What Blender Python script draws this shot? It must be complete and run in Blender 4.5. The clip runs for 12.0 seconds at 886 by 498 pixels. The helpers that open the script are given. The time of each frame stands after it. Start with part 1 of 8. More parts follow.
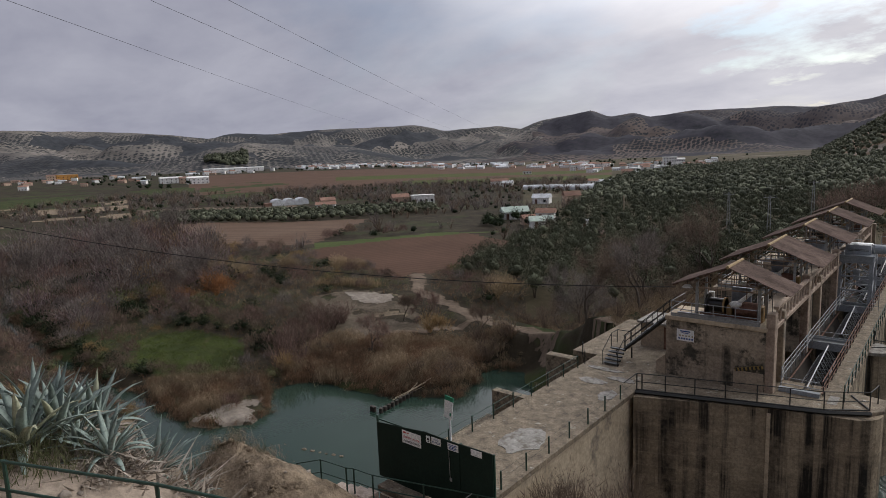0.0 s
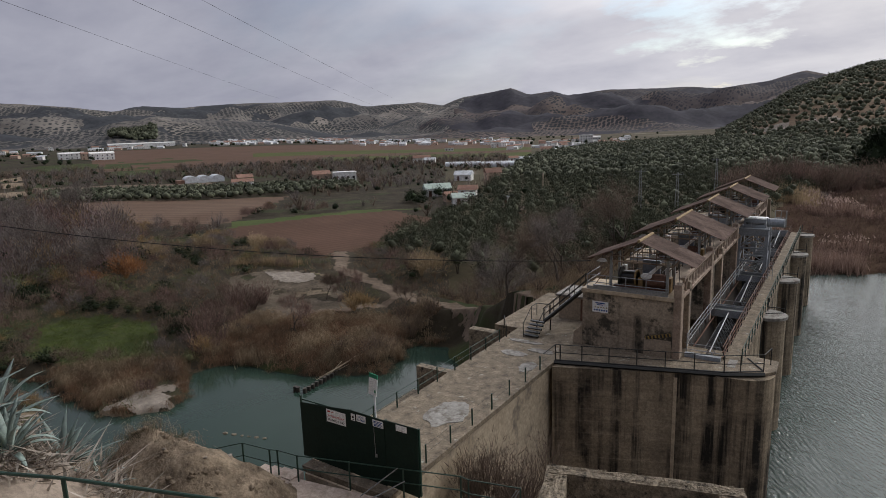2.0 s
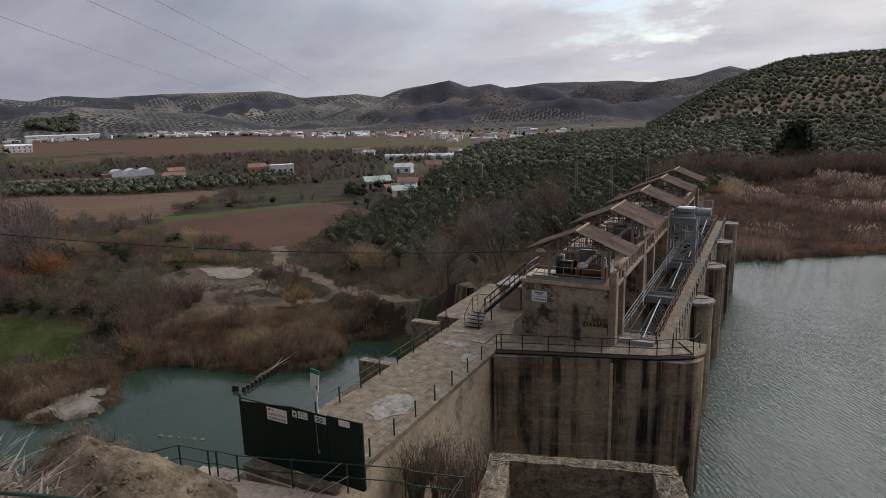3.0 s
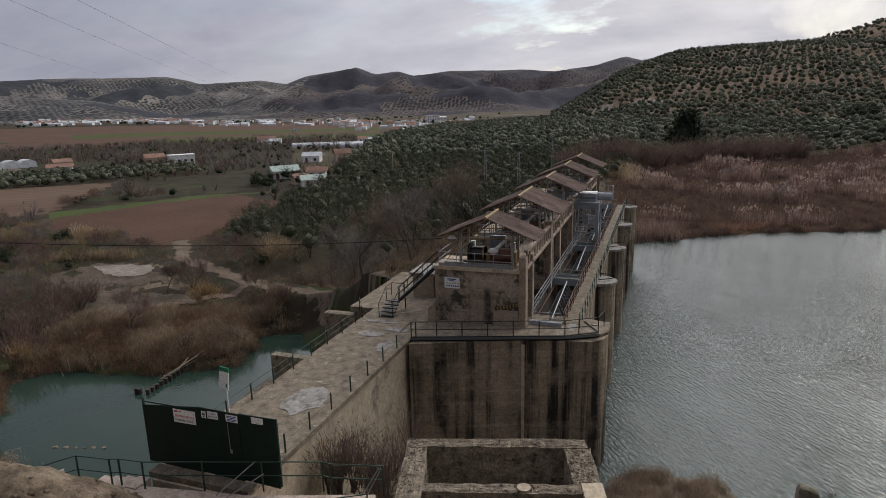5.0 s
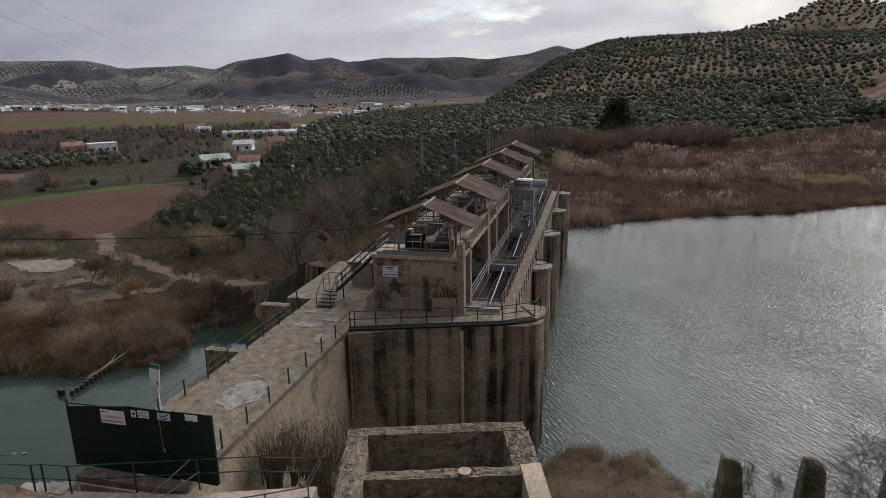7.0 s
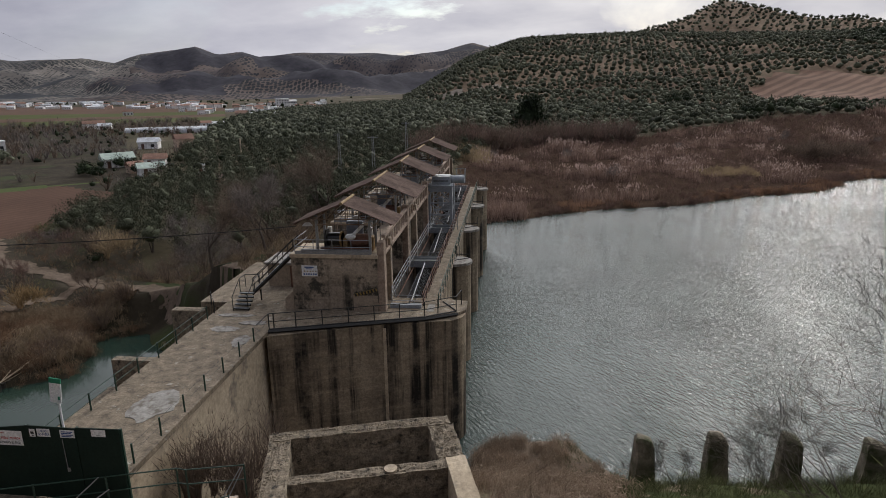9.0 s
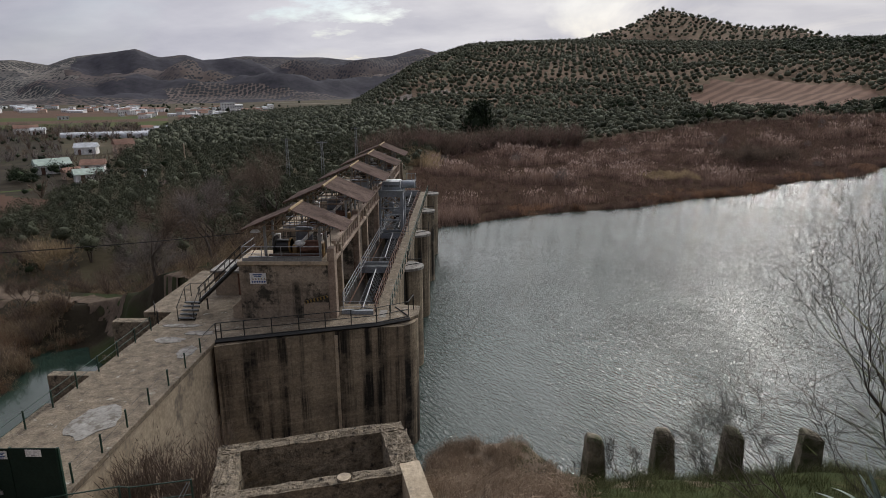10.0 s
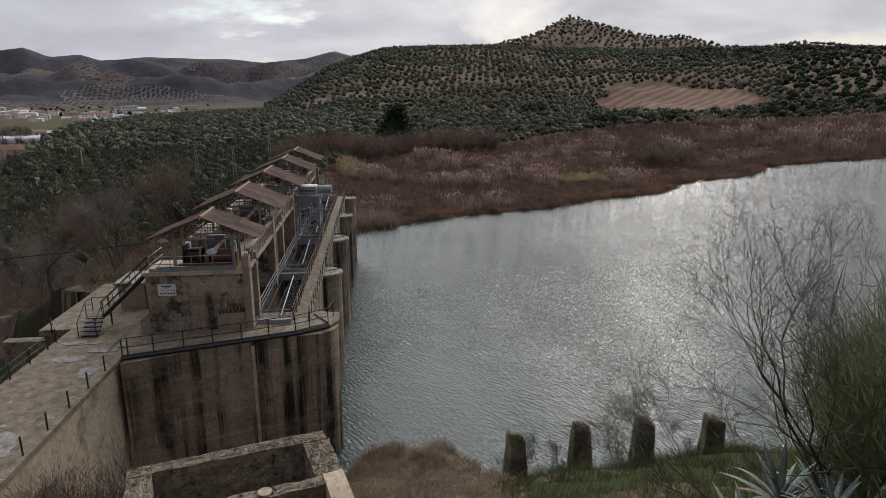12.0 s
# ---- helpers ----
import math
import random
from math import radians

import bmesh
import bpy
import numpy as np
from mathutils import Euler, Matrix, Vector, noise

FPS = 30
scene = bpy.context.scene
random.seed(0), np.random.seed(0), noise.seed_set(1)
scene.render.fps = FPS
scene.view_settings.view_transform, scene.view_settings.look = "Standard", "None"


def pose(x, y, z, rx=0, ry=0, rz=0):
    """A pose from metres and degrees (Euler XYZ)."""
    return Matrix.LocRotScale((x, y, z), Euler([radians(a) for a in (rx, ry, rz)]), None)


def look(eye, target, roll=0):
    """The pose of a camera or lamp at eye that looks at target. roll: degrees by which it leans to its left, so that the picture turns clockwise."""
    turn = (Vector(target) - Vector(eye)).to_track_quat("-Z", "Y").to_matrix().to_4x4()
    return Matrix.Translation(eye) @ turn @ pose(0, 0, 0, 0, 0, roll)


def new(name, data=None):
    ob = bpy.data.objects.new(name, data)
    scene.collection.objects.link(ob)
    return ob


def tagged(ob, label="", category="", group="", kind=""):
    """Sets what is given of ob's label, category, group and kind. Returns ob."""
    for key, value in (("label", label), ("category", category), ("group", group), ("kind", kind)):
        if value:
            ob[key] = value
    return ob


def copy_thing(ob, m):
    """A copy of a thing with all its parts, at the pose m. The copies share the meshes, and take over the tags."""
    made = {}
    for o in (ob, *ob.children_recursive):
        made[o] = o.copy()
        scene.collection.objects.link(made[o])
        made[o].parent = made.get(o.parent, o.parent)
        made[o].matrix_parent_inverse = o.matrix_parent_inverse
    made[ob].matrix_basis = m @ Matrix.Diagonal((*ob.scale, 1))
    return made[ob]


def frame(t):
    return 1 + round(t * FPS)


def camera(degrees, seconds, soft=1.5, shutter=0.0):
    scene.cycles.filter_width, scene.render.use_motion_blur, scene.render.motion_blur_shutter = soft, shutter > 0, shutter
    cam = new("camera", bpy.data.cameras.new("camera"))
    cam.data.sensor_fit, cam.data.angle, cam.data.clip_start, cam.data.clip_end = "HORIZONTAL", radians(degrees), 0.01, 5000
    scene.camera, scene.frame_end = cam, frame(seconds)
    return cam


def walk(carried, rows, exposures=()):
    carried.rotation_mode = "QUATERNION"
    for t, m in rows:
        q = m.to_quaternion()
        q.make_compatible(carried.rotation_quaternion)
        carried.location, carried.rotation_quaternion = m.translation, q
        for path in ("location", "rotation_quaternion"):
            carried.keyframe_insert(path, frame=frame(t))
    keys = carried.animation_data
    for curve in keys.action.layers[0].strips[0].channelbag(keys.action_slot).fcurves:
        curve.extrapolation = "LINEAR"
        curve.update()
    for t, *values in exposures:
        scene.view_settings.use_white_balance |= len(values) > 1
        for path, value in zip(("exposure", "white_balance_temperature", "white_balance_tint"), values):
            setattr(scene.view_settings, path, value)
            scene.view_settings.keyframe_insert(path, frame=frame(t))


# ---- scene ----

# The world is laid along the dam: y runs along its crest away from the near bank, x points upstream.
EYE, ARM = 15.4, 0.3
cam = camera(70.95, 12.0, soft=0.4)
ROWS = [
    (0, 40.33, -8.75, 2.33),
    (0.5, 39.71, -9.06, 2.34),
    (1, 38.76, -9.57, 2.23),
    (1.5, 36.47, -10.33, 2.03),
    (2, 33.25, -11.11, 1.83),
    (2.5, 30.49, -11.68, 1.75),
    (3, 27.75, -11.97, 1.64),
    (3.5, 25.21, -12.24, 1.77),
    (5.5, 18.04, -13.58, 1.34),
    (6, 16.63, -13.99, 1.26),
    (6.5, 15.35, -14.27, 1.12),
    (7, 13.74, -14.48, 1.11),
    (9, 6.22, -14.91, 0.77),
    (9.5, 3.56, -14.63, 0.60),
    (10, 1.61, -14.51, 0.41),
    (10.5, 0.33, -14.34, 0.36),
    (11, -0.93, -14.44, 0.45),
    (11.5, -3.01, -14.38, 0.18),
    (12, -6.02, -14.20, 0.06),
]


def eye_pose(yaw, pitch, roll):
    a = radians(yaw)
    place = (0.194 - ARM * math.sin(a), -0.229 + ARM * math.cos(a), EYE)
    return pose(*place, 90 + pitch, 0, yaw) @ pose(0, 0, 0, 0, 0, -roll)


EXPOSURES = [(0.0, -0.02), (1.5, -0.03), (3.5, -0.08), (7.0, -0.06), (12.0, -0.06)]
walk(cam, [(t, eye_pose(yaw, pitch, roll)) for t, yaw, pitch, roll in ROWS], EXPOSURES)

# ---- sky and sun ----
SUN_BEARING, SUN_HEIGHT = 23.0, 31.0   # degrees clockwise from +y, and above the horizon
world = bpy.data.worlds.new("overcast_sky")
scene.world = world
world.use_nodes = True
wn, wl = world.node_tree.nodes, world.node_tree.links
wn.clear()


def wnode(kind, **values):
    n = wn.new(kind)
    for key, value in values.items():
        if key in n.inputs:
            n.inputs[key].default_value = value
    return n


w_out = wn.new("ShaderNodeOutputWorld")
w_bg = wnode("ShaderNodeBackground", Strength=1.0)
sky = wn.new("ShaderNodeTexSky")
sky.sky_type, sky.sun_disc = "NISHITA", False
sky.sun_elevation, sky.sun_rotation = radians(SUN_HEIGHT), radians(SUN_BEARING)
w_co = wn.new("ShaderNodeTexCoord")
w_scale = wn.new("ShaderNodeVectorMath")
w_scale.operation = "SCALE"
w_scale.inputs["Scale"].default_value = 0.10
wl.new(sky.outputs[0], w_scale.inputs[0])
# a layer of cloud, drawn on a flat sheet far overhead
w_sep = wn.new("ShaderNodeSeparateXYZ")
wl.new(w_co.outputs["Generated"], w_sep.inputs[0])
w_h = wn.new("ShaderNodeMath")
w_h.operation = "MAXIMUM"
w_h.inputs[1].default_value = 0.0
wl.new(w_sep.outputs["Z"], w_h.inputs[0])
w_h2 = wn.new("ShaderNodeMath")
w_h2.operation = "ADD"
w_h2.inputs[1].default_value = 0.30
wl.new(w_h.outputs[0], w_h2.inputs[0])
w_sheet = wn.new("ShaderNodeVectorMath")
w_sheet.operation = "DIVIDE"
wl.new(w_co.outputs["Generated"], w_sheet.inputs[0])
w_comb = wn.new("ShaderNodeCombineXYZ")
for k in range(3):
    wl.new(w_h2.outputs[0], w_comb.inputs[k])
wl.new(w_comb.outputs[0], w_sheet.inputs[1])
w_map = wn.new("ShaderNodeMapping")
w_map.inputs["Scale"].default_value = (0.9, 1.2, 0.0)
w_map.inputs["Location"].default_value = (0.35, 0.9, 0.0)
w_map.inputs["Rotation"].default_value = (0, 0, radians(25))
wl.new(w_sheet.outputs[0], w_map.inputs["Vector"])
w_noise = wnode("ShaderNodeTexNoise", Scale=0.8, Detail=7.0, Roughness=0.55, Distortion=0.6)
wl.new(w_map.outputs[0], w_noise.inputs["Vector"])
w_ramp = wn.new("ShaderNodeValToRGB")
w_ramp.color_ramp.elements[0].position, w_ramp.color_ramp.elements[0].color = 0.22, (0.25, 0.25, 0.25, 1)
w_ramp.color_ramp.elements[1].position, w_ramp.color_ramp.elements[1].color = 0.50, (1, 1, 1, 1)
wl.new(w_noise.outputs["Fac"], w_ramp.inputs[0])
# cloud colour: grey-lilac where thick, whiter where the noise thins it
w_noise2 = wnode("ShaderNodeTexNoise", Scale=2.3, Detail=9.0, Roughness=0.56, Distortion=0.15)
wl.new(w_map.outputs[0], w_noise2.inputs["Vector"])
w_ramp2 = wn.new("ShaderNodeValToRGB")
w_ramp2.color_ramp.elements[0].position, w_ramp2.color_ramp.elements[0].color = 0.30, (0.435, 0.440, 0.500, 1)
w_ramp2.color_ramp.elements[1].position, w_ramp2.color_ramp.elements[1].color = 0.74, (0.635, 0.635, 0.672, 1)
wl.new(w_noise2.outputs["Fac"], w_ramp2.inputs[0])
w_mix = wn.new("ShaderNodeMix")
w_mix.data_type = "RGBA"
# a ragged gap of blue sky down the valley
w_hole = wn.new("ShaderNodeVectorMath")
w_hole.operation = "DOT_PRODUCT"
w_hole.inputs[1].default_value = Vector((math.sin(radians(-10.5)) * math.cos(radians(11.5)), math.cos(radians(-10.5)) * math.cos(radians(11.5)), math.sin(radians(11.5))))
wl.new(w_co.outputs["Generated"], w_hole.inputs[0])
w_gap = wn.new("ShaderNodeMapRange")
w_gap.inputs["From Min"].default_value, w_gap.inputs["From Max"].default_value = math.cos(radians(11)), 1.0
w_gap.inputs["To Min"].default_value, w_gap.inputs["To Max"].default_value = 0.0, 0.42
wl.new(w_hole.outputs["Value"], w_gap.inputs["Value"])
w_rag = wnode("ShaderNodeTexNoise", Scale=4.5, Detail=8.0, Roughness=0.6)
wl.new(w_map.outputs[0], w_rag.inputs["Vector"])
w_open = wn.new("ShaderNodeMath")
w_open.operation = "ADD"
wl.new(w_gap.outputs[0], w_open.inputs[0])
wl.new(w_rag.outputs["Fac"], w_open.inputs[1])
w_cover = wn.new("ShaderNodeMapRange")
w_cover.inputs["From Min"].default_value, w_cover.inputs["From Max"].default_value = 0.76, 0.94
w_cover.inputs["To Min"].default_value, w_cover.inputs["To Max"].default_value = 1.0, 0.15
wl.new(w_open.outputs[0], w_cover.inputs["Value"])
w_fac = wn.new("ShaderNodeMath")
w_fac.operation = "MULTIPLY"
wl.new(w_ramp.outputs[0], w_fac.inputs[0])
wl.new(w_cover.outputs[0], w_fac.inputs[1])
wl.new(w_fac.outputs[0], w_mix.inputs["Factor"])
wl.new(w_scale.outputs[0], w_mix.inputs["A"])
wl.new(w_ramp2.outputs[0], w_mix.inputs["B"])
# the cloud is thinnest and brightest up the valley, below the veiled sun
sun_way = Vector((math.sin(radians(SUN_BEARING)) * math.cos(radians(SUN_HEIGHT)), math.cos(radians(SUN_BEARING)) * math.cos(radians(SUN_HEIGHT)), math.sin(radians(SUN_HEIGHT))))
w_norm = wn.new("ShaderNodeVectorMath")
w_norm.operation = "NORMALIZE"
wl.new(w_co.outputs["Generated"], w_norm.inputs[0])
w_dot = wn.new("ShaderNodeVectorMath")
w_dot.operation = "DOT_PRODUCT"
w_dot.inputs[1].default_value = Vector((0.16, 0.90, 0.40))
wl.new(w_norm.outputs[0], w_dot.inputs[0])
w_glow = wn.new("ShaderNodeMapRange")
w_glow.inputs["From Min"].default_value, w_glow.inputs["From Max"].default_value = 0.45, 1.0
w_glow.inputs["To Min"].default_value, w_glow.inputs["To Max"].default_value = 0.74, 1.25
w_glow.interpolation_type = "SMOOTHSTEP"
wl.new(w_dot.outputs["Value"], w_glow.inputs["Value"])
w_lit = wn.new("ShaderNodeVectorMath")
w_lit.operation = "SCALE"
wl.new(w_mix.outputs["Result"], w_lit.inputs[0])
# the cloud keeps its tone towards the zenith
w_up = wn.new("ShaderNodeMapRange")
w_up.inputs["From Min"].default_value, w_up.inputs["From Max"].default_value = 0.20, 0.52
w_up.inputs["To Min"].default_value, w_up.inputs["To Max"].default_value = 1.0, 1.02
wl.new(w_sep.outputs["Z"], w_up.inputs["Value"])
w_tone = wn.new("ShaderNodeMath")
w_tone.operation = "MULTIPLY"
wl.new(w_glow.outputs[0], w_tone.inputs[0])
wl.new(w_up.outputs[0], w_tone.inputs[1])
wl.new(w_tone.outputs[0], w_lit.inputs["Scale"])
# aureole added round the veiled sun, above the view, to brighten the water
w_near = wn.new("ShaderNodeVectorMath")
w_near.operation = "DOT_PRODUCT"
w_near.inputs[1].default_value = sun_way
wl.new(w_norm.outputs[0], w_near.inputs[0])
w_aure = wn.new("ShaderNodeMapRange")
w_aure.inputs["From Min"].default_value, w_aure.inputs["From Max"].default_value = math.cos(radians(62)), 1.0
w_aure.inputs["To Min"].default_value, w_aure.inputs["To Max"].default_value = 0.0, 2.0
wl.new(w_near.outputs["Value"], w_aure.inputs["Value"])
# cooler away from the sun, warmer towards it
w_tint = wn.new("ShaderNodeMapRange")
w_tint.data_type = "FLOAT_VECTOR"
for key, value in (("From Min", (0.30, 0.30, 0.30)), ("From Max", (0.95, 0.95, 0.95)), ("To Min", (0.93, 0.94, 1.04)), ("To Max", (1.07, 1.04, 0.99))):
    w_tint.inputs[{"From Min": 7, "From Max": 8, "To Min": 9, "To Max": 10}[key]].default_value = value
wl.new(w_near.outputs["Value"], w_tint.inputs["Vector"])
w_toned = wn.new("ShaderNodeVectorMath")
w_toned.operation = "MULTIPLY"
wl.new(w_lit.outputs[0], w_toned.inputs[0])
wl.new(w_tint.outputs["Vector"], w_toned.inputs[1])
w_sum = wn.new("ShaderNodeVectorMath")
w_sum.operation = "ADD"
wl.new(w_toned.outputs[0], w_sum.inputs[0])
# faded out low down, so the sky in view keeps its tone
w_fade = wn.new("ShaderNodeMapRange")
w_fade.inputs["From Min"].default_value, w_fade.inputs["From Max"].default_value = 0.13, 0.32
w_fade.interpolation_type = "SMOOTHSTEP"
wl.new(w_sep.outputs["Z"], w_fade.inputs["Value"])
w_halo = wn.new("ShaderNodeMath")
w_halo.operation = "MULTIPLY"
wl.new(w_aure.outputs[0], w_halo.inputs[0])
wl.new(w_fade.outputs[0], w_halo.inputs[1])
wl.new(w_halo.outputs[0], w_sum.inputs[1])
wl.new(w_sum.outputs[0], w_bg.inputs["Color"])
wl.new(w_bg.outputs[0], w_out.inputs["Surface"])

sun_data = bpy.data.lights.new("sun", "SUN")
sun_data.energy, sun_data.angle, sun_data.color = 0.72, radians(8.0), (1.0, 0.95, 0.88)
sun = new("sun", sun_data)
sun.matrix_world = look(sun_way * 200, (0, 0, 0))

# ---- materials ----


def material(name, rough=0.8, metal=0.0, spec=0.3):
    m = bpy.data.materials.new(name)
    m.use_nodes = True
    n = m.node_tree.nodes["Principled BSDF"]
    n.inputs["Roughness"].default_value, n.inputs["Metallic"].default_value = rough, metal
    n.inputs["Specular IOR Level"].default_value = spec
    return m, m.node_tree.nodes, m.node_tree.links, n


def noise_node(nodes, links, scale, detail=5.0, rough=0.6, stretch=(1, 1, 1), coord="Object"):
    co = nodes.new("ShaderNodeTexCoord")
    mp = nodes.new("ShaderNodeMapping")
    mp.inputs["Scale"].default_value = stretch
    tx = nodes.new("ShaderNodeTexNoise")
    tx.inputs["Scale"].default_value, tx.inputs["Detail"].default_value, tx.inputs["Roughness"].default_value = scale, detail, rough
    if coord == "Position":
        geo = nodes.new("ShaderNodeNewGeometry")
        links.new(geo.outputs["Position"], mp.inputs["Vector"])
    else:
        links.new(co.outputs[coord], mp.inputs["Vector"])
    links.new(mp.outputs[0], tx.inputs["Vector"])
    return tx


def ramp_node(nodes, links, source, stops):
    r = nodes.new("ShaderNodeValToRGB")
    e = r.color_ramp.elements
    while len(e) < len(stops):
        e.new(0.5)
    for k, (p, c) in enumerate(stops):
        e[k].position, e[k].color = p, (*c, 1) if len(c) == 3 else c
    links.new(source, r.inputs[0])
    return r


def mix_node(nodes, links, fac, a, b, mode="MIX"):
    m = nodes.new("ShaderNodeMix")
    m.data_type, m.blend_type = "RGBA", mode
    for key, value in (("Factor", fac), ("A", a), ("B", b)):
        if isinstance(value, (int, float)):
            m.inputs[key].default_value = value
        elif isinstance(value, tuple):
            m.inputs[key].default_value = (*value, 1)
        else:
            links.new(value, m.inputs[key])
    return m.outputs["Result"]


def bump_node(nodes, links, bsdf, source, strength=0.4, distance=0.02):
    b = nodes.new("ShaderNodeBump")
    b.inputs["Strength"].default_value, b.inputs["Distance"].default_value = strength, distance
    links.new(source, b.inputs["Height"])
    links.new(b.outputs[0], bsdf.inputs["Normal"])


def mottled(name, dark, light, scale=1.0, fine=12.0, rough=0.85, metal=0.0, spec=0.3, bump=0.3, distance=0.02, stains=None, stain_scale=0.4, stain_at=(0.52, 0.68), per_piece=0.0, coord="Position", contrast=0.65):
    """A two-scale surface: broad patches between dark and light, fine grain, and stains of their own colour."""
    m, n, l, p = material(name, rough, metal, spec)
    big = noise_node(n, l, scale, 6, 0.65, coord=coord)
    col = ramp_node(n, l, big.outputs["Fac"], [(0.3, dark), (0.7, light)]).outputs[0]
    small = noise_node(n, l, fine * 0.6, 8, 0.78, coord=coord)
    grain = ramp_node(n, l, small.outputs["Fac"], [(0.35, (0.5, 0.5, 0.5)), (0.65, (1.35, 1.35, 1.35))]).outputs[0]
    col = mix_node(n, l, contrast, col, grain, "MULTIPLY")
    if stains:
        st = noise_node(n, l, stain_scale, 7, 0.7, coord=coord)
        f = ramp_node(n, l, st.outputs["Fac"], [(stain_at[0], (0, 0, 0)), (stain_at[1], (1, 1, 1))]).outputs[0]
        col = mix_node(n, l, f, col, stains)
    if per_piece:
        info = n.new("ShaderNodeObjectInfo")
        geo = n.new("ShaderNodeNewGeometry")
        add = n.new("ShaderNodeMath")
        add.operation = "ADD"
        l.new(info.outputs["Random"], add.inputs[0])
        l.new(geo.outputs["Random Per Island"], add.inputs[1])
        fr = n.new("ShaderNodeMath")
        fr.operation = "FRACT"
        l.new(add.outputs[0], fr.inputs[0])
        v = ramp_node(n, l, fr.outputs[0], [(0, (1 - per_piece,) * 3), (1, (1 + per_piece,) * 3)]).outputs[0]
        col = mix_node(n, l, 1.0, col, v, "MULTIPLY")
    l.new(col, p.inputs["Base Color"])
    if bump:
        bump_node(n, l, p, small.outputs["Fac"], bump, distance)
    return m


def streaked_concrete(name, dark, light, black, cover, moss=0.0):
    """Old cast concrete: board marks across, dark water streaks running down, paler lime runs, moss in patches."""
    m, n, l, p = material(name, 0.9, 0, 0.2)
    big = noise_node(n, l, 0.45, 8, 0.68, coord="Position")
    col = ramp_node(n, l, big.outputs["Fac"], [(0.32, dark), (0.68, light)]).outputs[0]
    run = noise_node(n, l, 1.0, 7, 0.66, (1.1, 1.1, 0.03), "Position")
    wet = ramp_node(n, l, run.outputs["Fac"], [(0.465, (0, 0, 0)), (0.57, (1, 1, 1))]).outputs[0]
    gate = noise_node(n, l, 0.25, 6, 0.65, coord="Position")
    where = ramp_node(n, l, gate.outputs["Fac"], [(cover, (0.08, 0.08, 0.08)), (cover + 0.14, (1, 1, 1))]).outputs[0]
    f = mix_node(n, l, 1.0, wet, where, "MULTIPLY")
    col = mix_node(n, l, f, col, black)
    run2 = noise_node(n, l, 1.0, 6, 0.7, (2.8, 2.8, 0.12), "Position")
    f2 = ramp_node(n, l, run2.outputs["Fac"], [(0.58, (0, 0, 0)), (0.70, (0.5, 0.5, 0.5))]).outputs[0]
    col = mix_node(n, l, f2, col, tuple(c * 1.05 for c in light))
    if moss:
        ms = noise_node(n, l, 0.55, 9, 0.74, coord="Position")
        f3 = ramp_node(n, l, ms.outputs["Fac"], [(moss, (0, 0, 0)), (moss + 0.07, (0.9, 0.9, 0.9))]).outputs[0]
        col = mix_node(n, l, f3, col, tuple(c * 1.3 for c in black))
    board = noise_node(n, l, 1.0, 4, 0.6, (0.12, 0.12, 3.2), "Position")
    g = ramp_node(n, l, board.outputs["Fac"], [(0.35, (0.68, 0.68, 0.68)), (0.65, (1.15, 1.15, 1.15))]).outputs[0]
    col = mix_node(n, l, 0.5, col, g, "MULTIPLY")
    fine = noise_node(n, l, 5.5, 8, 0.8, coord="Position")
    g2 = ramp_node(n, l, fine.outputs["Fac"], [(0.36, (0.45, 0.45, 0.45)), (0.64, (1.4, 1.4, 1.4))]).outputs[0]
    col = mix_node(n, l, 0.65, col, g2, "MULTIPLY")
    l.new(col, p.inputs["Base Color"])
    bump_node(n, l, p, fine.outputs["Fac"], 0.6, 0.04)
    return m


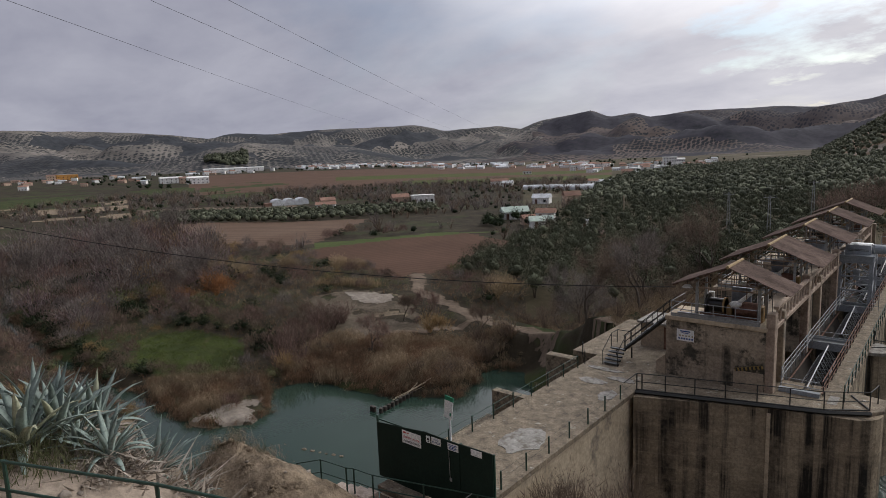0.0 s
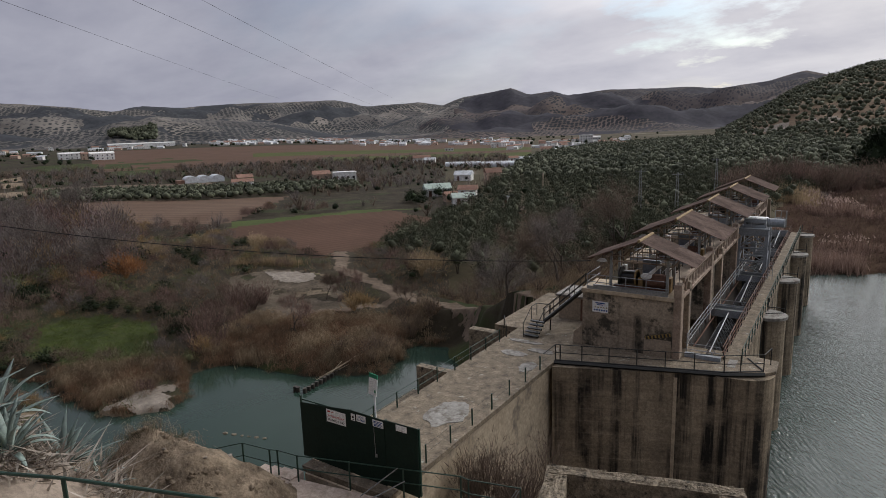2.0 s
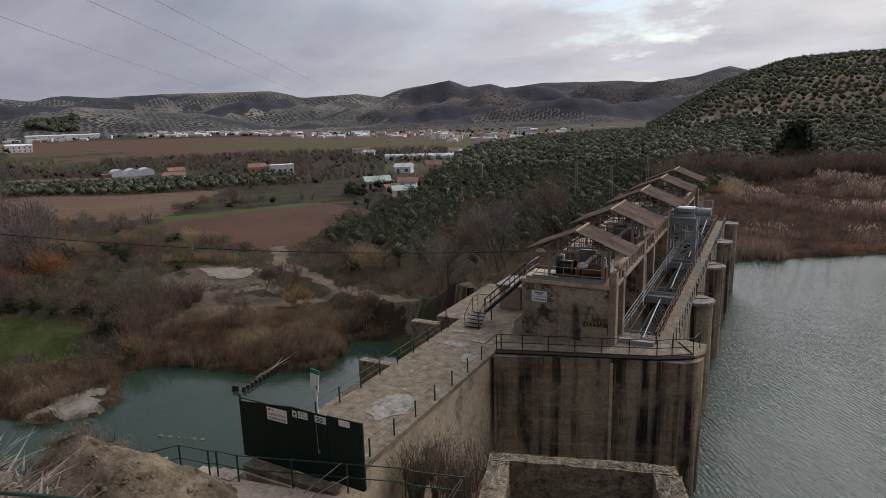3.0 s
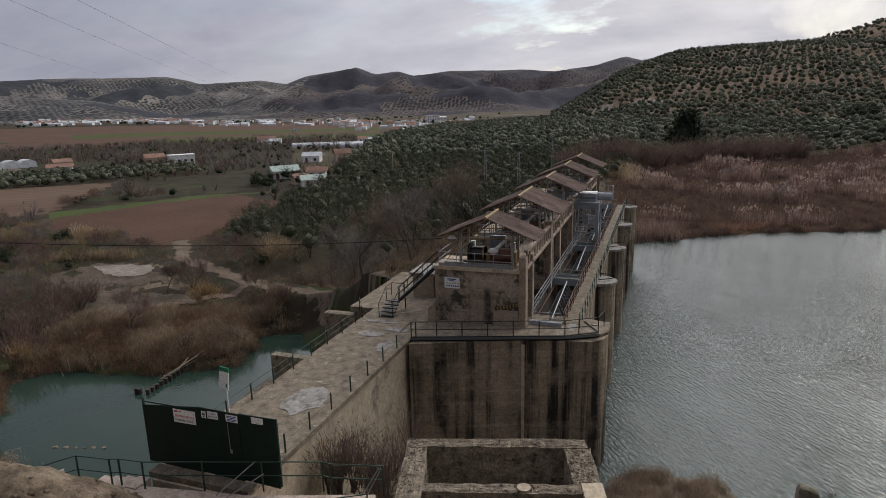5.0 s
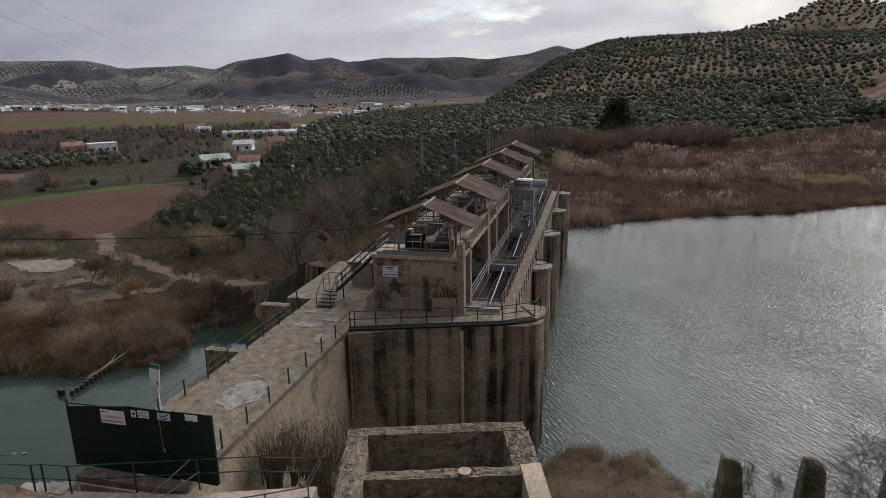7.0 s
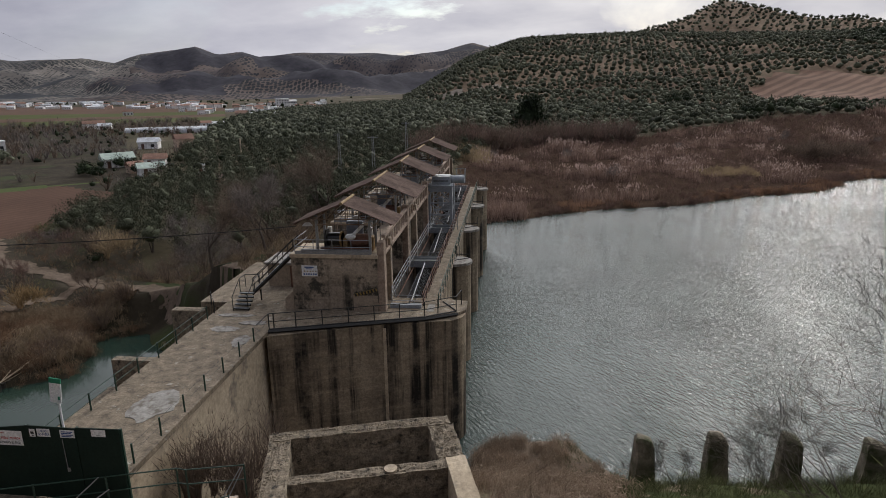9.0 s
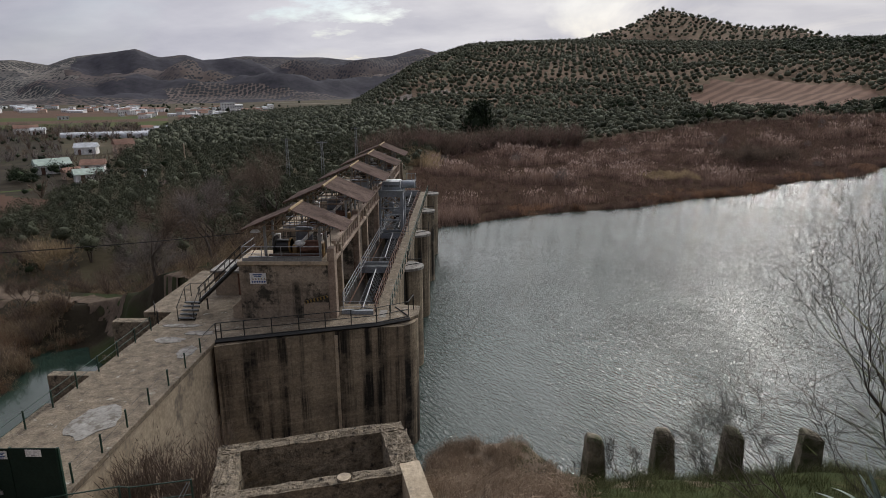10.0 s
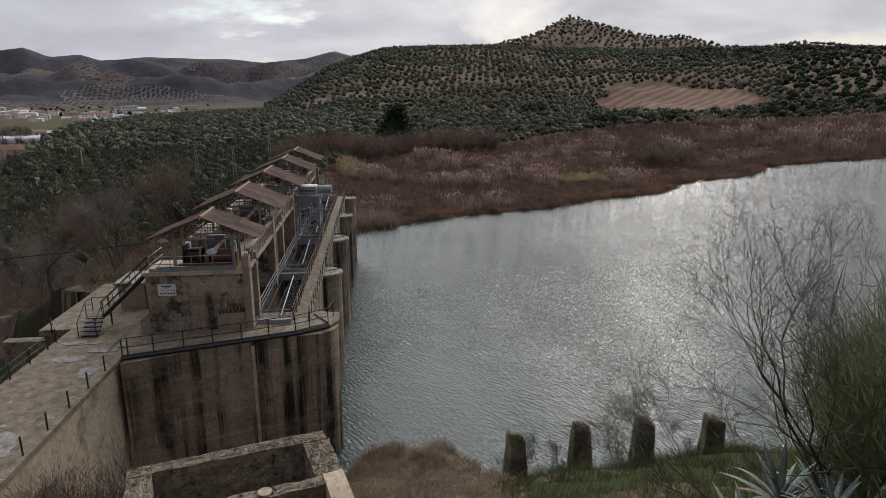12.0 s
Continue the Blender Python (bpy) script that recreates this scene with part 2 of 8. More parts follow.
def hill_plots(name, scrub, soil, dot, spacing, size, plot, bare):
    """Far slopes cut into plots: rows of round dark crowns on pale soil, set two ways, between tracts of scrub."""
    m, n, l, p = material(name, 0.95, 0, 0.1)
    geo = n.new("ShaderNodeNewGeometry")
    warp = noise_node(n, l, 0.006, 3, 0.6, coord="Position")
    shift = n.new("ShaderNodeVectorMath")
    shift.operation = "MULTIPLY_ADD"
    shift.inputs[1].default_value = (160, 160, 0)
    l.new(warp.outputs["Color"], shift.inputs[0])
    l.new(geo.outputs["Position"], shift.inputs[2])
    cells = n.new("ShaderNodeTexVoronoi")
    cells.inputs["Scale"].default_value = 1 / plot
    l.new(shift.outputs[0], cells.inputs["Vector"])
    sep = n.new("ShaderNodeSeparateColor")
    l.new(cells.outputs["Color"], sep.inputs[0])
    dots = []
    for turn in (0.35, 1.15):
        mp = n.new("ShaderNodeMapping")
        mp.inputs["Rotation"].default_value, mp.inputs["Scale"].default_value = (0, 0, turn), (1.0, 0.55, 0.1)
        l.new(geo.outputs["Position"], mp.inputs["Vector"])
        vo = n.new("ShaderNodeTexVoronoi")
        vo.inputs["Scale"].default_value, vo.inputs["Randomness"].default_value = 1 / spacing, 0.4
        l.new(mp.outputs[0], vo.inputs["Vector"])
        dots.append(ramp_node(n, l, vo.outputs["Distance"], [(size, (1, 1, 1)), (size + 0.10, (0, 0, 0))]).outputs[0])
    which = ramp_node(n, l, sep.outputs["Green"], [(0.49, (0, 0, 0)), (0.51, (1, 1, 1))]).outputs[0]
    f = mix_node(n, l, which, dots[0], dots[1])
    tone = noise_node(n, l, 0.011, 6, 0.65, coord="Position")
    shade = ramp_node(n, l, tone.outputs["Fac"], [(0.3, (0.55, 0.55, 0.55)), (0.7, (1.3, 1.3, 1.3))]).outputs[0]
    ground = mix_node(n, l, 1.0, soil, shade, "MULTIPLY")
    grove = mix_node(n, l, f, ground, dot)
    clumps = noise_node(n, l, 0.05, 5, 0.7, coord="Position")
    wild_tone = ramp_node(n, l, clumps.outputs["Fac"], [(0.35, dot), (0.62, tuple(c * 1.9 for c in scrub))]).outputs[0]
    wild_col = mix_node(n, l, 0.5, wild_tone, scrub)
    part_of = ramp_node(n, l, sep.outputs["Red"], [(bare, (0, 0, 0)), (bare + 0.02, (0.45, 0.45, 0.45)), (0.98, (1, 1, 1))]).outputs[0]
    col = mix_node(n, l, part_of, wild_col, grove)
    l.new(col, p.inputs["Base Color"])
    return m


def furrowed(name, a, b, turn, pitch, trough=0.75, wander=1.2):
    m, n, l, p = material(name, 0.95, 0, 0.1)
    big = noise_node(n, l, 0.05, 6, 0.65, coord="Position")
    col = ramp_node(n, l, big.outputs["Fac"], [(0.3, a), (0.7, b)]).outputs[0]
    geo = n.new("ShaderNodeNewGeometry")
    mp = n.new("ShaderNodeMapping")
    mp.inputs["Rotation"].default_value = (0, 0, turn)
    l.new(geo.outputs["Position"], mp.inputs["Vector"])
    wv = n.new("ShaderNodeTexWave")
    wv.inputs["Scale"].default_value, wv.inputs["Distortion"].default_value, wv.inputs["Detail"].default_value = 0.314 / pitch, wander, 3
    l.new(mp.outputs[0], wv.inputs["Vector"])
    g = ramp_node(n, l, wv.outputs["Fac"], [(0.2, (trough, trough, trough * 0.95)), (0.8, (1.15, 1.15, 1.15))]).outputs[0]
    col = mix_node(n, l, 0.4, col, g, "MULTIPLY")
    fine = noise_node(n, l, 1.3, 6, 0.75, coord="Position")
    g2 = ramp_node(n, l, fine.outputs["Fac"], [(0.3, (0.7, 0.7, 0.7)), (0.7, (1.2, 1.2, 1.2))]).outputs[0]
    col = mix_node(n, l, 0.7, col, g2, "MULTIPLY")
    l.new(col, p.inputs["Base Color"])
    return m


def leafy(name, a, b, rough=0.7, trans=0.0):
    """Foliage, stalks and twigs: a tone for every clump, from a to b."""
    m, n, l, p = material(name, rough, 0, 0.08)
    geo = n.new("ShaderNodeNewGeometry")
    col = ramp_node(n, l, geo.outputs["Random Per Island"], [(0.0, a), (1.0, b)]).outputs[0]
    patch = noise_node(n, l, 0.2, 5, 0.65, coord="Position")
    g = ramp_node(n, l, patch.outputs["Fac"], [(0.32, (0.55, 0.55, 0.55)), (0.68, (1.4, 1.4, 1.4))]).outputs[0]
    col = mix_node(n, l, 0.85, col, g, "MULTIPLY")
    l.new(col, p.inputs["Base Color"])
    if trans:
        # thin dry blades let the light from behind through
        tr = n.new("ShaderNodeBsdfTranslucent")
        l.new(col, tr.inputs["Color"])
        mx = n.new("ShaderNodeMixShader")
        mx.inputs[0].default_value = trans
        l.new(p.outputs[0], mx.inputs[1])
        l.new(tr.outputs[0], mx.inputs[2])
        l.new(mx.outputs[0], n["Material Output"].inputs["Surface"])
    return m


def water(name, colour, ripple, depth, direction, rough=0.05, stretch=(1.6, 0.7, 1), wavelet=0.42):
    m, n, l, p = material(name, rough, 0, 0.5)
    p.inputs["IOR"].default_value = 1.33
    murk = noise_node(n, l, 0.03, 4, 0.6, coord="Position")
    col = ramp_node(n, l, murk.outputs["Fac"], [(0.3, tuple(c * 0.75 for c in colour)), (0.7, tuple(c * 1.2 for c in colour))]).outputs[0]
    l.new(col, p.inputs["Base Color"])
    geo = n.new("ShaderNodeNewGeometry")
    turn = n.new("ShaderNodeMapping")
    turn.inputs["Rotation"].default_value = (0, 0, direction)
    l.new(geo.outputs["Position"], turn.inputs["Vector"])
    mp = n.new("ShaderNodeMapping")
    mp.inputs["Scale"].default_value = stretch
    l.new(turn.outputs[0], mp.inputs["Vector"])
    chop = n.new("ShaderNodeTexNoise")
    chop.inputs["Scale"].default_value, chop.inputs["Detail"].default_value, chop.inputs["Roughness"].default_value, chop.inputs["Distortion"].default_value = ripple, 4, 0.6, 0.4
    l.new(mp.outputs[0], chop.inputs["Vector"])
    # long-crested wavelets driven by the breeze
    wv = n.new("ShaderNodeTexWave")
    wv.inputs["Scale"].default_value, wv.inputs["Distortion"].default_value, wv.inputs["Detail"].default_value, wv.inputs["Detail Scale"].default_value = 0.314 / wavelet, 9.0, 4, 0.8
    l.new(turn.outputs[0], wv.inputs["Vector"])
    tx = n.new("ShaderNodeMath")
    tx.operation = "MULTIPLY_ADD"
    tx.inputs[1].default_value = 0.22
    l.new(wv.outputs["Fac"], tx.inputs[0])
    l.new(chop.outputs["Fac"], tx.inputs[2])
    gust = noise_node(n, l, 0.06, 3, 0.6, (1.0, 0.5, 1.0), "Position")
    calm = ramp_node(n, l, gust.outputs["Fac"], [(0.3, (0.45, 0.45, 0.45)), (0.65, (1, 1, 1))]).outputs[0]
    lift = n.new("ShaderNodeMath")
    lift.operation = "MULTIPLY"
    l.new(tx.outputs[0], lift.inputs[0])
    l.new(calm, lift.inputs[1])
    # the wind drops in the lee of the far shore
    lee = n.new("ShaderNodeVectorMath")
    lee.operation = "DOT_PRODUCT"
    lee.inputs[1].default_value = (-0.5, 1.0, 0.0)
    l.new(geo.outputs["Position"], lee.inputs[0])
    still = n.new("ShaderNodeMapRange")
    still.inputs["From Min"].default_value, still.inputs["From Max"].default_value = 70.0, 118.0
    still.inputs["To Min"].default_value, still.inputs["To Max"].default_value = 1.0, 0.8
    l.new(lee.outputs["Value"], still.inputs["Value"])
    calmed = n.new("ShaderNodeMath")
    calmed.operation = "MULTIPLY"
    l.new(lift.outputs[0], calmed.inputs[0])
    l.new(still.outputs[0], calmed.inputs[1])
    bump_node(n, l, p, calmed.outputs[0], 1.0, depth)
    return m


M_PIER = streaked_concrete("streaked_concrete", (0.169, 0.133, 0.094), (0.379, 0.308, 0.215), (0.026, 0.023, 0.019), 0.37)
M_CONC = mottled("weathered_concrete", (0.207, 0.161, 0.117), (0.366, 0.297, 0.222), 0.5, 9, stains=(0.07, 0.065, 0.06), stain_at=(0.55, 0.68))
M_WALL = mottled("pale_wall_concrete", (0.364, 0.292, 0.204), (0.510, 0.419, 0.305), 0.4, 7, stains=(0.14, 0.12, 0.10), stain_scale=0.5)
M_TOP = mottled("lichened_concrete", (0.097, 0.077, 0.055), (0.315, 0.255, 0.183), 1.6, 15, bump=0.9, distance=0.05, stains=(0.42, 0.40, 0.34), stain_scale=1.1, stain_at=(0.60, 0.68), contrast=1.0)
M_RUBBLE = mottled("rough_concrete", (0.108, 0.086, 0.062), (0.396, 0.327, 0.236), 2.6, 15, bump=1.0, distance=0.10, stains=(0.035, 0.032, 0.026), stain_scale=2.2, stain_at=(0.54, 0.66), contrast=0.95)
M_TOWER = streaked_concrete("moss_stained_concrete", (0.211, 0.170, 0.129), (0.410, 0.339, 0.257), (0.032, 0.031, 0.025), 0.44, 0.50)
M_PALE = mottled("pale_screed", (0.211, 0.199, 0.179), (0.343, 0.328, 0.296), 1.5, 8, stains=(0.14, 0.12, 0.10), stain_scale=1.4, stain_at=(0.50, 0.60))
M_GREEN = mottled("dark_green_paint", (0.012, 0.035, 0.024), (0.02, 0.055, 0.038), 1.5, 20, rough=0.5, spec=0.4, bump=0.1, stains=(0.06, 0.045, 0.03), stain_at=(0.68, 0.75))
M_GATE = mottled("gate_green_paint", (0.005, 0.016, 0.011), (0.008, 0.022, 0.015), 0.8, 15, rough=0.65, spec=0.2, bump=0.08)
M_BLACK = mottled("black_iron", (0.012, 0.013, 0.012), (0.03, 0.03, 0.027), 2, 20, rough=0.6, spec=0.4, stains=(0.07, 0.04, 0.025), stain_at=(0.62, 0.72))
M_GALV = mottled("galvanised_steel", (0.22, 0.23, 0.24), (0.36, 0.37, 0.38), 2, 18, rough=0.5, metal=0.55, spec=0.5, bump=0.1)
M_GREYP = mottled("grey_painted_steel", (0.22, 0.245, 0.27), (0.34, 0.37, 0.40), 1, 15, rough=0.5, spec=0.4, bump=0.1, stains=(0.16, 0.10, 0.07), stain_at=(0.64, 0.72))
M_RUST = mottled("rusty_steel", (0.09, 0.045, 0.03), (0.20, 0.11, 0.08), 2, 18, rough=0.85, metal=0.1)
M_WHITE = mottled("white_enamel", (0.66, 0.67, 0.66), (0.80, 0.80, 0.78), 1, 20, rough=0.4, spec=0.5, bump=0.05, stains=(0.35, 0.28, 0.2), stain_at=(0.7, 0.8))
M_ROOF = mottled("fibre_cement_roofing", (0.105, 0.074, 0.060), (0.235, 0.170, 0.138), 0.8, 9, rough=0.95, stains=(0.10, 0.08, 0.065), stain_scale=0.9, stain_at=(0.6, 0.75), per_piece=0.22)
M_RIDGE = mottled("lichened_ridge_tile", (0.22, 0.15, 0.07), (0.36, 0.27, 0.15), 2, 12)
M_OCHRE = mottled("ochre_painted_steel", (0.22, 0.14, 0.055), (0.34, 0.22, 0.09), 2, 15, rough=0.6, stains=(0.05, 0.03, 0.02))
M_TAR = mottled("greased_black_steel", (0.008, 0.008, 0.008), (0.02, 0.018, 0.016), 2, 20, rough=0.35, spec=0.5)
M_GLASSY = mottled("dull_blue_sheet", (0.16, 0.18, 0.23), (0.22, 0.25, 0.30), 1, 8, rough=0.4)
M_SIGN_B = mottled("sign_blue", (0.03, 0.07, 0.22), (0.04, 0.09, 0.26), 2, 20, bump=0)
M_SIGN_R = mottled("sign_red", (0.45, 0.05, 0.04), (0.5, 0.07, 0.06), 2, 20, bump=0)
M_SIGN_G = mottled("sign_green", (0.02, 0.16, 0.09), (0.03, 0.2, 0.11), 2, 20, bump=0)
M_YELL = mottled("hazard_yellow", (0.22, 0.15, 0.05), (0.32, 0.22, 0.07), 2, 20, bump=0)
M_TAN = mottled("timber_and_rust", (0.22, 0.16, 0.118), (0.40, 0.315, 0.245), 1.5, 12, stains=(0.1, 0.06, 0.04))
M_RENDER = mottled("white_render", (0.68, 0.67, 0.65), (0.84, 0.83, 0.80), 0.1, 1.5, bump=0, stains=(0.52, 0.48, 0.42), stain_scale=0.2, stain_at=(0.58, 0.75), per_piece=0.12)
M_WARM = mottled("warm_render", (0.42, 0.30, 0.22), (0.55, 0.42, 0.33), 0.1, 1.5, bump=0, per_piece=0.2)
M_ORANGE = mottled("orange_render", (0.50, 0.24, 0.06), (0.60, 0.30, 0.09), 0.1, 1.5, bump=0)
M_TILE = mottled("clay_roof_tiles", (0.20, 0.11, 0.08), (0.32, 0.19, 0.14), 0.2, 2.5, bump=0, per_piece=0.25)
M_SHEET = mottled("white_sheet_roof", (0.50, 0.52, 0.54), (0.64, 0.66, 0.68), 0.1, 1.0, bump=0, rough=0.5)
M_PANE = mottled("dark_window_glass", (0.02, 0.022, 0.026), (0.035, 0.038, 0.042), 1, 5, rough=0.15, spec=0.5, bump=0)
M_CABLE = mottled("cable_rubber", (0.01, 0.01, 0.011), (0.02, 0.02, 0.02), 1, 10, bump=0)

# darkened: the shade between the shrubs is put into this ground
G_SCRUB = mottled("scrub_ground", (0.022, 0.018, 0.012), (0.066, 0.054, 0.036), 0.12, 0.9, rough=0.95, spec=0.1, bump=0.8, distance=0.15, stains=(0.045, 0.055, 0.022), stain_scale=0.05, stain_at=(0.52, 0.62))
G_PLOUGH = furrowed("ploughed_earth", (0.080, 0.045, 0.031), (0.110, 0.063, 0.044), 0.35, 2.2)
G_FIELD = furrowed("fallow_earth", (0.115, 0.073, 0.052), (0.153, 0.104, 0.075), 1.2, 4.0)
G_GRASS = mottled("winter_grass", (0.029, 0.040, 0.013), (0.062, 0.076, 0.027), 0.12, 1.4, rough=0.95, spec=0.1, bump=0.8, distance=0.1, stains=(0.11, 0.09, 0.045), stain_scale=0.3, stain_at=(0.56, 0.7))
G_SAND = mottled("pale_gravel", (0.191, 0.159, 0.128), (0.306, 0.268, 0.229), 0.3, 3.0, rough=0.95, spec=0.1, bump=0.8, distance=0.06)
G_ROAD = mottled("dirt_road", (0.102, 0.075, 0.054), (0.197, 0.152, 0.115), 0.3, 2.5, rough=0.95, spec=0.1, bump=0.4, distance=0.04)
G_BANK = mottled("stony_bank_earth", (0.105, 0.080, 0.054), (0.25, 0.198, 0.143), 0.35, 4.0, rough=0.95, spec=0.1, bump=0.9, distance=0.1, stains=(0.055, 0.06, 0.024), stain_scale=0.35, stain_at=(0.52, 0.64))
G_OLIVE = mottled("olive_grove_soil", (0.048, 0.046, 0.024), (0.108, 0.084, 0.054), 0.02, 0.5, rough=0.95, spec=0.1, bump=0.4, distance=0.1, stains=(0.20, 0.17, 0.125), stain_scale=0.012, stain_at=(0.58, 0.66))
# lightened: thin haze over the hill is put into this soil
G_HILL = mottled("hillside_soil", (0.126, 0.088, 0.058), (0.240, 0.174, 0.120), 0.01, 0.2, rough=0.95, spec=0.1, bump=0, stains=(0.065, 0.07, 0.035), stain_scale=0.008, stain_at=(0.55, 0.68))
G_RED = furrowed("red_terraced_field", (0.17, 0.105, 0.075), (0.24, 0.148, 0.108), 0.9, 9.0, 0.2, 0.6)
# both tinted blue-grey: the haze of distance is put into scrub and crowns
G_FAR = hill_plots("far_olive_hills", (0.036, 0.038, 0.043), (0.205, 0.182, 0.16), (0.024, 0.028, 0.030), 8.5, 0.40, 170.0, 0.22)
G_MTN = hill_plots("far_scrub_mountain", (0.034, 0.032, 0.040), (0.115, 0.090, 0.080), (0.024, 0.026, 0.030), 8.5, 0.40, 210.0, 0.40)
G_PATH = mottled("sandy_path", (0.216, 0.172, 0.134), (0.376, 0.308, 0.248), 0.5, 5.0, rough=0.95, spec=0.1, bump=0.8, distance=0.05, contrast=0.8)
G_ERODED = mottled("eroded_sandy_earth", (0.13, 0.098, 0.069), (0.40, 0.315, 0.225), 0.9, 4.0, rough=0.95, spec=0.1, bump=1.0, distance=0.25, stains=(0.15, 0.115, 0.080), stain_scale=1.1, stain_at=(0.55, 0.65), contrast=0.95)
G_YARD = mottled("trodden_earth", (0.061, 0.049, 0.035), (0.156, 0.125, 0.094), 0.4, 3.5, rough=0.95, spec=0.1, bump=0.8, distance=0.06, contrast=0.85)
G_MUD = mottled("river_mud", (0.045, 0.030, 0.021), (0.085, 0.058, 0.042), 0.3, 3, rough=1.0, spec=0.0)
G_FARRED = furrowed("far_red_earth", (0.098, 0.058, 0.041), (0.124, 0.075, 0.053), 1.4, 14.0)
G_GREEN = furrowed("green_crop", (0.054, 0.074, 0.022), (0.088, 0.112, 0.037), 0.5, 1.6, 0.85)
G_FARGREEN = furrowed("far_green_crop", (0.061, 0.076, 0.022), (0.083, 0.097, 0.030), 1.4, 10.0)

# ---- builders ----
ORIGIN = {}


def thing(name, place, label, category, group="", kind=""):
    e = new(name)
    e.location = place
    e.empty_display_size = 0.3
    ORIGIN[e] = Vector(place)
    return tagged(e, label, category, group, kind)


def part(name, bm, mat, parent=None, label=""):
    """Link a bmesh in world coordinates as one mesh object under a thing or a part."""
    me = bpy.data.meshes.new(name)
    at = ORIGIN.get(parent, Vector((0, 0, 0)))
    if at.length:
        bmesh.ops.translate(bm, verts=bm.verts, vec=-at)
    bm.to_mesh(me)
    bm.free()
    for m in (mat if isinstance(mat, (list, tuple)) else [mat]):
        me.materials.append(m)
    ob = new(name, me)
    if parent:
        ob.parent = parent
        ORIGIN[ob] = at
    if label:
        tagged(ob, label)
    return ob


def np_mesh(name, verts, faces, mats, index=None, smooth=False):
    """A mesh from arrays; faces all of one size."""
    verts, faces = np.asarray(verts, np.float32), np.asarray(faces, np.int32)
    me = bpy.data.meshes.new(name)
    k = faces.shape[1]
    me.vertices.add(len(verts))
    me.vertices.foreach_set("co", verts.ravel())
    me.loops.add(faces.size)
    me.loops.foreach_set("vertex_index", faces.ravel())
    me.polygons.add(len(faces))
    me.polygons.foreach_set("loop_start", np.arange(0, faces.size, k, dtype=np.int32))
    for m in mats:
        me.materials.append(m)
    if index is not None:
        me.polygons.foreach_set("material_index", np.asarray(index, np.int32))
    me.polygons.foreach_set("use_smooth", np.full(len(faces), smooth, bool))
    me.update(calc_edges=True)
    return me


def box(bm, x0, x1, y0, y1, z0, z1, bevel=0.0, m=None):
    vs = [bm.verts.new((x, y, z)) for z in (z0, z1) for y in (y0, y1) for x in (x0, x1)]
    if m is not None:
        for v in vs:
            v.co = m @ v.co
    fs = [bm.faces.new([vs[i] for i in q]) for q in ((0, 2, 3, 1), (4, 5, 7, 6), (0, 1, 5, 4), (2, 6, 7, 3), (0, 4, 6, 2), (1, 3, 7, 5))]
    if bevel:
        bmesh.ops.bevel(bm, geom=list({e for f in fs for e in f.edges}), offset=bevel, segments=1, affect="EDGES")
    return bm


def boxes(*rows, bevel=0.0, m=None):
    bm = bmesh.new()
    for r in rows:
        box(bm, *r, bevel=bevel, m=m)
    return bm


def tube(bm, p, q, r, n=6, r2=None):
    p, q = Vector(p), Vector(q)
    w = q - p
    if w.length < 1e-5:
        return bm
    m = w.to_track_quat("Z", "Y").to_matrix()
    r2 = r if r2 is None else r2
    ring = [[bm.verts.new(c + m @ Vector((math.cos(a) * k, math.sin(a) * k, 0))) for a in (2 * math.pi * i / n for i in range(n))] for c, k in ((p, r), (q, r2))]
    for i in range(n):
        bm.faces.new((ring[0][i], ring[0][(i + 1) % n], ring[1][(i + 1) % n], ring[1][i]))
    bm.faces.new(ring[0][::-1])
    bm.faces.new(ring[1])
    return bm


def tubes(r, *pairs, n=6):
    bm = bmesh.new()
    for p, q in pairs:
        tube(bm, p, q, r, n)
    return bm


def chain(r, points, n=6):
    """One tube along a bent line."""
    bm = bmesh.new()
    pts = [Vector(p) for p in points]
    pts = [p for i, p in enumerate(pts) if i == 0 or (p - pts[i - 1]).length > 1e-5]
    rings = []
    for i, p in enumerate(pts):
        way = (pts[min(i + 1, len(pts) - 1)] - pts[max(i - 1, 0)]).normalized()
        m = way.to_track_quat("Z", "Y").to_matrix()
        rings.append([bm.verts.new(p + m @ Vector((math.cos(t) * r, math.sin(t) * r, 0))) for t in (2 * math.pi * k / n for k in range(n))])
    for a, b in zip(rings, rings[1:]):
        for k in range(n):
            bm.faces.new((a[k], a[(k + 1) % n], b[(k + 1) % n], b[k]))
    bm.faces.new(rings[0][::-1])
    bm.faces.new(rings[-1])
    return bm


def prism(outline, z0, z1, bevel=0.0):
    """An upright solid over an outline of (x, y)."""
    bm = bmesh.new()
    lo = [bm.verts.new((x, y, z0)) for x, y in outline]
    hi = [bm.verts.new((x, y, z1)) for x, y in outline]
    n = len(lo)
    bm.faces.new(lo[::-1])
    bm.faces.new(hi)
    for i in range(n):
        bm.faces.new((lo[i], lo[(i + 1) % n], hi[(i + 1) % n], hi[i]))
    bmesh.ops.recalc_face_normals(bm, faces=bm.faces)
    if bevel:
        bmesh.ops.bevel(bm, geom=[e for e in bm.edges if all(abs(v.co.z - z1) < 1e-5 for v in e.verts)], offset=bevel, segments=1, affect="EDGES")
    return bm


def roughen(bm, amount, scale=1.0, cuts=0):
    """Break clean faces and edges into worn ones."""
    if cuts:
        bmesh.ops.subdivide_edges(bm, edges=bm.edges, cuts=cuts, use_grid_fill=True)
    for v in bm.verts:
        v.co += amount * noise.noise_vector(v.co * scale)
    return bm


# ---- the lie of the land ----
RESERVOIR, POOL, MOUND = -9.6, -11.0, 7.1


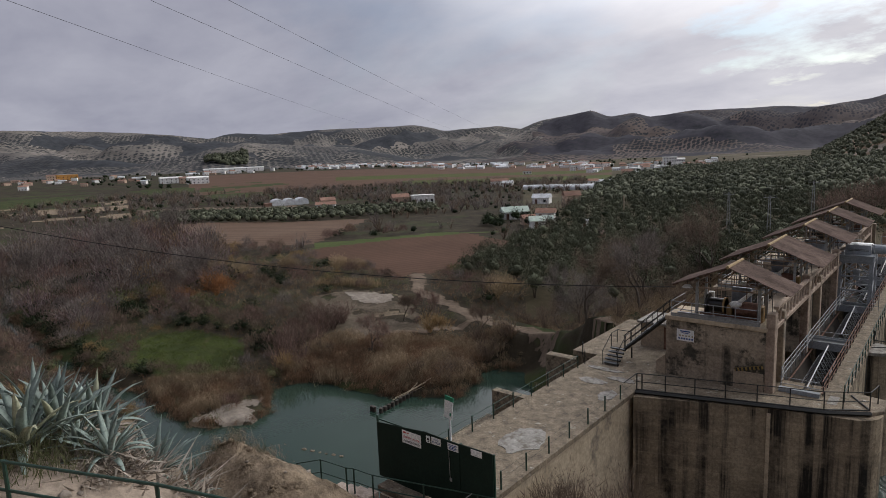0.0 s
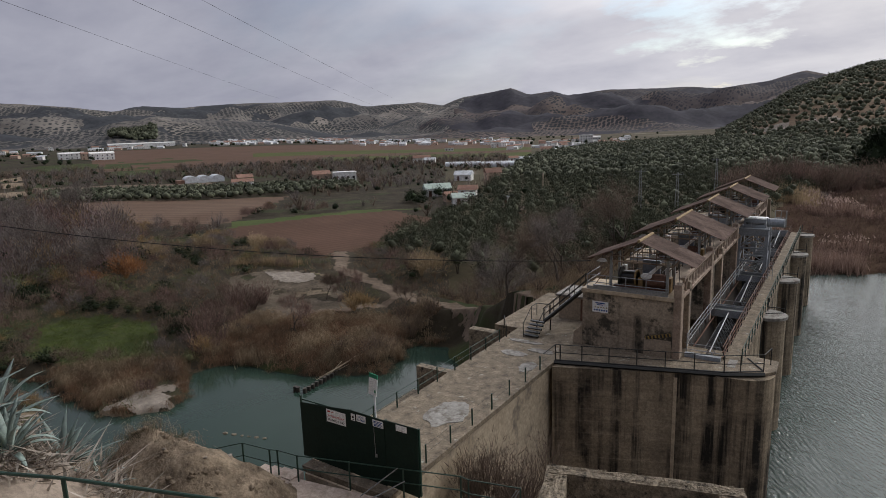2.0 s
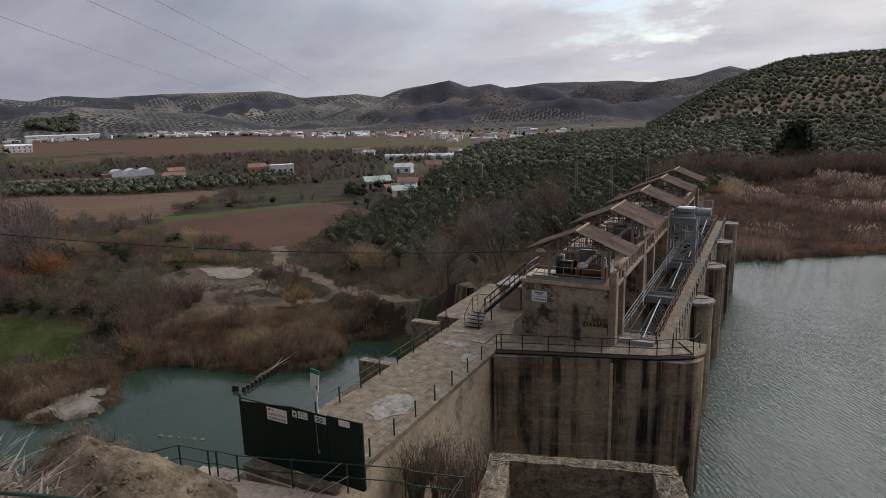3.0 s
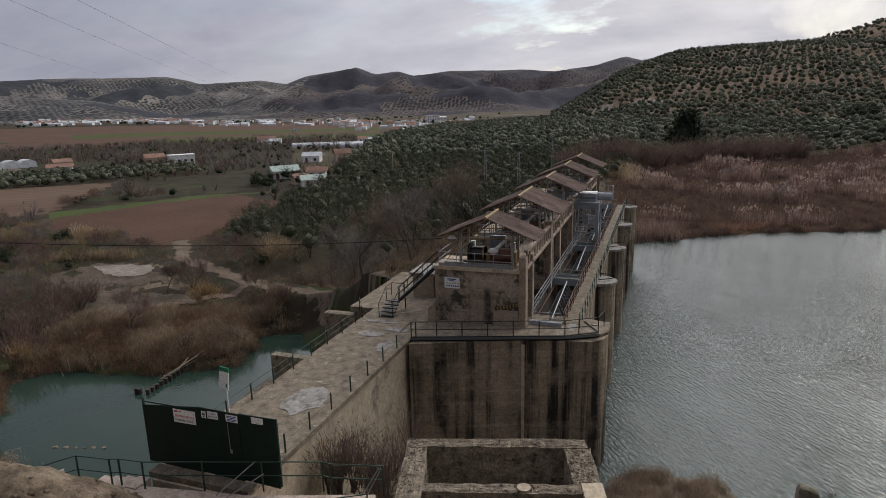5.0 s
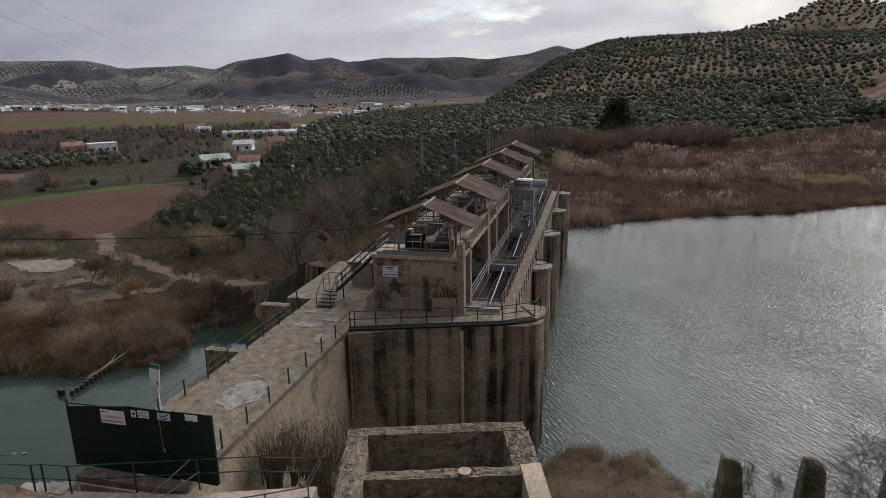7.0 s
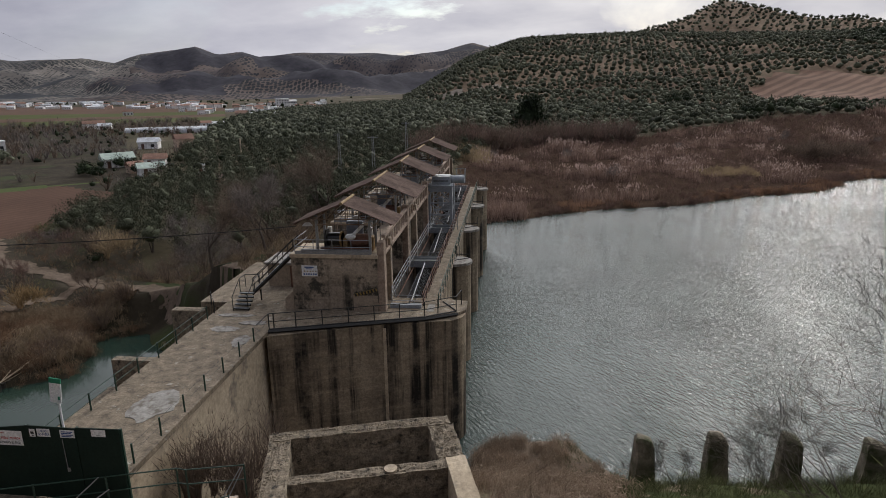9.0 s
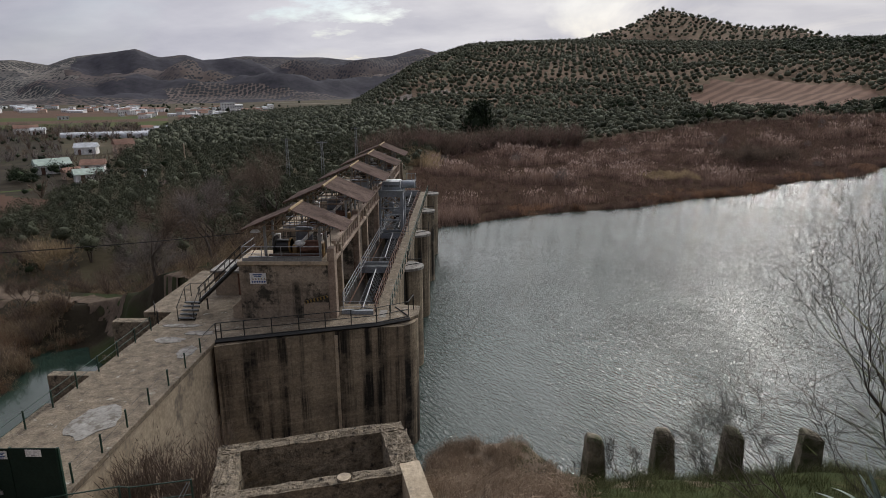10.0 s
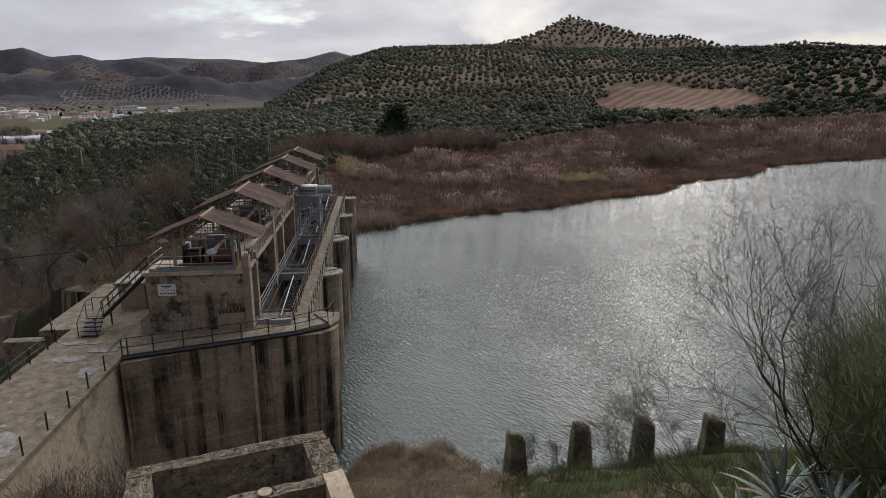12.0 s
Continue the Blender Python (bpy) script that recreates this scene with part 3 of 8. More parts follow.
def fbm(x, y, scale, octaves=4, seed=0.0):
    """Smooth pseudo-noise in -1..1 from sums of turned sines."""
    out, amp, total = np.zeros_like(x), 1.0, 0.0
    for k in range(octaves):
        f = 2 ** k / scale
        a, b = 1.3 + 2.1 * k + seed, 0.7 + 1.7 * k + seed * 1.3
        u, v = x * math.cos(a) - y * math.sin(a), x * math.sin(a) + y * math.cos(a)
        out += amp * np.sin(u * f * 2.1 + 1.7 * np.sin(v * f * 1.3 + b) + b) * np.cos(v * f * 1.9 + 1.3 * np.sin(u * f * 1.1 + a))
        total += amp
        amp *= 0.55
    return out / total


def ease(a, b, v):
    t = np.clip((v - a) / (b - a), 0, 1)
    return t * t * (3 - 2 * t)


def inside(x, y, poly):
    r = np.zeros(np.shape(x), bool)
    n = len(poly)
    for i in range(n):
        (x1, y1), (x2, y2) = poly[i], poly[(i + 1) % n]
        hit = ((y1 > y) != (y2 > y)) & (x < (x2 - x1) * (y - y1) / (y2 - y1 + 1e-12) + x1)
        r ^= hit
    return r


# ridges: distance, foot distance, and the crest's height in degrees above the eye by bearing
RIDGES = [
    (3000, 1500, [(-82, 2.9), (-75, 2.96), (-68, 2.8), (-63.3, 2.38), (-60.2, 2.0), (-58.6, 2.4), (-55, 2.24), (-51, 2.5), (-47, 2.53), (-42.3, 2.6), (-39.8, 2.0), (-35, 2.2), (-32, 1.8), (-20, 1.5), (0, 1)]),
    (2500, 1250, [(-44, -1), (-40, -0.2), (-36, 1.0), (-33.3, 1.75), (-31, 2.55), (-28.4, 2.9), (-26.7, 3.2), (-25.2, 2.55), (-23.2, 2.8), (-21.8, 2.35), (-18.6, 2.7), (-12.4, 2.66), (-9.2, 2.4), (-6.2, 2.75), (-3.5, 3.4), (-1.5, 2.9), (20, 2.0), (60, 1.0)]),
    (900, 330, [(-10.5, -1.5), (-9, -1.0), (-7.7, -0.3), (-6.2, 0.6), (-4.3, 1.8), (-1.5, 2.85), (1, 3.5), (5, 3.68), (8.3, 3.72), (12, 3.65), (20, 3.3), (26, 3.2), (34, 3.1), (42, 2.8), (60, 2.6), (90, 2.5), (120, 2.0)]),
    (1450, 850, [(-1, -2.0), (3, 0.5), (6, 2.0), (10, 3.6), (14.2, 4.85), (16, 5.75), (17, 6.1), (18.9, 5.55), (21.3, 4.9), (24, 4.25), (26, 4.35), (29.3, 3.45), (32, 3.2), (35, 3.55), (37, 3.3), (40, 2.9), (50, 2.2), (90, 1.5)]),
    (1900, 1150, [(-70, -0.6), (-63, 0.5), (-60, 1.2), (-57.3, 1.6), (-53, 1.2), (-48, 0.8), (-43, -0.3), (-38, -0.9)]),
]


RIVER = [(-18, 22), (-34, 24.5), (-45, 25), (-56, 24.5), (-62, 25.2), (-66, 26.2), (-76, 26.4), (-95, 27.0), (-110, 28.0), (-125, 28.5), (-150, 37), (-185, 44), (-185, 50), (-165, 46.5), (-152, 43), (-141, 36.5), (-130, 32), (-114, 31), (-97, 29), (-80, 28.5), (-72, 30), (-64, 28.6), (-59, 28.5), (-55.7, 30.3), (-54.2, 32.5), (-55.5, 35.5), (-59, 38.5), (-60.7, 40.3), (-59.7, 42.8), (-54.4, 44.6), (-48.7, 44.6), (-45.6, 47.2), (-41, 49.8), (-41.5, 53), (-43.1, 57.0), (-42.6, 59.2), (-39.4, 59.6), (-34.5, 55), (-29, 49), (-25, 45), (-18, 42)]
TRACK = [(-17, 45, -0.5), (-23.7, 47.2, -0.8), (-28.7, 53.7, -3.2), (-34.1, 59.7, -5.5), (-40.4, 65.2, -7.5), (-45.6, 67.8, -8.2), (-50.6, 69.7, -8.6), (-61.7, 74.3, -9.0), (-70.6, 76.7, -9.2), (-80.6, 87.1, -9.0)]


def shore_gap(x, y):
    """Distance to the river's edge, negative over the water."""
    best = np.full(np.shape(x), 1e9)
    for (x1, y1), (x2, y2) in zip(RIVER, RIVER[1:] + RIVER[:1]):
        dx, dy = x2 - x1, y2 - y1
        t = np.clip(((x - x1) * dx + (y - y1) * dy) / (dx * dx + dy * dy), 0, 1)
        best = np.minimum(best, np.hypot(x - x1 - t * dx, y - y1 - t * dy))
    return np.where(inside(x, y, RIVER), -best, best)


def height(x, y):
    x, y = np.asarray(x, float), np.asarray(y, float)
    r, az = np.hypot(x, y), np.degrees(np.arctan2(x, y))
    # valley floor: rises gently down the valley towards the far town
    z = -7.6 + 7.5 * ease(350, 1100, r) * ease(-28, -55, az) + 0.35 * fbm(x, y, 60, 3)
    z = z - 1.0 * ease(300, 900, r) * ease(-45, -20, az)
    # the grove on the far side climbs towards the olive hill
    z = z + 7.0 * ease(150, 420, r) * ease(-22, -3, az)
    # reed flats at the head of the reservoir
    flat = ease(-14, -4, x) * ease(92, 100, y) * (1 - ease(260, 420, r))
    z = z * (1 - flat) + (RESERVOIR + 0.35 + 0.25 * fbm(x, y, 25, 3)) * flat
    # the reservoir's bed
    shore = 110 + np.interp(x, [-10, 0, 10, 22, 41, 51, 70, 85, 113, 129, 155, 200, 320], [0, 5, 12, 17, 24, 32, 38, 56, 68, 86, 100, 112, 150]) + 1.6 * fbm(x, y, 9, 3, 2.0)
    bed = ease(1.5, -7, y - shore) * ease(-8, -4, x)
    z = z * (1 - bed) + (RESERVOIR - 3.0) * bed
    # the river below the dam
    near = np.full(np.shape(x), 99.0)
    wet = (x < -8) & (x > -260) & (y > -10) & (y < 140)
    near[wet] = shore_gap(x[wet], y[wet]) + 0.9 * fbm(x[wet], y[wet], 5, 3, 5.0)
    low = ease(40, 6, near) * ease(-8, -14, x)
    z = z * (1 - low) + (-9.9 + 0.45 * fbm(x, y, 14, 3, 3.0)) * low
    # the fill that carries the dirt track down from the dam
    for (x1, y1, z1), (x2, y2, z2) in zip(TRACK, TRACK[1:]):
        dx, dy = x2 - x1, y2 - y1
        t = np.clip(((x - x1) * dx + (y - y1) * dy) / (dx * dx + dy * dy), 0, 1)
        gap = np.hypot(x - x1 - t * dx, y - y1 - t * dy)
        z = np.where((gap < 16) & (x < -15), np.maximum(z, z1 + t * (z2 - z1) - 0.55 * np.maximum(gap - 2.6, 0)), z)
    made = ease(13, 1.5, np.hypot(np.maximum(np.abs(x + 14) - 8, 0), np.maximum(np.abs(y - 63) - 15, 0) * 1.6)) * ease(-10, -15, x)
    z = np.maximum(z, z * (1 - made) + -0.7 * made)
    # ridges
    for far, foot, crest in RIDGES:
        el = np.interp(az, [c[0] for c in crest], [c[1] for c in crest])
        top = EYE + far * np.tan(np.radians(el)) + far * 0.0011 * fbm(x, y, far * 0.04, 4, far * 0.001)
        t = np.clip((r - foot) / (far - foot), 0, 1.0)
        up = np.where(r <= far, 0.35 * t + 0.65 * t * t * (3 - 2 * t), 1 - 0.35 * ease(far, far * 1.5, r))
        folds = far * (0.034 if far > 1800 else 0.010) * fbm(x, y, far * 0.09, 4, 1.0) * (t * (1 - t) * 3)
        rise = np.minimum(-8 + (top + 8) * up + folds * np.clip((top + 8) / (far * 0.06), 0, 1), np.where(r <= far, EYE + (top - EYE) / far * r - 0.0008 * far * (1 - t), 1e9))
        z = np.where((r > foot) & (el > -1.4), np.maximum(z, rise), z)
    # the near bank, on which the viewpoint stands
    yb = y + np.minimum(0.9 * np.maximum(-x - 1, 0), 3.2) + np.minimum(0.1 * np.maximum(-x - 4, 0), 3.4) + 0.9 * fbm(x, y, 8, 3, 7.0) * ease(4, 9, np.hypot(x, y)) - 1.7 * np.exp(-((x - 3.5) / 3.8) ** 2) * ease(34.5, 41, y)
    yb = yb + 2.5 * ease(4.5, 8, x) * ease(27, 33, y)
    right = np.interp(yb, [-400, -60, -10, 0, 2, 4.5, 8, 12, 20, 25, 30, 34, 38, 42, 46], [90, 40, 17, 13.8, 12.6, 9.6, 7.4, 5.2, 1.4, -2.4, -6.6, -8.9, -9.3, -12, -13])
    left = np.interp(yb, [-400, -60, -10, 0, 2, 4.5, 7, 9.5, 11.5, 14, 18.5, 22, 26, 29, 31, 36], [90, 40, 17, 13.8, 12.6, 9.8, 9.5, 8.4, 6.0, 2.6, -2.6, -6.5, -9.4, -10.7, -11.6, -13])
    mids = np.interp(yb, [-400, -60, -10, 0, 2, 4.5, 7, 9.5, 12, 17, 21, 26, 30, 36], [90, 40, 17, 13.8, 12.6, 9.8, 9.4, 8.0, 4.5, -0.35, -0.6, -2.6, -7.0, -13])
    foot = ease(27, 33, y)
    side = np.clip((x + 2 + 2.6 * foot) / (4 - 0.8 * foot), 0, 1)
    side = side * side * (3 - 2 * side)
    bank = right * side + left * ease(-19, -23, x) + mids * (1 - side) * (1 - ease(-19, -23, x))
    bank = bank + 1.1 * np.exp(-((x - 14.5) / 4) ** 2 - ((y - 22.5) / 3.5) ** 2)
    bank = bank + 1.5 * np.exp(-((x + 14.2) / 3.4) ** 2 - ((y - 4.6) / 2.0) ** 2)
    bank = bank + (MOUND + 0.8 * fbm(x, y, 2.2, 4, 9.0)) * np.exp(-(((x + 24.6) / 4.4) ** 2) ** 1.4 - (((y - 15.3) / 3.2) ** 2) ** 1.3)
    wide = ease(14, 36, y) + (1 - ease(14, 36, y)) * ease(-58, -66, x)
    z = np.where(y < 46, np.maximum(z * wide + -14 * (1 - wide), bank) * 1.0, z)
    # the low spit with its shingle between the stream and the pool
    spit = ease(-79, -73, x) * ease(45, 40, y) * ease(-50, -53, x) * ease(25, 28, y)
    z = z * (1 - spit) + np.minimum(z, POOL + 0.5 + 0.12 * fbm(x, y, 4, 2)) * spit
    # water's edge: the river bed, and low cut banks beside it
    edge = np.where(near < 0, POOL - 0.25 - 1.4 * ease(0, -3.0, near), POOL + 0.08 + 0.5 * near + 0.4 * np.maximum(near - 1.5, 0) ** 2)
    z = np.where((near < 5) & (x < -20.6), np.minimum(z, edge), z)
    # under the dam itself the sill lies deep
    under = ease(-21.5, -20, x) * ease(-2.4, -3.4, x) * ease(26, 28, y) * (1 - ease(40, 42, y))
    return z * (1 - under) + np.minimum(z, -12.0) * under


def spot(x, y):
    return float(height(np.array([x]), np.array([y]))[0])


FIELD = [(-123, 91), (-80, 84), (-83, 129), (-109, 141), (-121, 123), (-128, 98)]
STRIP = [(-128, 98), (-121, 123), (-109, 141), (-100, 150), (-118, 138), (-136, 106)]
FIELD2 = [(-139, 102), (-160, 84), (-235, 100), (-250, 111), (-200, 137), (-171, 159), (-158, 142), (-136, 106)]
BELT = [(-244, 112), (-288, 129), (-223, 177), (-182, 208), (-158, 184), (-192, 139)]
FALLOW = [(-288, 130), (-335, 142), (-264, 194), (-224, 180)]
PATCH = [(-81, 69.5), (-77, 72), (-73.5, 72.6), (-70.5, 69.6), (-72, 67.4), (-75, 67), (-78, 67.8)]
YARD = [(-84, 64), (-82, 71), (-72, 74), (-66, 70), (-58, 65), (-60, 57.5), (-67, 53.5), (-75, 58)]
GRASSES = [[(-92, 38), (-89, 44), (-77, 46), (-69, 41), (-69, 36), (-74, 32.5), (-82, 32.5)], [(-45, 70), (-30, 66), (-26, 80), (-42, 84)]]
SHINGLE = [(-59.5, 29), (-55.7, 30.6), (-54.4, 32.6), (-55.8, 35.4), (-58.6, 37), (-59.6, 33)]
REED_BACK = [(-60, 175), (-20, 207), (8, 256), (45, 267), (83, 306), (114, 322), (135, 336), (185, 340), (243, 349), (300, 341), (450, 330)]
RED = [(163, 462), (202, 513), (241, 513), (268, 455), (272, 416), (223, 380), (160, 400)]
SCARP = [(-72, 562), (-20, 506), (60, 476), (62, 482), (-16, 517), (-68, 577)]
ROADS = [[(x, y) for x, y, _ in TRACK], [(-52.5, 69.5), (-56.2, 65.0), (-60, 59.7), (-66, 58)]]


def near_line(x, y, line, width):
    best = np.full(np.shape(x), 1e9)
    for (x1, y1), (x2, y2) in zip(line, line[1:]):
        dx, dy = x2 - x1, y2 - y1
        t = np.clip(((x - x1) * dx + (y - y1) * dy) / (dx * dx + dy * dy), 0, 1)
        best = np.minimum(best, np.hypot(x - x1 - t * dx, y - y1 - t * dy))
    return best < width


def ground_kind(x, y):
    """Which of the ground's materials lies at each place."""
    r, az = np.hypot(x, y), np.degrees(np.arctan2(x, y))
    jx, jy = x + 1.5 * fbm(x, y, 6, 3), y + 1.5 * fbm(x, y, 6, 3, 4.0)
    k = np.zeros(np.shape(x), int)
    k[(az > -33) & (az < 60) & (r > 90) & (x < 400)] = 7
    k[(r > 400) & (az > -9) & (y > 0)] = 8
    edge = az + 5 * fbm(x, y, 260, 3, 2.0) - 0.008 * (r - 1250)
    k[(r > 1150) & (edge < -38)] = 10
    k[(r > 1250) & (edge >= -38) & (az < 6)] = 11
    far_red = (r > 480) & (r < 900) & (az < -25) & (az > -62)
    k[far_red] = 13
    k[far_red & (((r > 590) & (r < 660) & (az > -50)) | ((r < 540) & (az > -44)))] = 14
    k[inside(jx, jy, FIELD)] = 1
    k[inside(jx, jy, FIELD2)] = 2
    k[inside(jx, jy, FALLOW)] = 5
    k[inside(jx, jy, STRIP)] = 17
    for g in GRASSES:
        k[inside(jx, jy, g)] = 3
    k[inside(jx, jy, YARD)] = np.where(fbm(jx, jy, 5, 3, 1.0) > -0.1, 5, 6)[inside(jx, jy, YARD)]
    k[inside(jx, jy, PATCH)] = 4
    k[inside(jx, jy, SHINGLE)] = np.where(fbm(jx, jy, 2.5, 3, 2.0) > -0.1, 4, 12)[inside(jx, jy, SHINGLE)]
    for road in ROADS:
        k[near_line(jx, jy, road, 1.9)] = 5
    k[inside(x + 3 * fbm(x, y, 15, 2), y, RED)] = 9
    k[inside(x + 6 * fbm(x, y, 15, 2), y + 6 * fbm(x, y, 12, 2, 2.0), SCARP)] = 4
    k[(az < -67) & (r > 280) & (r < 470) & (fbm(x, y, 40, 3, 3.0) > 0.12)] = 16
    k[(az < -54) & (r > 420) & (r < 640) & (fbm(x, y, 70, 3, 8.0) > 0.15)] = 3
    k[(x > -14) & (y > 96) & (y - np.interp(x, [p[0] for p in REED_BACK], [p[1] for p in REED_BACK]) < 4)] = 12
    k[(y < 42) & (x > -19)] = 6
    k[(y < 30) & (x <= -19) & (r < 70)] = 6
    k[(y > 12) & (y < 30) & (x > 4 + 2.5 * fbm(x, y, 4, 2)) & (x < 60) & (fbm(x, y, 4, 3, 2.0) > -0.35)] = 3
    k[(y > 26) & (y < 44) & (x > -3) & (x < 12) & (fbm(x, y, 5, 3, 2.0) > -0.4)] = 5
    k[np.hypot(x + 24.5, (y - 15.4) * 1.3) < 6.5 + fbm(x, y, 3, 2)] = 16
    k[(y < 6) & (x < -6) & (r < 20) & (az < -64 + 3 * fbm(x, y, 2.5, 3))] = 15
    return k


def build_ground():
    bearings = np.concatenate([np.arange(-180, -82, 4.0), np.arange(-82, 48, 0.46), np.arange(50, 180, 4.0)])
    radii = np.concatenate([[0.02, 0.8], np.geomspace(1.5, 12, 50, endpoint=False), np.geomspace(12, 36, 110, endpoint=False), np.geomspace(36, 260, 200, endpoint=False), np.geomspace(260, 4600, 120)])
    a, r = np.meshgrid(np.radians(bearings), radii)
    x, y = r * np.sin(a), r * np.cos(a)
    z = height(x, y)
    n, m = len(radii), len(bearings)
    verts = np.stack([x, y, z], -1).reshape(-1, 3)
    i, j = np.meshgrid(np.arange(n - 1), np.arange(m), indexing="ij")
    j2 = (j + 1) % m
    faces = np.stack([i * m + j, i * m + j2, (i + 1) * m + j2, (i + 1) * m + j], -1).reshape(-1, 4)[:, ::-1]
    c = verts[faces].mean(1)
    kinds = ground_kind(c[:, 0], c[:, 1])
    near_flats = (np.hypot(c[:, 0], c[:, 1]) < 125) & (c[:, 1] > 26) & np.isin(kinds, (4, 5, 12)) & (c[:, 0] < -19)
    kinds[near_flats] = 0
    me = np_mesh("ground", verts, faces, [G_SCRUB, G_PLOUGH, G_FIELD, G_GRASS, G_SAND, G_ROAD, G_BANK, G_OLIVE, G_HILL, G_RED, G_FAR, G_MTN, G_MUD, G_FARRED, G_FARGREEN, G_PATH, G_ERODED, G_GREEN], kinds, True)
    return tagged(new("ground", me), "brown winter valley ground with ploughed fields, dirt roads and olive hills", "ground", kind="structure")


build_ground()


def overlay(name, x0, x1, y0, y1, keep, mat, label, category, step=0.22, lift=0.07):
    """Bare earth, gravel or track lying on the ground, with a ragged edge."""
    xs, ys = np.arange(x0, x1, step), np.arange(y0, y1, step)
    x, y = np.meshgrid(xs, ys)
    z = height(x, y) + lift + 0.03 * fbm(x, y, 0.9, 3)
    n, m = x.shape
    i, j = np.meshgrid(np.arange(n - 1), np.arange(m - 1), indexing="ij")
    q = np.stack([i * m + j, i * m + j + 1, (i + 1) * m + j + 1, (i + 1) * m + j], -1).reshape(-1, 4)
    v = np.stack([x, y, z], -1).reshape(-1, 3)
    c = v[q].mean(1)
    jx, jy = c[:, 0] + 1.1 * fbm(c[:, 0], c[:, 1], 3.0, 4), c[:, 1] + 1.1 * fbm(c[:, 0], c[:, 1], 3.0, 4, 4.0)
    q = q[keep(jx, jy)]
    used, back = np.unique(q, return_inverse=True)
    me = np_mesh(name, v[used], back.reshape(-1, 4), [mat], None, True)
    return tagged(new(name, me), label, category, kind="structure")


overlay("dirt_yard", -86, -54, 51, 76, lambda x, y: inside(x, y, YARD) & (fbm(x, y, 6, 3, 1.0) > -0.3), G_YARD, "brown trodden earth yard beside the river", "ground", 0.25, 0.06)
overlay("dirt_track", -82, -20, 42, 90, lambda x, y: (near_line(x, y, ROADS[0], 1.25) & (x < -36)) | near_line(x, y, ROADS[1], 0.8), G_ROAD, "pale brown dirt track leading to the dam", "road", 0.25, 0.09)
APRON = [(-22.2, 43.6), (-22.4, 53), (-26, 55), (-29, 52), (-27.5, 48.5), (-24.5, 46)]
overlay("dirt_apron", -32, -20, 42, 58, lambda x, y: inside(x, y, APRON) & (height(x, y) > -1.5), G_ROAD, "pale trodden earth beside the stair", "ground", 0.25, 0.09)
overlay("gravel_patch", -83, -68, 65, 75, lambda x, y: inside(x, y, PATCH), G_SAND, "pale gravel patch in the yard", "ground", 0.2, 0.14)
overlay("shingle_bar", -66, -53, 29, 40, lambda x, y: inside(x, y, SHINGLE) & (fbm(x, y, 1.6, 3) > -0.45), G_SAND, "pale shingle bar at the pool's edge", "ground", 0.2, 0.10)


def sheet(name, outline, z, mat, label):
    bm = bmesh.new()
    bm.faces.new([bm.verts.new((x, y, z)) for x, y in outline])
    bmesh.ops.recalc_face_normals(bm, faces=bm.faces)
    if bm.faces[:][0].normal.z < 0:
        bmesh.ops.reverse_faces(bm, faces=bm.faces)
    return tagged(part(name, bm, mat), label, "water", kind="structure")


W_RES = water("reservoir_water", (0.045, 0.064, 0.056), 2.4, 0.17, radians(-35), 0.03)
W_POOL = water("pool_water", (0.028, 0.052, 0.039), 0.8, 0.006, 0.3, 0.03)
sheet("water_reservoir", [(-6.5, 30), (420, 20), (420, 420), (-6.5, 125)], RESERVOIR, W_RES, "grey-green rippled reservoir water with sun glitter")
sheet("water_pool", [(-420, 15), (-15.6, 15), (-15.6, 80), (-420, 80)], POOL, W_POOL, "still green river pool below the dam")

# ---- the dam: walkway, deck, piers ----
wall = thing("dam_walkway", (-17.9, 19, -12), "wide concrete dam walkway spotted with lichen, pale side walls", "dam", kind="structure")
part("side_wall", boxes((-20.2, -15.55, 18.5, 40.2, -13, -0.28)), M_WALL, wall)
slab = bmesh.new()
box(slab, -20.45, -15.3, 18.6, 41.5, -0.28, 0.0)
bmesh.ops.subdivide_edges(slab, edges=[e for e in slab.edges if abs(e.verts[0].co.y - e.verts[1].co.y) > 5], cuts=50, use_grid_fill=True)
for v in slab.verts:
    v.co += Vector((0.05, 0.03, 0.025)) * noise.noise(v.co * 1.7)
part("top_slab", slab, M_TOP, wall)
for k, (px0, py0, ra, rb) in enumerate(((-17.4, 26.5, 1.1, 1.6), (-16.4, 34.6, 0.5, 0.9), (-18.3, 36.4, 1.0, 0.5), (-16.8, 37.6, 0.9, 0.35), (-18.6, 38.9, 1.3, 0.3))):
    bm = bmesh.new()
    ring = [bm.verts.new((px0 + ra * math.cos(a) * (1 + 0.35 * noise.noise((k, 2 * math.cos(a), 2 * math.sin(a)))), py0 + rb * math.sin(a) * (1 + 0.35 * noise.noise((k + 9, 2 * math.cos(a), 2 * math.sin(a)))), 0.03)) for a in (2 * math.pi * i / 26 for i in range(26))]
    low = [bm.verts.new((v.co.x * 1.0, v.co.y, -0.03)) for v in ring]
    bm.faces.new(ring)
    for i in range(26):
        bm.faces.new((low[i], low[(i + 1) % 26], ring[(i + 1) % 26], ring[i]))
    part("lime_patch", bm, M_PALE, wall, "pale patch of old screed")

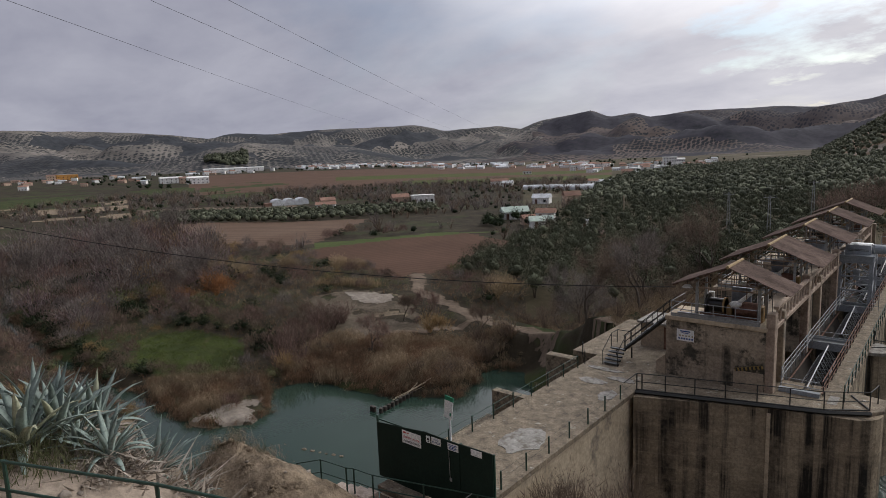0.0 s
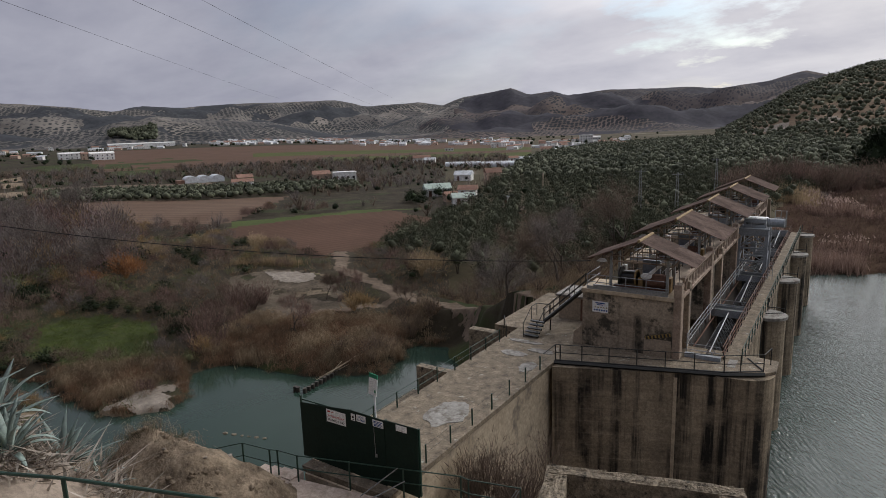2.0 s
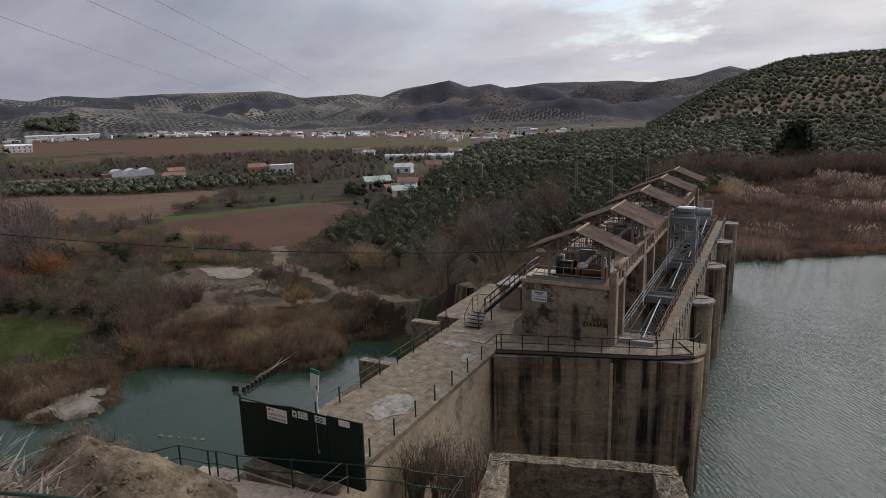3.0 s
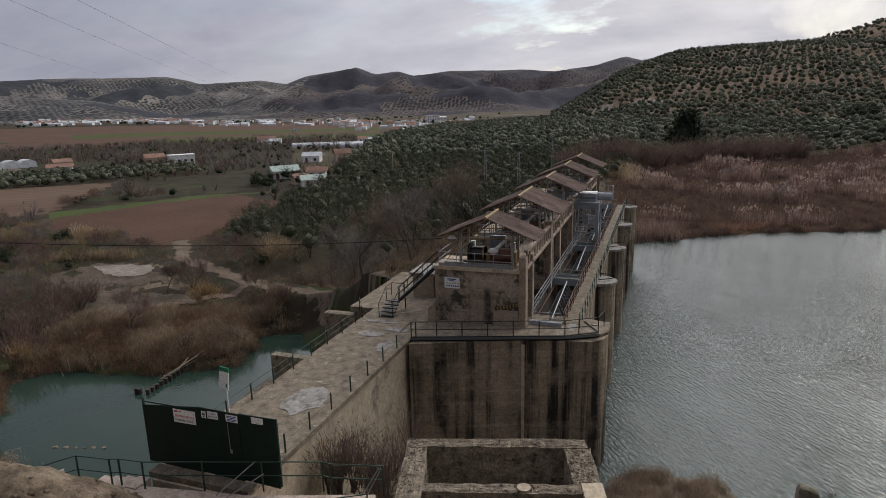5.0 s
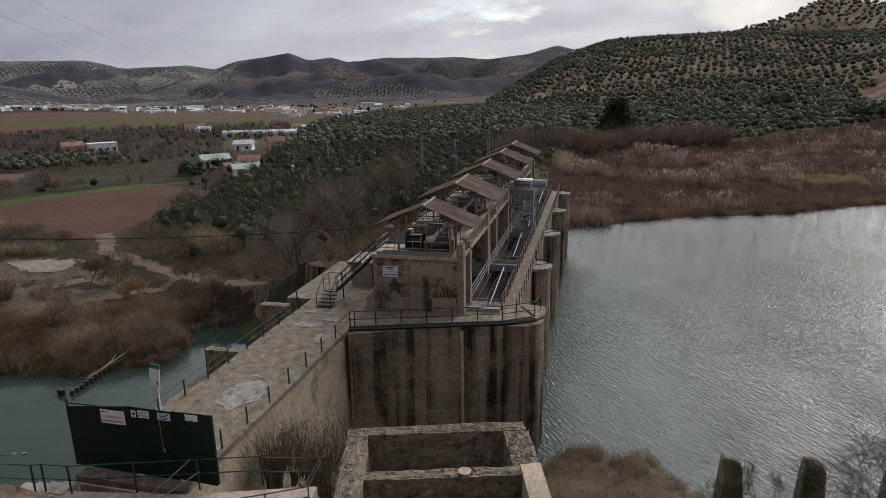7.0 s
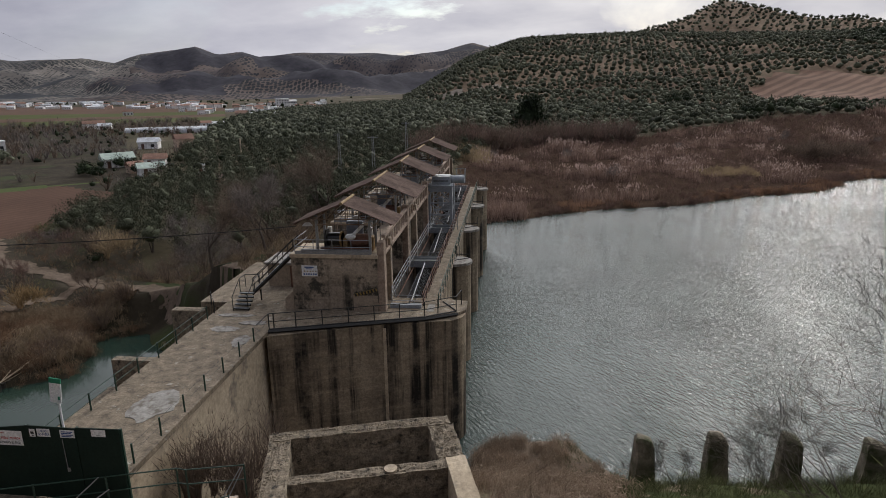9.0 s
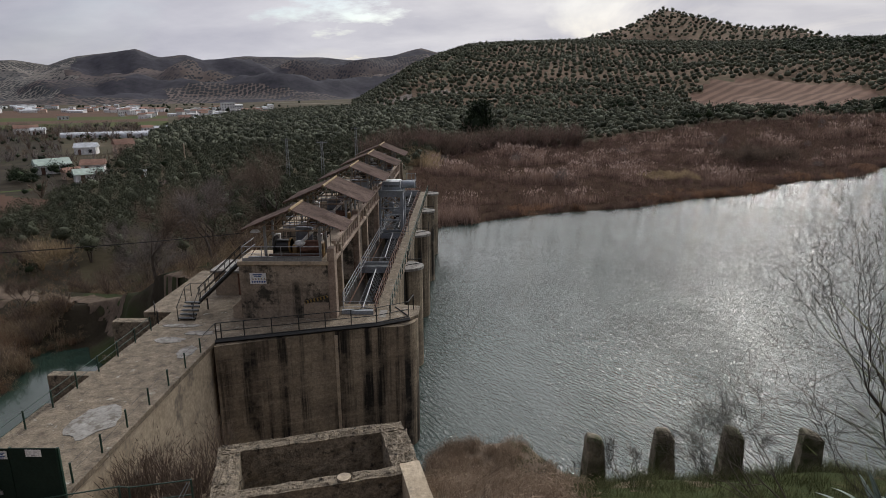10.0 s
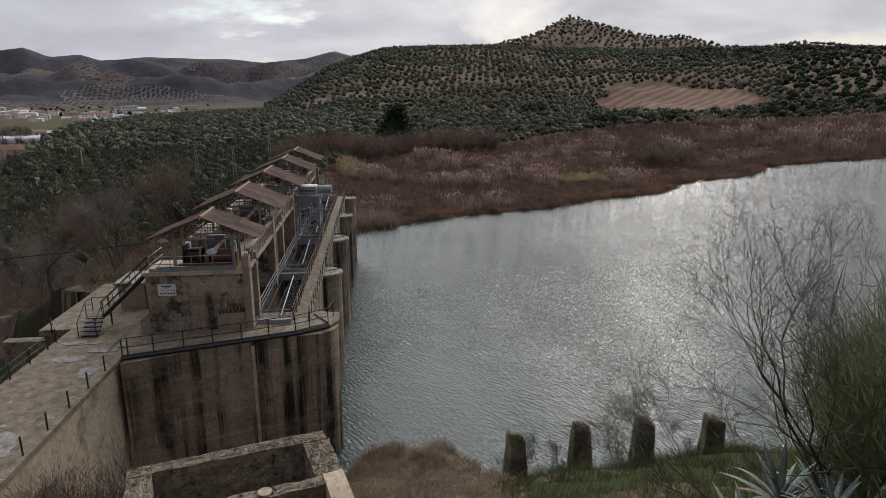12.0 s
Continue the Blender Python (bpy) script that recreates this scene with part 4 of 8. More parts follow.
deck = thing("dam_deck", (-9, 40, -0.35), "concrete pier deck with a worn top, dark edge beam and shadow line", "deck", kind="structure")
part("deck_slab", prism([(-15.3, 36.4), (-5.4, 39.35), (-3.3, 40.5), (-2.75, 41.2), (-2.75, 43.0), (-4.7, 43.4), (-8.2, 43.4), (-15.3, 44.6)], -0.22, 0.004, 0.03), M_TOP, deck)
# beam drawn thicker and black, to carry the shadow line under the edge
part("edge_beam", chain(0.13, [(-15.32, 36.35, -0.06), (-5.4, 39.3, -0.06), (-3.3, 40.45, -0.06)], 4), M_BLACK, deck)
part("apron_slab", boxes((-22.5, -14.9, 41.5, 52.0, -0.4, -0.004)), M_TOP, deck)
part("apron_wall", boxes((-22.3, -15.4, 41.65, 51.8, -13, -0.4)), M_PIER, deck)


def nose_outline(xc, yc, along, across, steps=12):
    return [(xc + along * math.sin(a), yc - across * math.cos(a)) for a in (math.pi * k / steps for k in range(steps + 1))]


pier = thing("dam_pier", (-9, 40, -13), "tall concrete pier face with dark water streaks", "pier", "dam piers")
part("pier_body", prism([(-15.25, 35.9), (-8.1, 38.55)] + nose_outline(-4.5, 41.1, 1.75, 1.75) + [(-15.25, 44.0)], -13, -0.22), M_PIER, pier)
part("corbel", prism([(-15.25, 36.1), (-8.1, 38.75), (-5.0, 39.25), (-5.0, 40), (-15.25, 40)], -0.6, -0.2), M_PIER, pier)
part("joint_rib", boxes((-8.18, -7.98, 38.48, 38.75, -13, -0.5)), M_WALL, pier, "pale vertical joint strip")
for k in range(14):   # lift lines of the casting
    zl = -1.3 - 0.85 * k
    bm = bmesh.new()
    for (xa, ya), (xb, yb) in (((-15.2, 35.9), (-8.2, 38.52)), ((-7.9, 38.6), (-5.0, 39.32))):
        tube(bm, (xa, ya, zl + 0.05 * noise.noise((k, 0, 0))), (xb, yb, zl + 0.05 * noise.noise((0, k, 3))), 0.016, 4)
    part("lift_line", bm, M_PIER, pier)
for yc in (54.0, 67.0, 80.3, 94.0):
    pr = thing("dam_pier", (-9, yc, -13), "round-nosed concrete pier with a pale cap and short railing", "pier", "dam piers")
    part("pier_body", prism([(-15.0, yc - 1.35)] + nose_outline(-4.9, yc, 1.7, 1.35) + [(-15.0, yc + 1.35)], -13, -0.3), M_PIER, pr)
    part("cap", prism([(-5.2, yc - 1.45)] + nose_outline(-4.9, yc, 1.85, 1.45) + [(-5.2, yc + 1.45)], -0.3, -0.06, 0.03), M_PALE, pr)
    rail = [(-4.6, yc + 0.9), (-3.35, yc + 0.9)]
    part("cap_rail", tubes(0.04, ((-4.6, yc + 0.9, 0.25), (-3.3, yc + 0.9, 0.25)), ((-4.6, yc - 0.6, 0.1), (-3.4, yc + 0.2, 0.1)), ((-3.35, yc + 0.9, -0.06), (-3.35, yc + 0.9, 1.0)), ((-4.6, yc + 0.9, -0.06), (-4.6, yc + 0.9, 1.0))), M_BLACK, pr)

# hoist towers and the footbridges between them
TOWERS = [(40.4, 43.4), (50.6, 56.0), (63.4, 68.6), (75.8, 81.2), (87.4, 92.6)]
for k, (y0, y1) in enumerate(TOWERS):
    tw = thing("hoist_tower", (-11.8, y0, -0.3), "stained concrete hoist tower with a platform ledge" if k else "stained concrete hoist tower beside the deck, sign on its wall", "tower", "hoist towers")
    part("tower_body", boxes((-14.9, -8.8, y0, y1, -0.3, 3.82)), M_TOWER, tw)
    part("ledge", boxes((-14.98, -8.72, y0 - 0.08, y1 + 0.05, 3.82, 4.1), bevel=0.03), M_WALL, tw)
    part("pilaster", boxes((-8.8, -8.3, y0 - 0.02, y0 + 0.7, -0.3, 5.0 if k == 0 else 5.6), bevel=0.04), M_TAN, tw, "rust-stained corner pilaster")
    part("pilaster", boxes((-8.8, -8.3, y1 - 0.6, y1, -0.3, 4.7), bevel=0.04), M_CONC, tw)
    part("curb", boxes((-14.2, -9.2, y0 + 0.1, y0 + 0.3, 4.1, 4.4)), M_GALV, tw, "grey steel kerb")
    if k == 0:
        bm = bmesh.new()
        q = [(-15.55, -0.02), (-14.9, -0.02), (-14.9, 1.4), (-15.5, 0.85)]
        f = [bm.verts.new((x, 40.3, z)) for x, z in q]
        g = [bm.verts.new((x, 41.4, z)) for x, z in q]
        bm.faces.new(f); bm.faces.new(g[::-1])
        for i in range(4):
            bm.faces.new((f[i], g[i], g[(i + 1) % 4], f[(i + 1) % 4]))
        bmesh.ops.recalc_face_normals(bm, faces=bm.faces)
        part("buttress_foot", bm, M_CONC, tw)
        part("render_patch", boxes((-10.6, -8.85, 40.385, 40.41, -0.02, 1.15)), M_CONC, tw, "grey render patch")
        hz = Matrix.Translation((-9.7, 40.37, 1.38)) @ Matrix.Rotation(-0.27, 4, "Y")
        part("hazard_board", boxes((-0.82, 0.82, -0.03, 0.03, -0.1, 0.1), m=hz), M_YELL, tw, "yellow and black hazard board")
        for i in range(7):
            part("hazard_stripe", boxes((-0.78 + 0.235 * i, -0.66 + 0.235 * i, -0.036, -0.031, -0.1, 0.1), m=hz), M_BLACK, tw)
for (a0, a1), (b0, b1) in zip(TOWERS, TOWERS[1:]):
    br = thing("footbridge", (-9, a1, 3.8), "rust-stained footbridge with a slatted concrete parapet", "footbridge", "footbridges")
    part("floor_slab", boxes((-10.4, -8.55, a1, b0, 3.85, 4.08)), M_CONC, br)
    part("bottom_beam", boxes((-8.6, -8.3, a0 + 0.7, b0, 3.95, 4.2), bevel=0.03), M_TAN, br)
    part("top_beam", boxes((-8.6, -8.3, a0 + 0.7, b0, 5.15, 5.35), bevel=0.03), M_TAN, br)
    n = 9
    for i in range(n + 1):
        yy = a0 + 0.8 + (b0 - a0 - 1.0) * i / n
        bm = tubes(0.07, ((-8.45, yy, 4.15), (-8.45, yy + 0.35, 5.2)), n=4)
        part("slat", bm, M_TAN, br)
    part("far_rail", chain(0.03, [(-10.3, a1, 5.0), (-10.3, b0, 5.0)]), M_BLACK, br)
    for i in range(5):
        yy = a1 + (b0 - a1) * (i + 0.5) / 5
        part("far_post", tubes(0.025, ((-10.3, yy, 4.05), (-10.3, yy, 5.0))), M_BLACK, br)

# the safety sign on the first tower: a white board with small plain marks
sg = thing("safety_sign", (-13.6, 40.36, 2.5), "white safety board with rows of small pictograms", "sign")
part("board", boxes((-14.17, -13.05, 40.34, 40.36, 2.5, 3.28)), M_WHITE, sg)
part("heading", boxes((-13.95, -13.3, 40.325, 40.338, 3.12, 3.2)), M_SIGN_B, sg)
part("heading", boxes((-13.85, -13.4, 40.325, 40.338, 3.02, 3.07)), M_SIGN_B, sg)
for i in range(5):
    bm = bmesh.new()
    xx = -14.02 + 0.2 * i
    a, b, c = (bm.verts.new(p) for p in ((xx, 40.332, 2.82), (xx + 0.13, 40.332, 2.82), (xx + 0.065, 40.332, 2.95)))
    bm.faces.new((a, b, c))
    bmesh.ops.solidify(bm, geom=bm.faces[:], thickness=0.006)
    part("warning_triangle", bm, M_YELL, sg)
for i in range(6):
    xx = -14.0 + 0.168 * i
    part("blue_disc", tubes(0.062, ((xx, 40.338, 2.66), (xx, 40.325, 2.66)), n=12), M_SIGN_B, sg)


def corrugated(y0, y1, xa, za, xb, zb, waves):
    """One sheet of a corrugated roof slope, from ridge (xa, za) to eave (xb, zb)."""
    bm = bmesh.new()
    rows = []
    n = waves * 4
    for lift in (0.0, 0.035):
        rows.append([[bm.verts.new((x, y0 + (y1 - y0) * i / n, z + lift + 0.028 * math.sin(i * math.pi / 2))) for i in range(n + 1)] for x, z in ((xa, za), (xb, zb))])
    for i in range(n):
        bm.faces.new((rows[0][0][i], rows[0][0][i + 1], rows[0][1][i + 1], rows[0][1][i]))
        bm.faces.new((rows[1][0][i], rows[1][1][i], rows[1][1][i + 1], rows[1][0][i + 1]))
        bm.faces.new((rows[0][1][i], rows[0][1][i + 1], rows[1][1][i + 1], rows[1][1][i]))
    for side in (0, n):
        bm.faces.new((rows[0][0][side], rows[0][1][side], rows[1][1][side], rows[1][0][side]))
    bmesh.ops.recalc_face_normals(bm, faces=bm.faces)
    return bm


RIDGE_X, RIDGE_Z, EAVE_Z, EAVE_L, EAVE_R = -11.0, 7.68, 6.28, -14.45, -7.45


def roof_z(x):
    return RIDGE_Z - (RIDGE_Z - EAVE_Z) * abs(x - RIDGE_X) / (EAVE_R - RIDGE_X)


def hoist_shed(y0, y1, first):
    sh = thing("hoist_shed", (RIDGE_X, y0, 4.1), "open steel hoist shed with a brown corrugated gable roof", "shed", "hoist sheds")
    ya, yb = y0 - 0.45, y1 - 0.1
    count = max(3, round((yb - ya) / 1.1))
    for side, xe in (("l", EAVE_L), ("r", EAVE_R)):
        for i in range(count):
            for half in range(2):
                x1, x2 = RIDGE_X + (xe - RIDGE_X) * half / 2, RIDGE_X + (xe - RIDGE_X) * ((half + 1) / 2 + (0.03 if half == 0 else 0))
                a = ya + (yb - ya) * i / count
                b = ya + (yb - ya) * (i + 1) / count
                up = 0.03 if half == 0 else 0.0
                part("roof_sheet", corrugated(a, b + 0.03, x1, roof_z(x1) + up, x2, roof_z(x2) + up, 6), M_ROOF, sh)
    bm = chain(0.11, [(RIDGE_X, ya - 0.03, RIDGE_Z + 0.05), (RIDGE_X, yb + 0.03, RIDGE_Z + 0.05)], 8)
    part("ridge_cap", bm, M_RIDGE, sh, "yellow lichened ridge cap")
    ys = [y0 + 0.55, y1 - 0.6] if first else [y0 + 0.4, (y0 + y1) / 2, y1 - 0.5]
    for yy in ys:
        for xx in (-13.1, -9.35):
            part("column", boxes((xx - 0.08, xx + 0.08, yy - 0.08, yy + 0.08, 4.1, roof_z(xx) - 0.1)), M_GALV, sh)
        bm = bmesh.new()
        for xe in (EAVE_L + 0.1, EAVE_R - 0.1):
            tube(bm, (RIDGE_X, yy, RIDGE_Z - 0.1), (xe, yy, roof_z(xe) - 0.1), 0.045, 4)
        tube(bm, (-13.1, yy, 6.45), (-9.0, yy, 6.45), 0.04, 4)
        for xx in (-12.4, -11.0, -9.8):
            tube(bm, (xx, yy, 6.45), (xx + (0.6 if xx < -11.5 else -0.5 if xx > -10 else 0), yy, roof_z(xx + 0.3) - 0.1), 0.03, 4)
        for xx, d in ((-13.1, -1), (-9.35, 1)):
            tube(bm, (xx, yy, 5.6), (xx + d * 0.8, yy, roof_z(xx + d * 0.8) - 0.1), 0.03, 4)
        part("truss", bm, M_TAN, sh)
    for i in range(4):
        for sgn in (-1, 1):
            xx = RIDGE_X + sgn * (0.35 + 0.98 * i)
            part("purlin", boxes((xx - 0.04, xx + 0.04, ya + 0.03, yb - 0.02, roof_z(xx) - 0.13, roof_z(xx) - 0.035)), M_RUST, sh)
    # platform railing
    zt = 4.1
    pts = [(-14.6, y0 + 0.05), (-9.25, y0 + 0.05)]
    for h in (0.5, 1.0):
        part("rail", chain(0.028, [(pts[0][0], y1 - 0.3, zt + h), (*pts[0], zt + h), (*pts[1], zt + h)]), M_GALV, sh)
    for i in range(5):
        xx = -14.6 + 5.35 * i / 4
        part("rail_post", tubes(0.028, ((xx, y0 + 0.05, zt), (xx, y0 + 0.05, zt + 1.0))), M_GALV, sh)
    part("toe_board", boxes((-14.6, -9.2, y0 + 0.0, y0 + 0.02, zt, zt + 0.22)), M_GALV, sh)
    # fine bars and cables at the back of the shed
    for i in range(9):
        xx = -12.9 + 0.48 * i
        part("back_bar", tubes(0.022, ((xx, y1 - 0.35, zt), (xx + 0.1 * noise.noise((i, y0, 0)), y1 - 0.35, 6.5))), M_BLACK, sh)
    part("back_rail", chain(0.03, [(-13.2, y1 - 0.35, 5.2), (-9.2, y1 - 0.35, 5.2)]), M_BLACK, sh)
    part("wind_brace", tubes(0.025, ((-14.2, y0 + 0.5, 4.3), (-12.6, y0 + 0.6, 6.6))), M_RUST, sh)
    part("wind_brace", tubes(0.025, ((-14.4, y1 - 0.4, 4.2), (-12.2, y1 - 0.5, 6.8))), M_RUST, sh)
    for i in range(6):
        xx = -13.1 + 0.75 * i
        part("gable_bar", tubes(0.024, ((xx, ys[0], 5.55 + 0.9 * (i % 2)), (xx, ys[0], roof_z(xx) - 0.12)), n=4), M_TAN, sh)
    part("gable_tie", boxes((-13.1, -9.35, ys[0] - 0.05, ys[0] + 0.05, 6.05, 6.13)), M_TAN, sh)
    part("eave_beam", boxes((-13.18, -13.02, ya + 0.1, yb - 0.1, 6.5, 6.64)), M_TAN, sh)
    part("eave_beam", boxes((-9.43, -9.27, ya + 0.1, yb - 0.1, 6.5, 6.64)), M_TAN, sh)
    for i in range(3):
        part("control_box", boxes((-12.9 + 1.5 * i, -12.55 + 1.5 * i, y1 - 0.75, y1 - 0.5, 4.9, 5.5 + 0.15 * (i % 2)), bevel=0.02), M_GREYP if i % 2 else M_WHITE, sh, "small pale control box on a stand")
        part("box_stand", boxes((-12.76 + 1.5 * i, -12.69 + 1.5 * i, y1 - 0.66, y1 - 0.6, 4.1, 4.9)), M_GALV, sh)
    # the lamps under the eaves
    for xx, zz, yy in ((-13.65, 6.12, y0 + 0.3), (-10.45, 6.42, y0 + 1.4)):
        lp = thing("shed_lamp", (xx, yy, zz), "white enamel shed lamp under the eaves", "lamp", "shed lamps")
        bm = bmesh.new()
        bmesh.ops.create_cone(bm, cap_ends=True, segments=14, radius1=0.34, radius2=0.16, depth=0.2, matrix=Matrix.Translation((xx, yy, zz + 0.04)) @ Matrix.Diagonal((1.1, 0.8, 1, 1)))
        part("shade", bm, M_WHITE, lp)
        part("stem", tubes(0.02, ((xx, yy, zz + 0.1), (xx, yy, roof_z(xx) - 0.02))), M_BLACK, lp)
    return sh


def winch(y0):
    """The gate hoist: cable drum with flanges, brake motor, gear case and a white shaft housing."""
    w = thing("gate_winch", (-11.2, y0 + 1.2, 4.1), "black cable winch with ochre flanges and a white shaft housing", "winch", "gate winches")
    yc = y0 + 1.35
    part("bed_frame", boxes((-13.0, -9.3, yc - 0.55, yc - 0.4, 4.1, 4.35), (-13.0, -9.3, yc + 0.4, yc + 0.55, 4.1, 4.35)), M_RUST, w)
    part("drum", tubes(0.48, ((-12.5, yc, 4.85), (-11.5, yc, 4.85)), n=18), M_TAR, w)
    for xx in (-12.6, -11.55):
        part("flange", tubes(0.72 if xx < -12 else 0.56, ((xx - 0.06, yc, 4.88), (xx + 0.05, yc, 4.88)), n=20), M_OCHRE if xx > -12 else M_TAR, w)
    part("second_drum", tubes(0.46, ((-10.9, yc, 4.8), (-9.6, yc, 4.8)), n=18), M_RUST, w)
    part("gear_case", boxes((-11.4, -11.05, yc - 0.4, yc + 0.4, 4.2, 5.0), bevel=0.06), M_OCHRE, w)
    bm = bmesh.new()
    tube(bm, (-10.75, yc - 0.3, 5.15), (-9.9, yc - 0.1, 6.0), 0.13, 12, 0.11)
    part("shaft_housing", bm, M_WHITE, w, "white tubular shaft housing")
    bm = bmesh.new()
    bmesh.ops.create_uvsphere(bm, u_segments=14, v_segments=9, radius=0.3, matrix=Matrix.Translation((-10.85, yc - 0.3, 5.1)) @ Matrix.Diagonal((1.3, 1.0, 0.75, 1)))
    part("housing_bell", bm, M_WHITE, w)
    part("counterweight", boxes((-11.4, -10.2, yc + 0.7, yc + 1.0, 4.1, 6.0), bevel=0.05), M_GLASSY, w, "dull blue steel guard panel")
    part("bearing_block", boxes((-9.55, -9.25, yc - 0.3, yc + 0.3, 4.1, 5.1), bevel=0.04), M_OCHRE, w)
    return w


for k, (y0, y1) in enumerate(TOWERS):
    hoist_shed(y0, y1, k == 0)
    winch(y0 + (0.0 if k == 0 else 0.6))
    if k in (2, 3):
        tk = thing("hoist_motor", (-10.2, y0 + 2.2, 4.1), "pale blue motor casing inside the shed", "motor", "hoist motors")
        part("casing", tubes(0.75, ((-10.9, y0 + 1.9, 5.3), (-9.5, y0 + 1.9, 5.3)), n=18), M_GREYP, tk)
        part("stand", boxes((-10.8, -9.6, y0 + 1.5, y0 + 2.3, 4.1, 4.7)), M_GREYP, tk)

# ---- catwalk, gate bays and the gantry ----
cat = thing("catwalk", (-5.3, 41, -0.25), "narrow concrete catwalk along the gate crest, dark green and rusty rails", "catwalk", kind="structure")
bm = boxes((-5.85, -4.7, 42.0, 94.5, -0.25, 0.03))
part("slab", bm, M_TOP, cat)
part("upstream_wall", boxes((-4.85, -4.72, 42.5, 94.0, -4.0, -0.25)), M_PIER, cat)
part("stain_strip", boxes((-5.5, -5.0, 40.6, 42.2, 0.006, 0.02)), M_PALE, cat)
for h in (0.55, 1.02):
    part("handrail", chain(0.03, [(-4.72, 41.4, h), (-4.72, 94.4, h)]), M_GREEN, cat)
for h in (0.3, 0.65, 1.02):
    part("handrail", chain(0.032, [(-5.84, 41.2, h), (-5.84, 94.4, h)]), M_RUST, cat)
for i in range(34):
    yy = 41.4 + 1.58 * i
    part("post", tubes(0.035, ((-4.72, yy, -0.05), (-4.72, yy, 1.05))), M_GREEN, cat)
    part("post", tubes(0.035, ((-5.84, yy + 0.3, -0.05), (-5.84, yy + 0.3, 1.05))), M_BLACK, cat)

# both darkened: the shade inside the gate bays is put into their colour
M_STEEL = mottled("dark_grey_steel", (0.10, 0.105, 0.11), (0.19, 0.20, 0.205), 2, 14, rough=0.6, metal=0.4)
M_LEAF = mottled("wet_and_shaded_brown", (0.03, 0.026, 0.022), (0.075, 0.06, 0.05), 0.7, 8, rough=0.7)
bays = [(43.4, 52.6), (55.4, 65.6), (68.4, 78.9), (81.7, 92.6)]
for k, (y0, y1) in enumerate(bays):
    gt = thing("sluice_gate", (-7.5, y0, -8), "sluice gate leaf coloured shade-dark, rusty stiffeners, below its lattice girder", "sluice gate", "sluice gates")
    bm = bmesh.new()
    arc = [(-8.75 + 0.25 * i + 0.12 * i * i * 0.35, -0.1 - 1.05 * i) for i in range(8)]
    for (xa, za), (xb, zb) in zip(arc, arc[1:]):
        vs = [bm.verts.new(p) for p in ((xa, y0, za), (xa, y1, za), (xb, y1, zb), (xb, y0, zb))]
        bm.faces.new(vs)
    bmesh.ops.remove_doubles(bm, verts=bm.verts, dist=0.001)
    bmesh.ops.solidify(bm, geom=bm.faces[:], thickness=0.12)
    part("leaf", bm, M_LEAF, gt)
    for zz in (-0.4, -1.6, -2.8):
        part("stiffener", chain(0.06, [(-8.3 + 0.18 * -zz, y0 + 0.1, zz), (-8.3 + 0.18 * -zz, y1 - 0.1, zz)], 4), M_RUST, gt)
    part("back_wall", boxes((-6.0, -5.85, y0, y1, -8, -0.2)), M_PIER, gt)
    gd = thing("lattice_girder", (-6.9, y0, 0.0), "pale grey steel lattice girder over the gate bay", "girder", "lattice girders")
    length = min(8.2, y1 - y0 - 1)
    s0 = y0 - (1.6 if k == 0 else 0.2)
    top = [(-6.75, s0 + 0.1, 0.25), (-6.85, s0 + length, 0.75)]
    lowa = [(-7.5, s0, -0.55), (-7.4, s0 + length, -0.1)]
    lowb = [(-6.2, s0, -0.55), (-6.3, s0 + length, -0.1)]
    part("top_chord", chain(0.045, top, 8), M_GALV, gd)
    part("bottom_chord", chain(0.04, lowa, 6), M_STEEL, gd)
    part("bottom_chord", chain(0.04, lowb, 6), M_STEEL, gd)
    steps = 11
    for i in range(steps):
        f, g = i / steps, (i + 1) / steps
        pt = Vector(top[0]).lerp(Vector(top[1]), (f + g) / 2)
        bm = bmesh.new()
        for low in (lowa, lowb):
            tube(bm, Vector(low[0]).lerp(Vector(low[1]), f), pt, 0.024, 5)
            tube(bm, pt, Vector(low[0]).lerp(Vector(low[1]), g), 0.024, 5)
        tube(bm, Vector(lowa[0]).lerp(Vector(lowa[1]), f), Vector(lowb[0]).lerp(Vector(lowb[1]), g), 0.02, 5)
        part("lacing", bm, M_STEEL, gd)
    pl = thing("service_platform", (-7.3, y1, -0.2), "grey steel service platform across the gate bay", "platform", "service platforms")
    part("grating", boxes((-8.7, -5.95, y1 - 0.1, y1 + 1.5, -0.2, -0.02)), M_STEEL, pl)
    part("kick_plate", boxes((-8.7, -5.95, y1 - 0.12, y1 - 0.08, -0.35, 0.25)), M_GREYP, pl)
    part("kick_plate", boxes((-8.7, -5.95, y1 + 1.5, y1 + 1.54, -0.35, 0.25)), M_GREYP, pl)
    part("dark_panel", boxes((-7.9, -6.6, y1 - 0.2, y1 - 0.13, -2.0, -0.35)), M_BLACK, pl)
    for h in (0.55, 1.05):
        part("rail", chain(0.025, [(-8.7, y1 - 0.1, h), (-5.95, y1 - 0.1, h)]), M_GALV, pl)
fr = thing("service_platform", (-7.0, 41.2, 0.0), "grey steel edge beam at the first gate bay", "platform", "service platforms")
part("edge_beam", boxes((-8.15, -5.95, 41.15, 41.5, 0.0, 0.26)), M_GREYP, fr)
part("rail", chain(0.025, [(-8.15, 41.2, 0.95), (-5.95, 41.2, 0.95)]), M_GALV, fr)
part("rail", chain(0.025, [(-8.15, 41.2, 0.55), (-5.95, 41.2, 0.55)]), M_GALV, fr)
gr = thing("bay_railing", (-8.3, 42, 0), "galvanised three-rail railing along the gate bays", "railing")
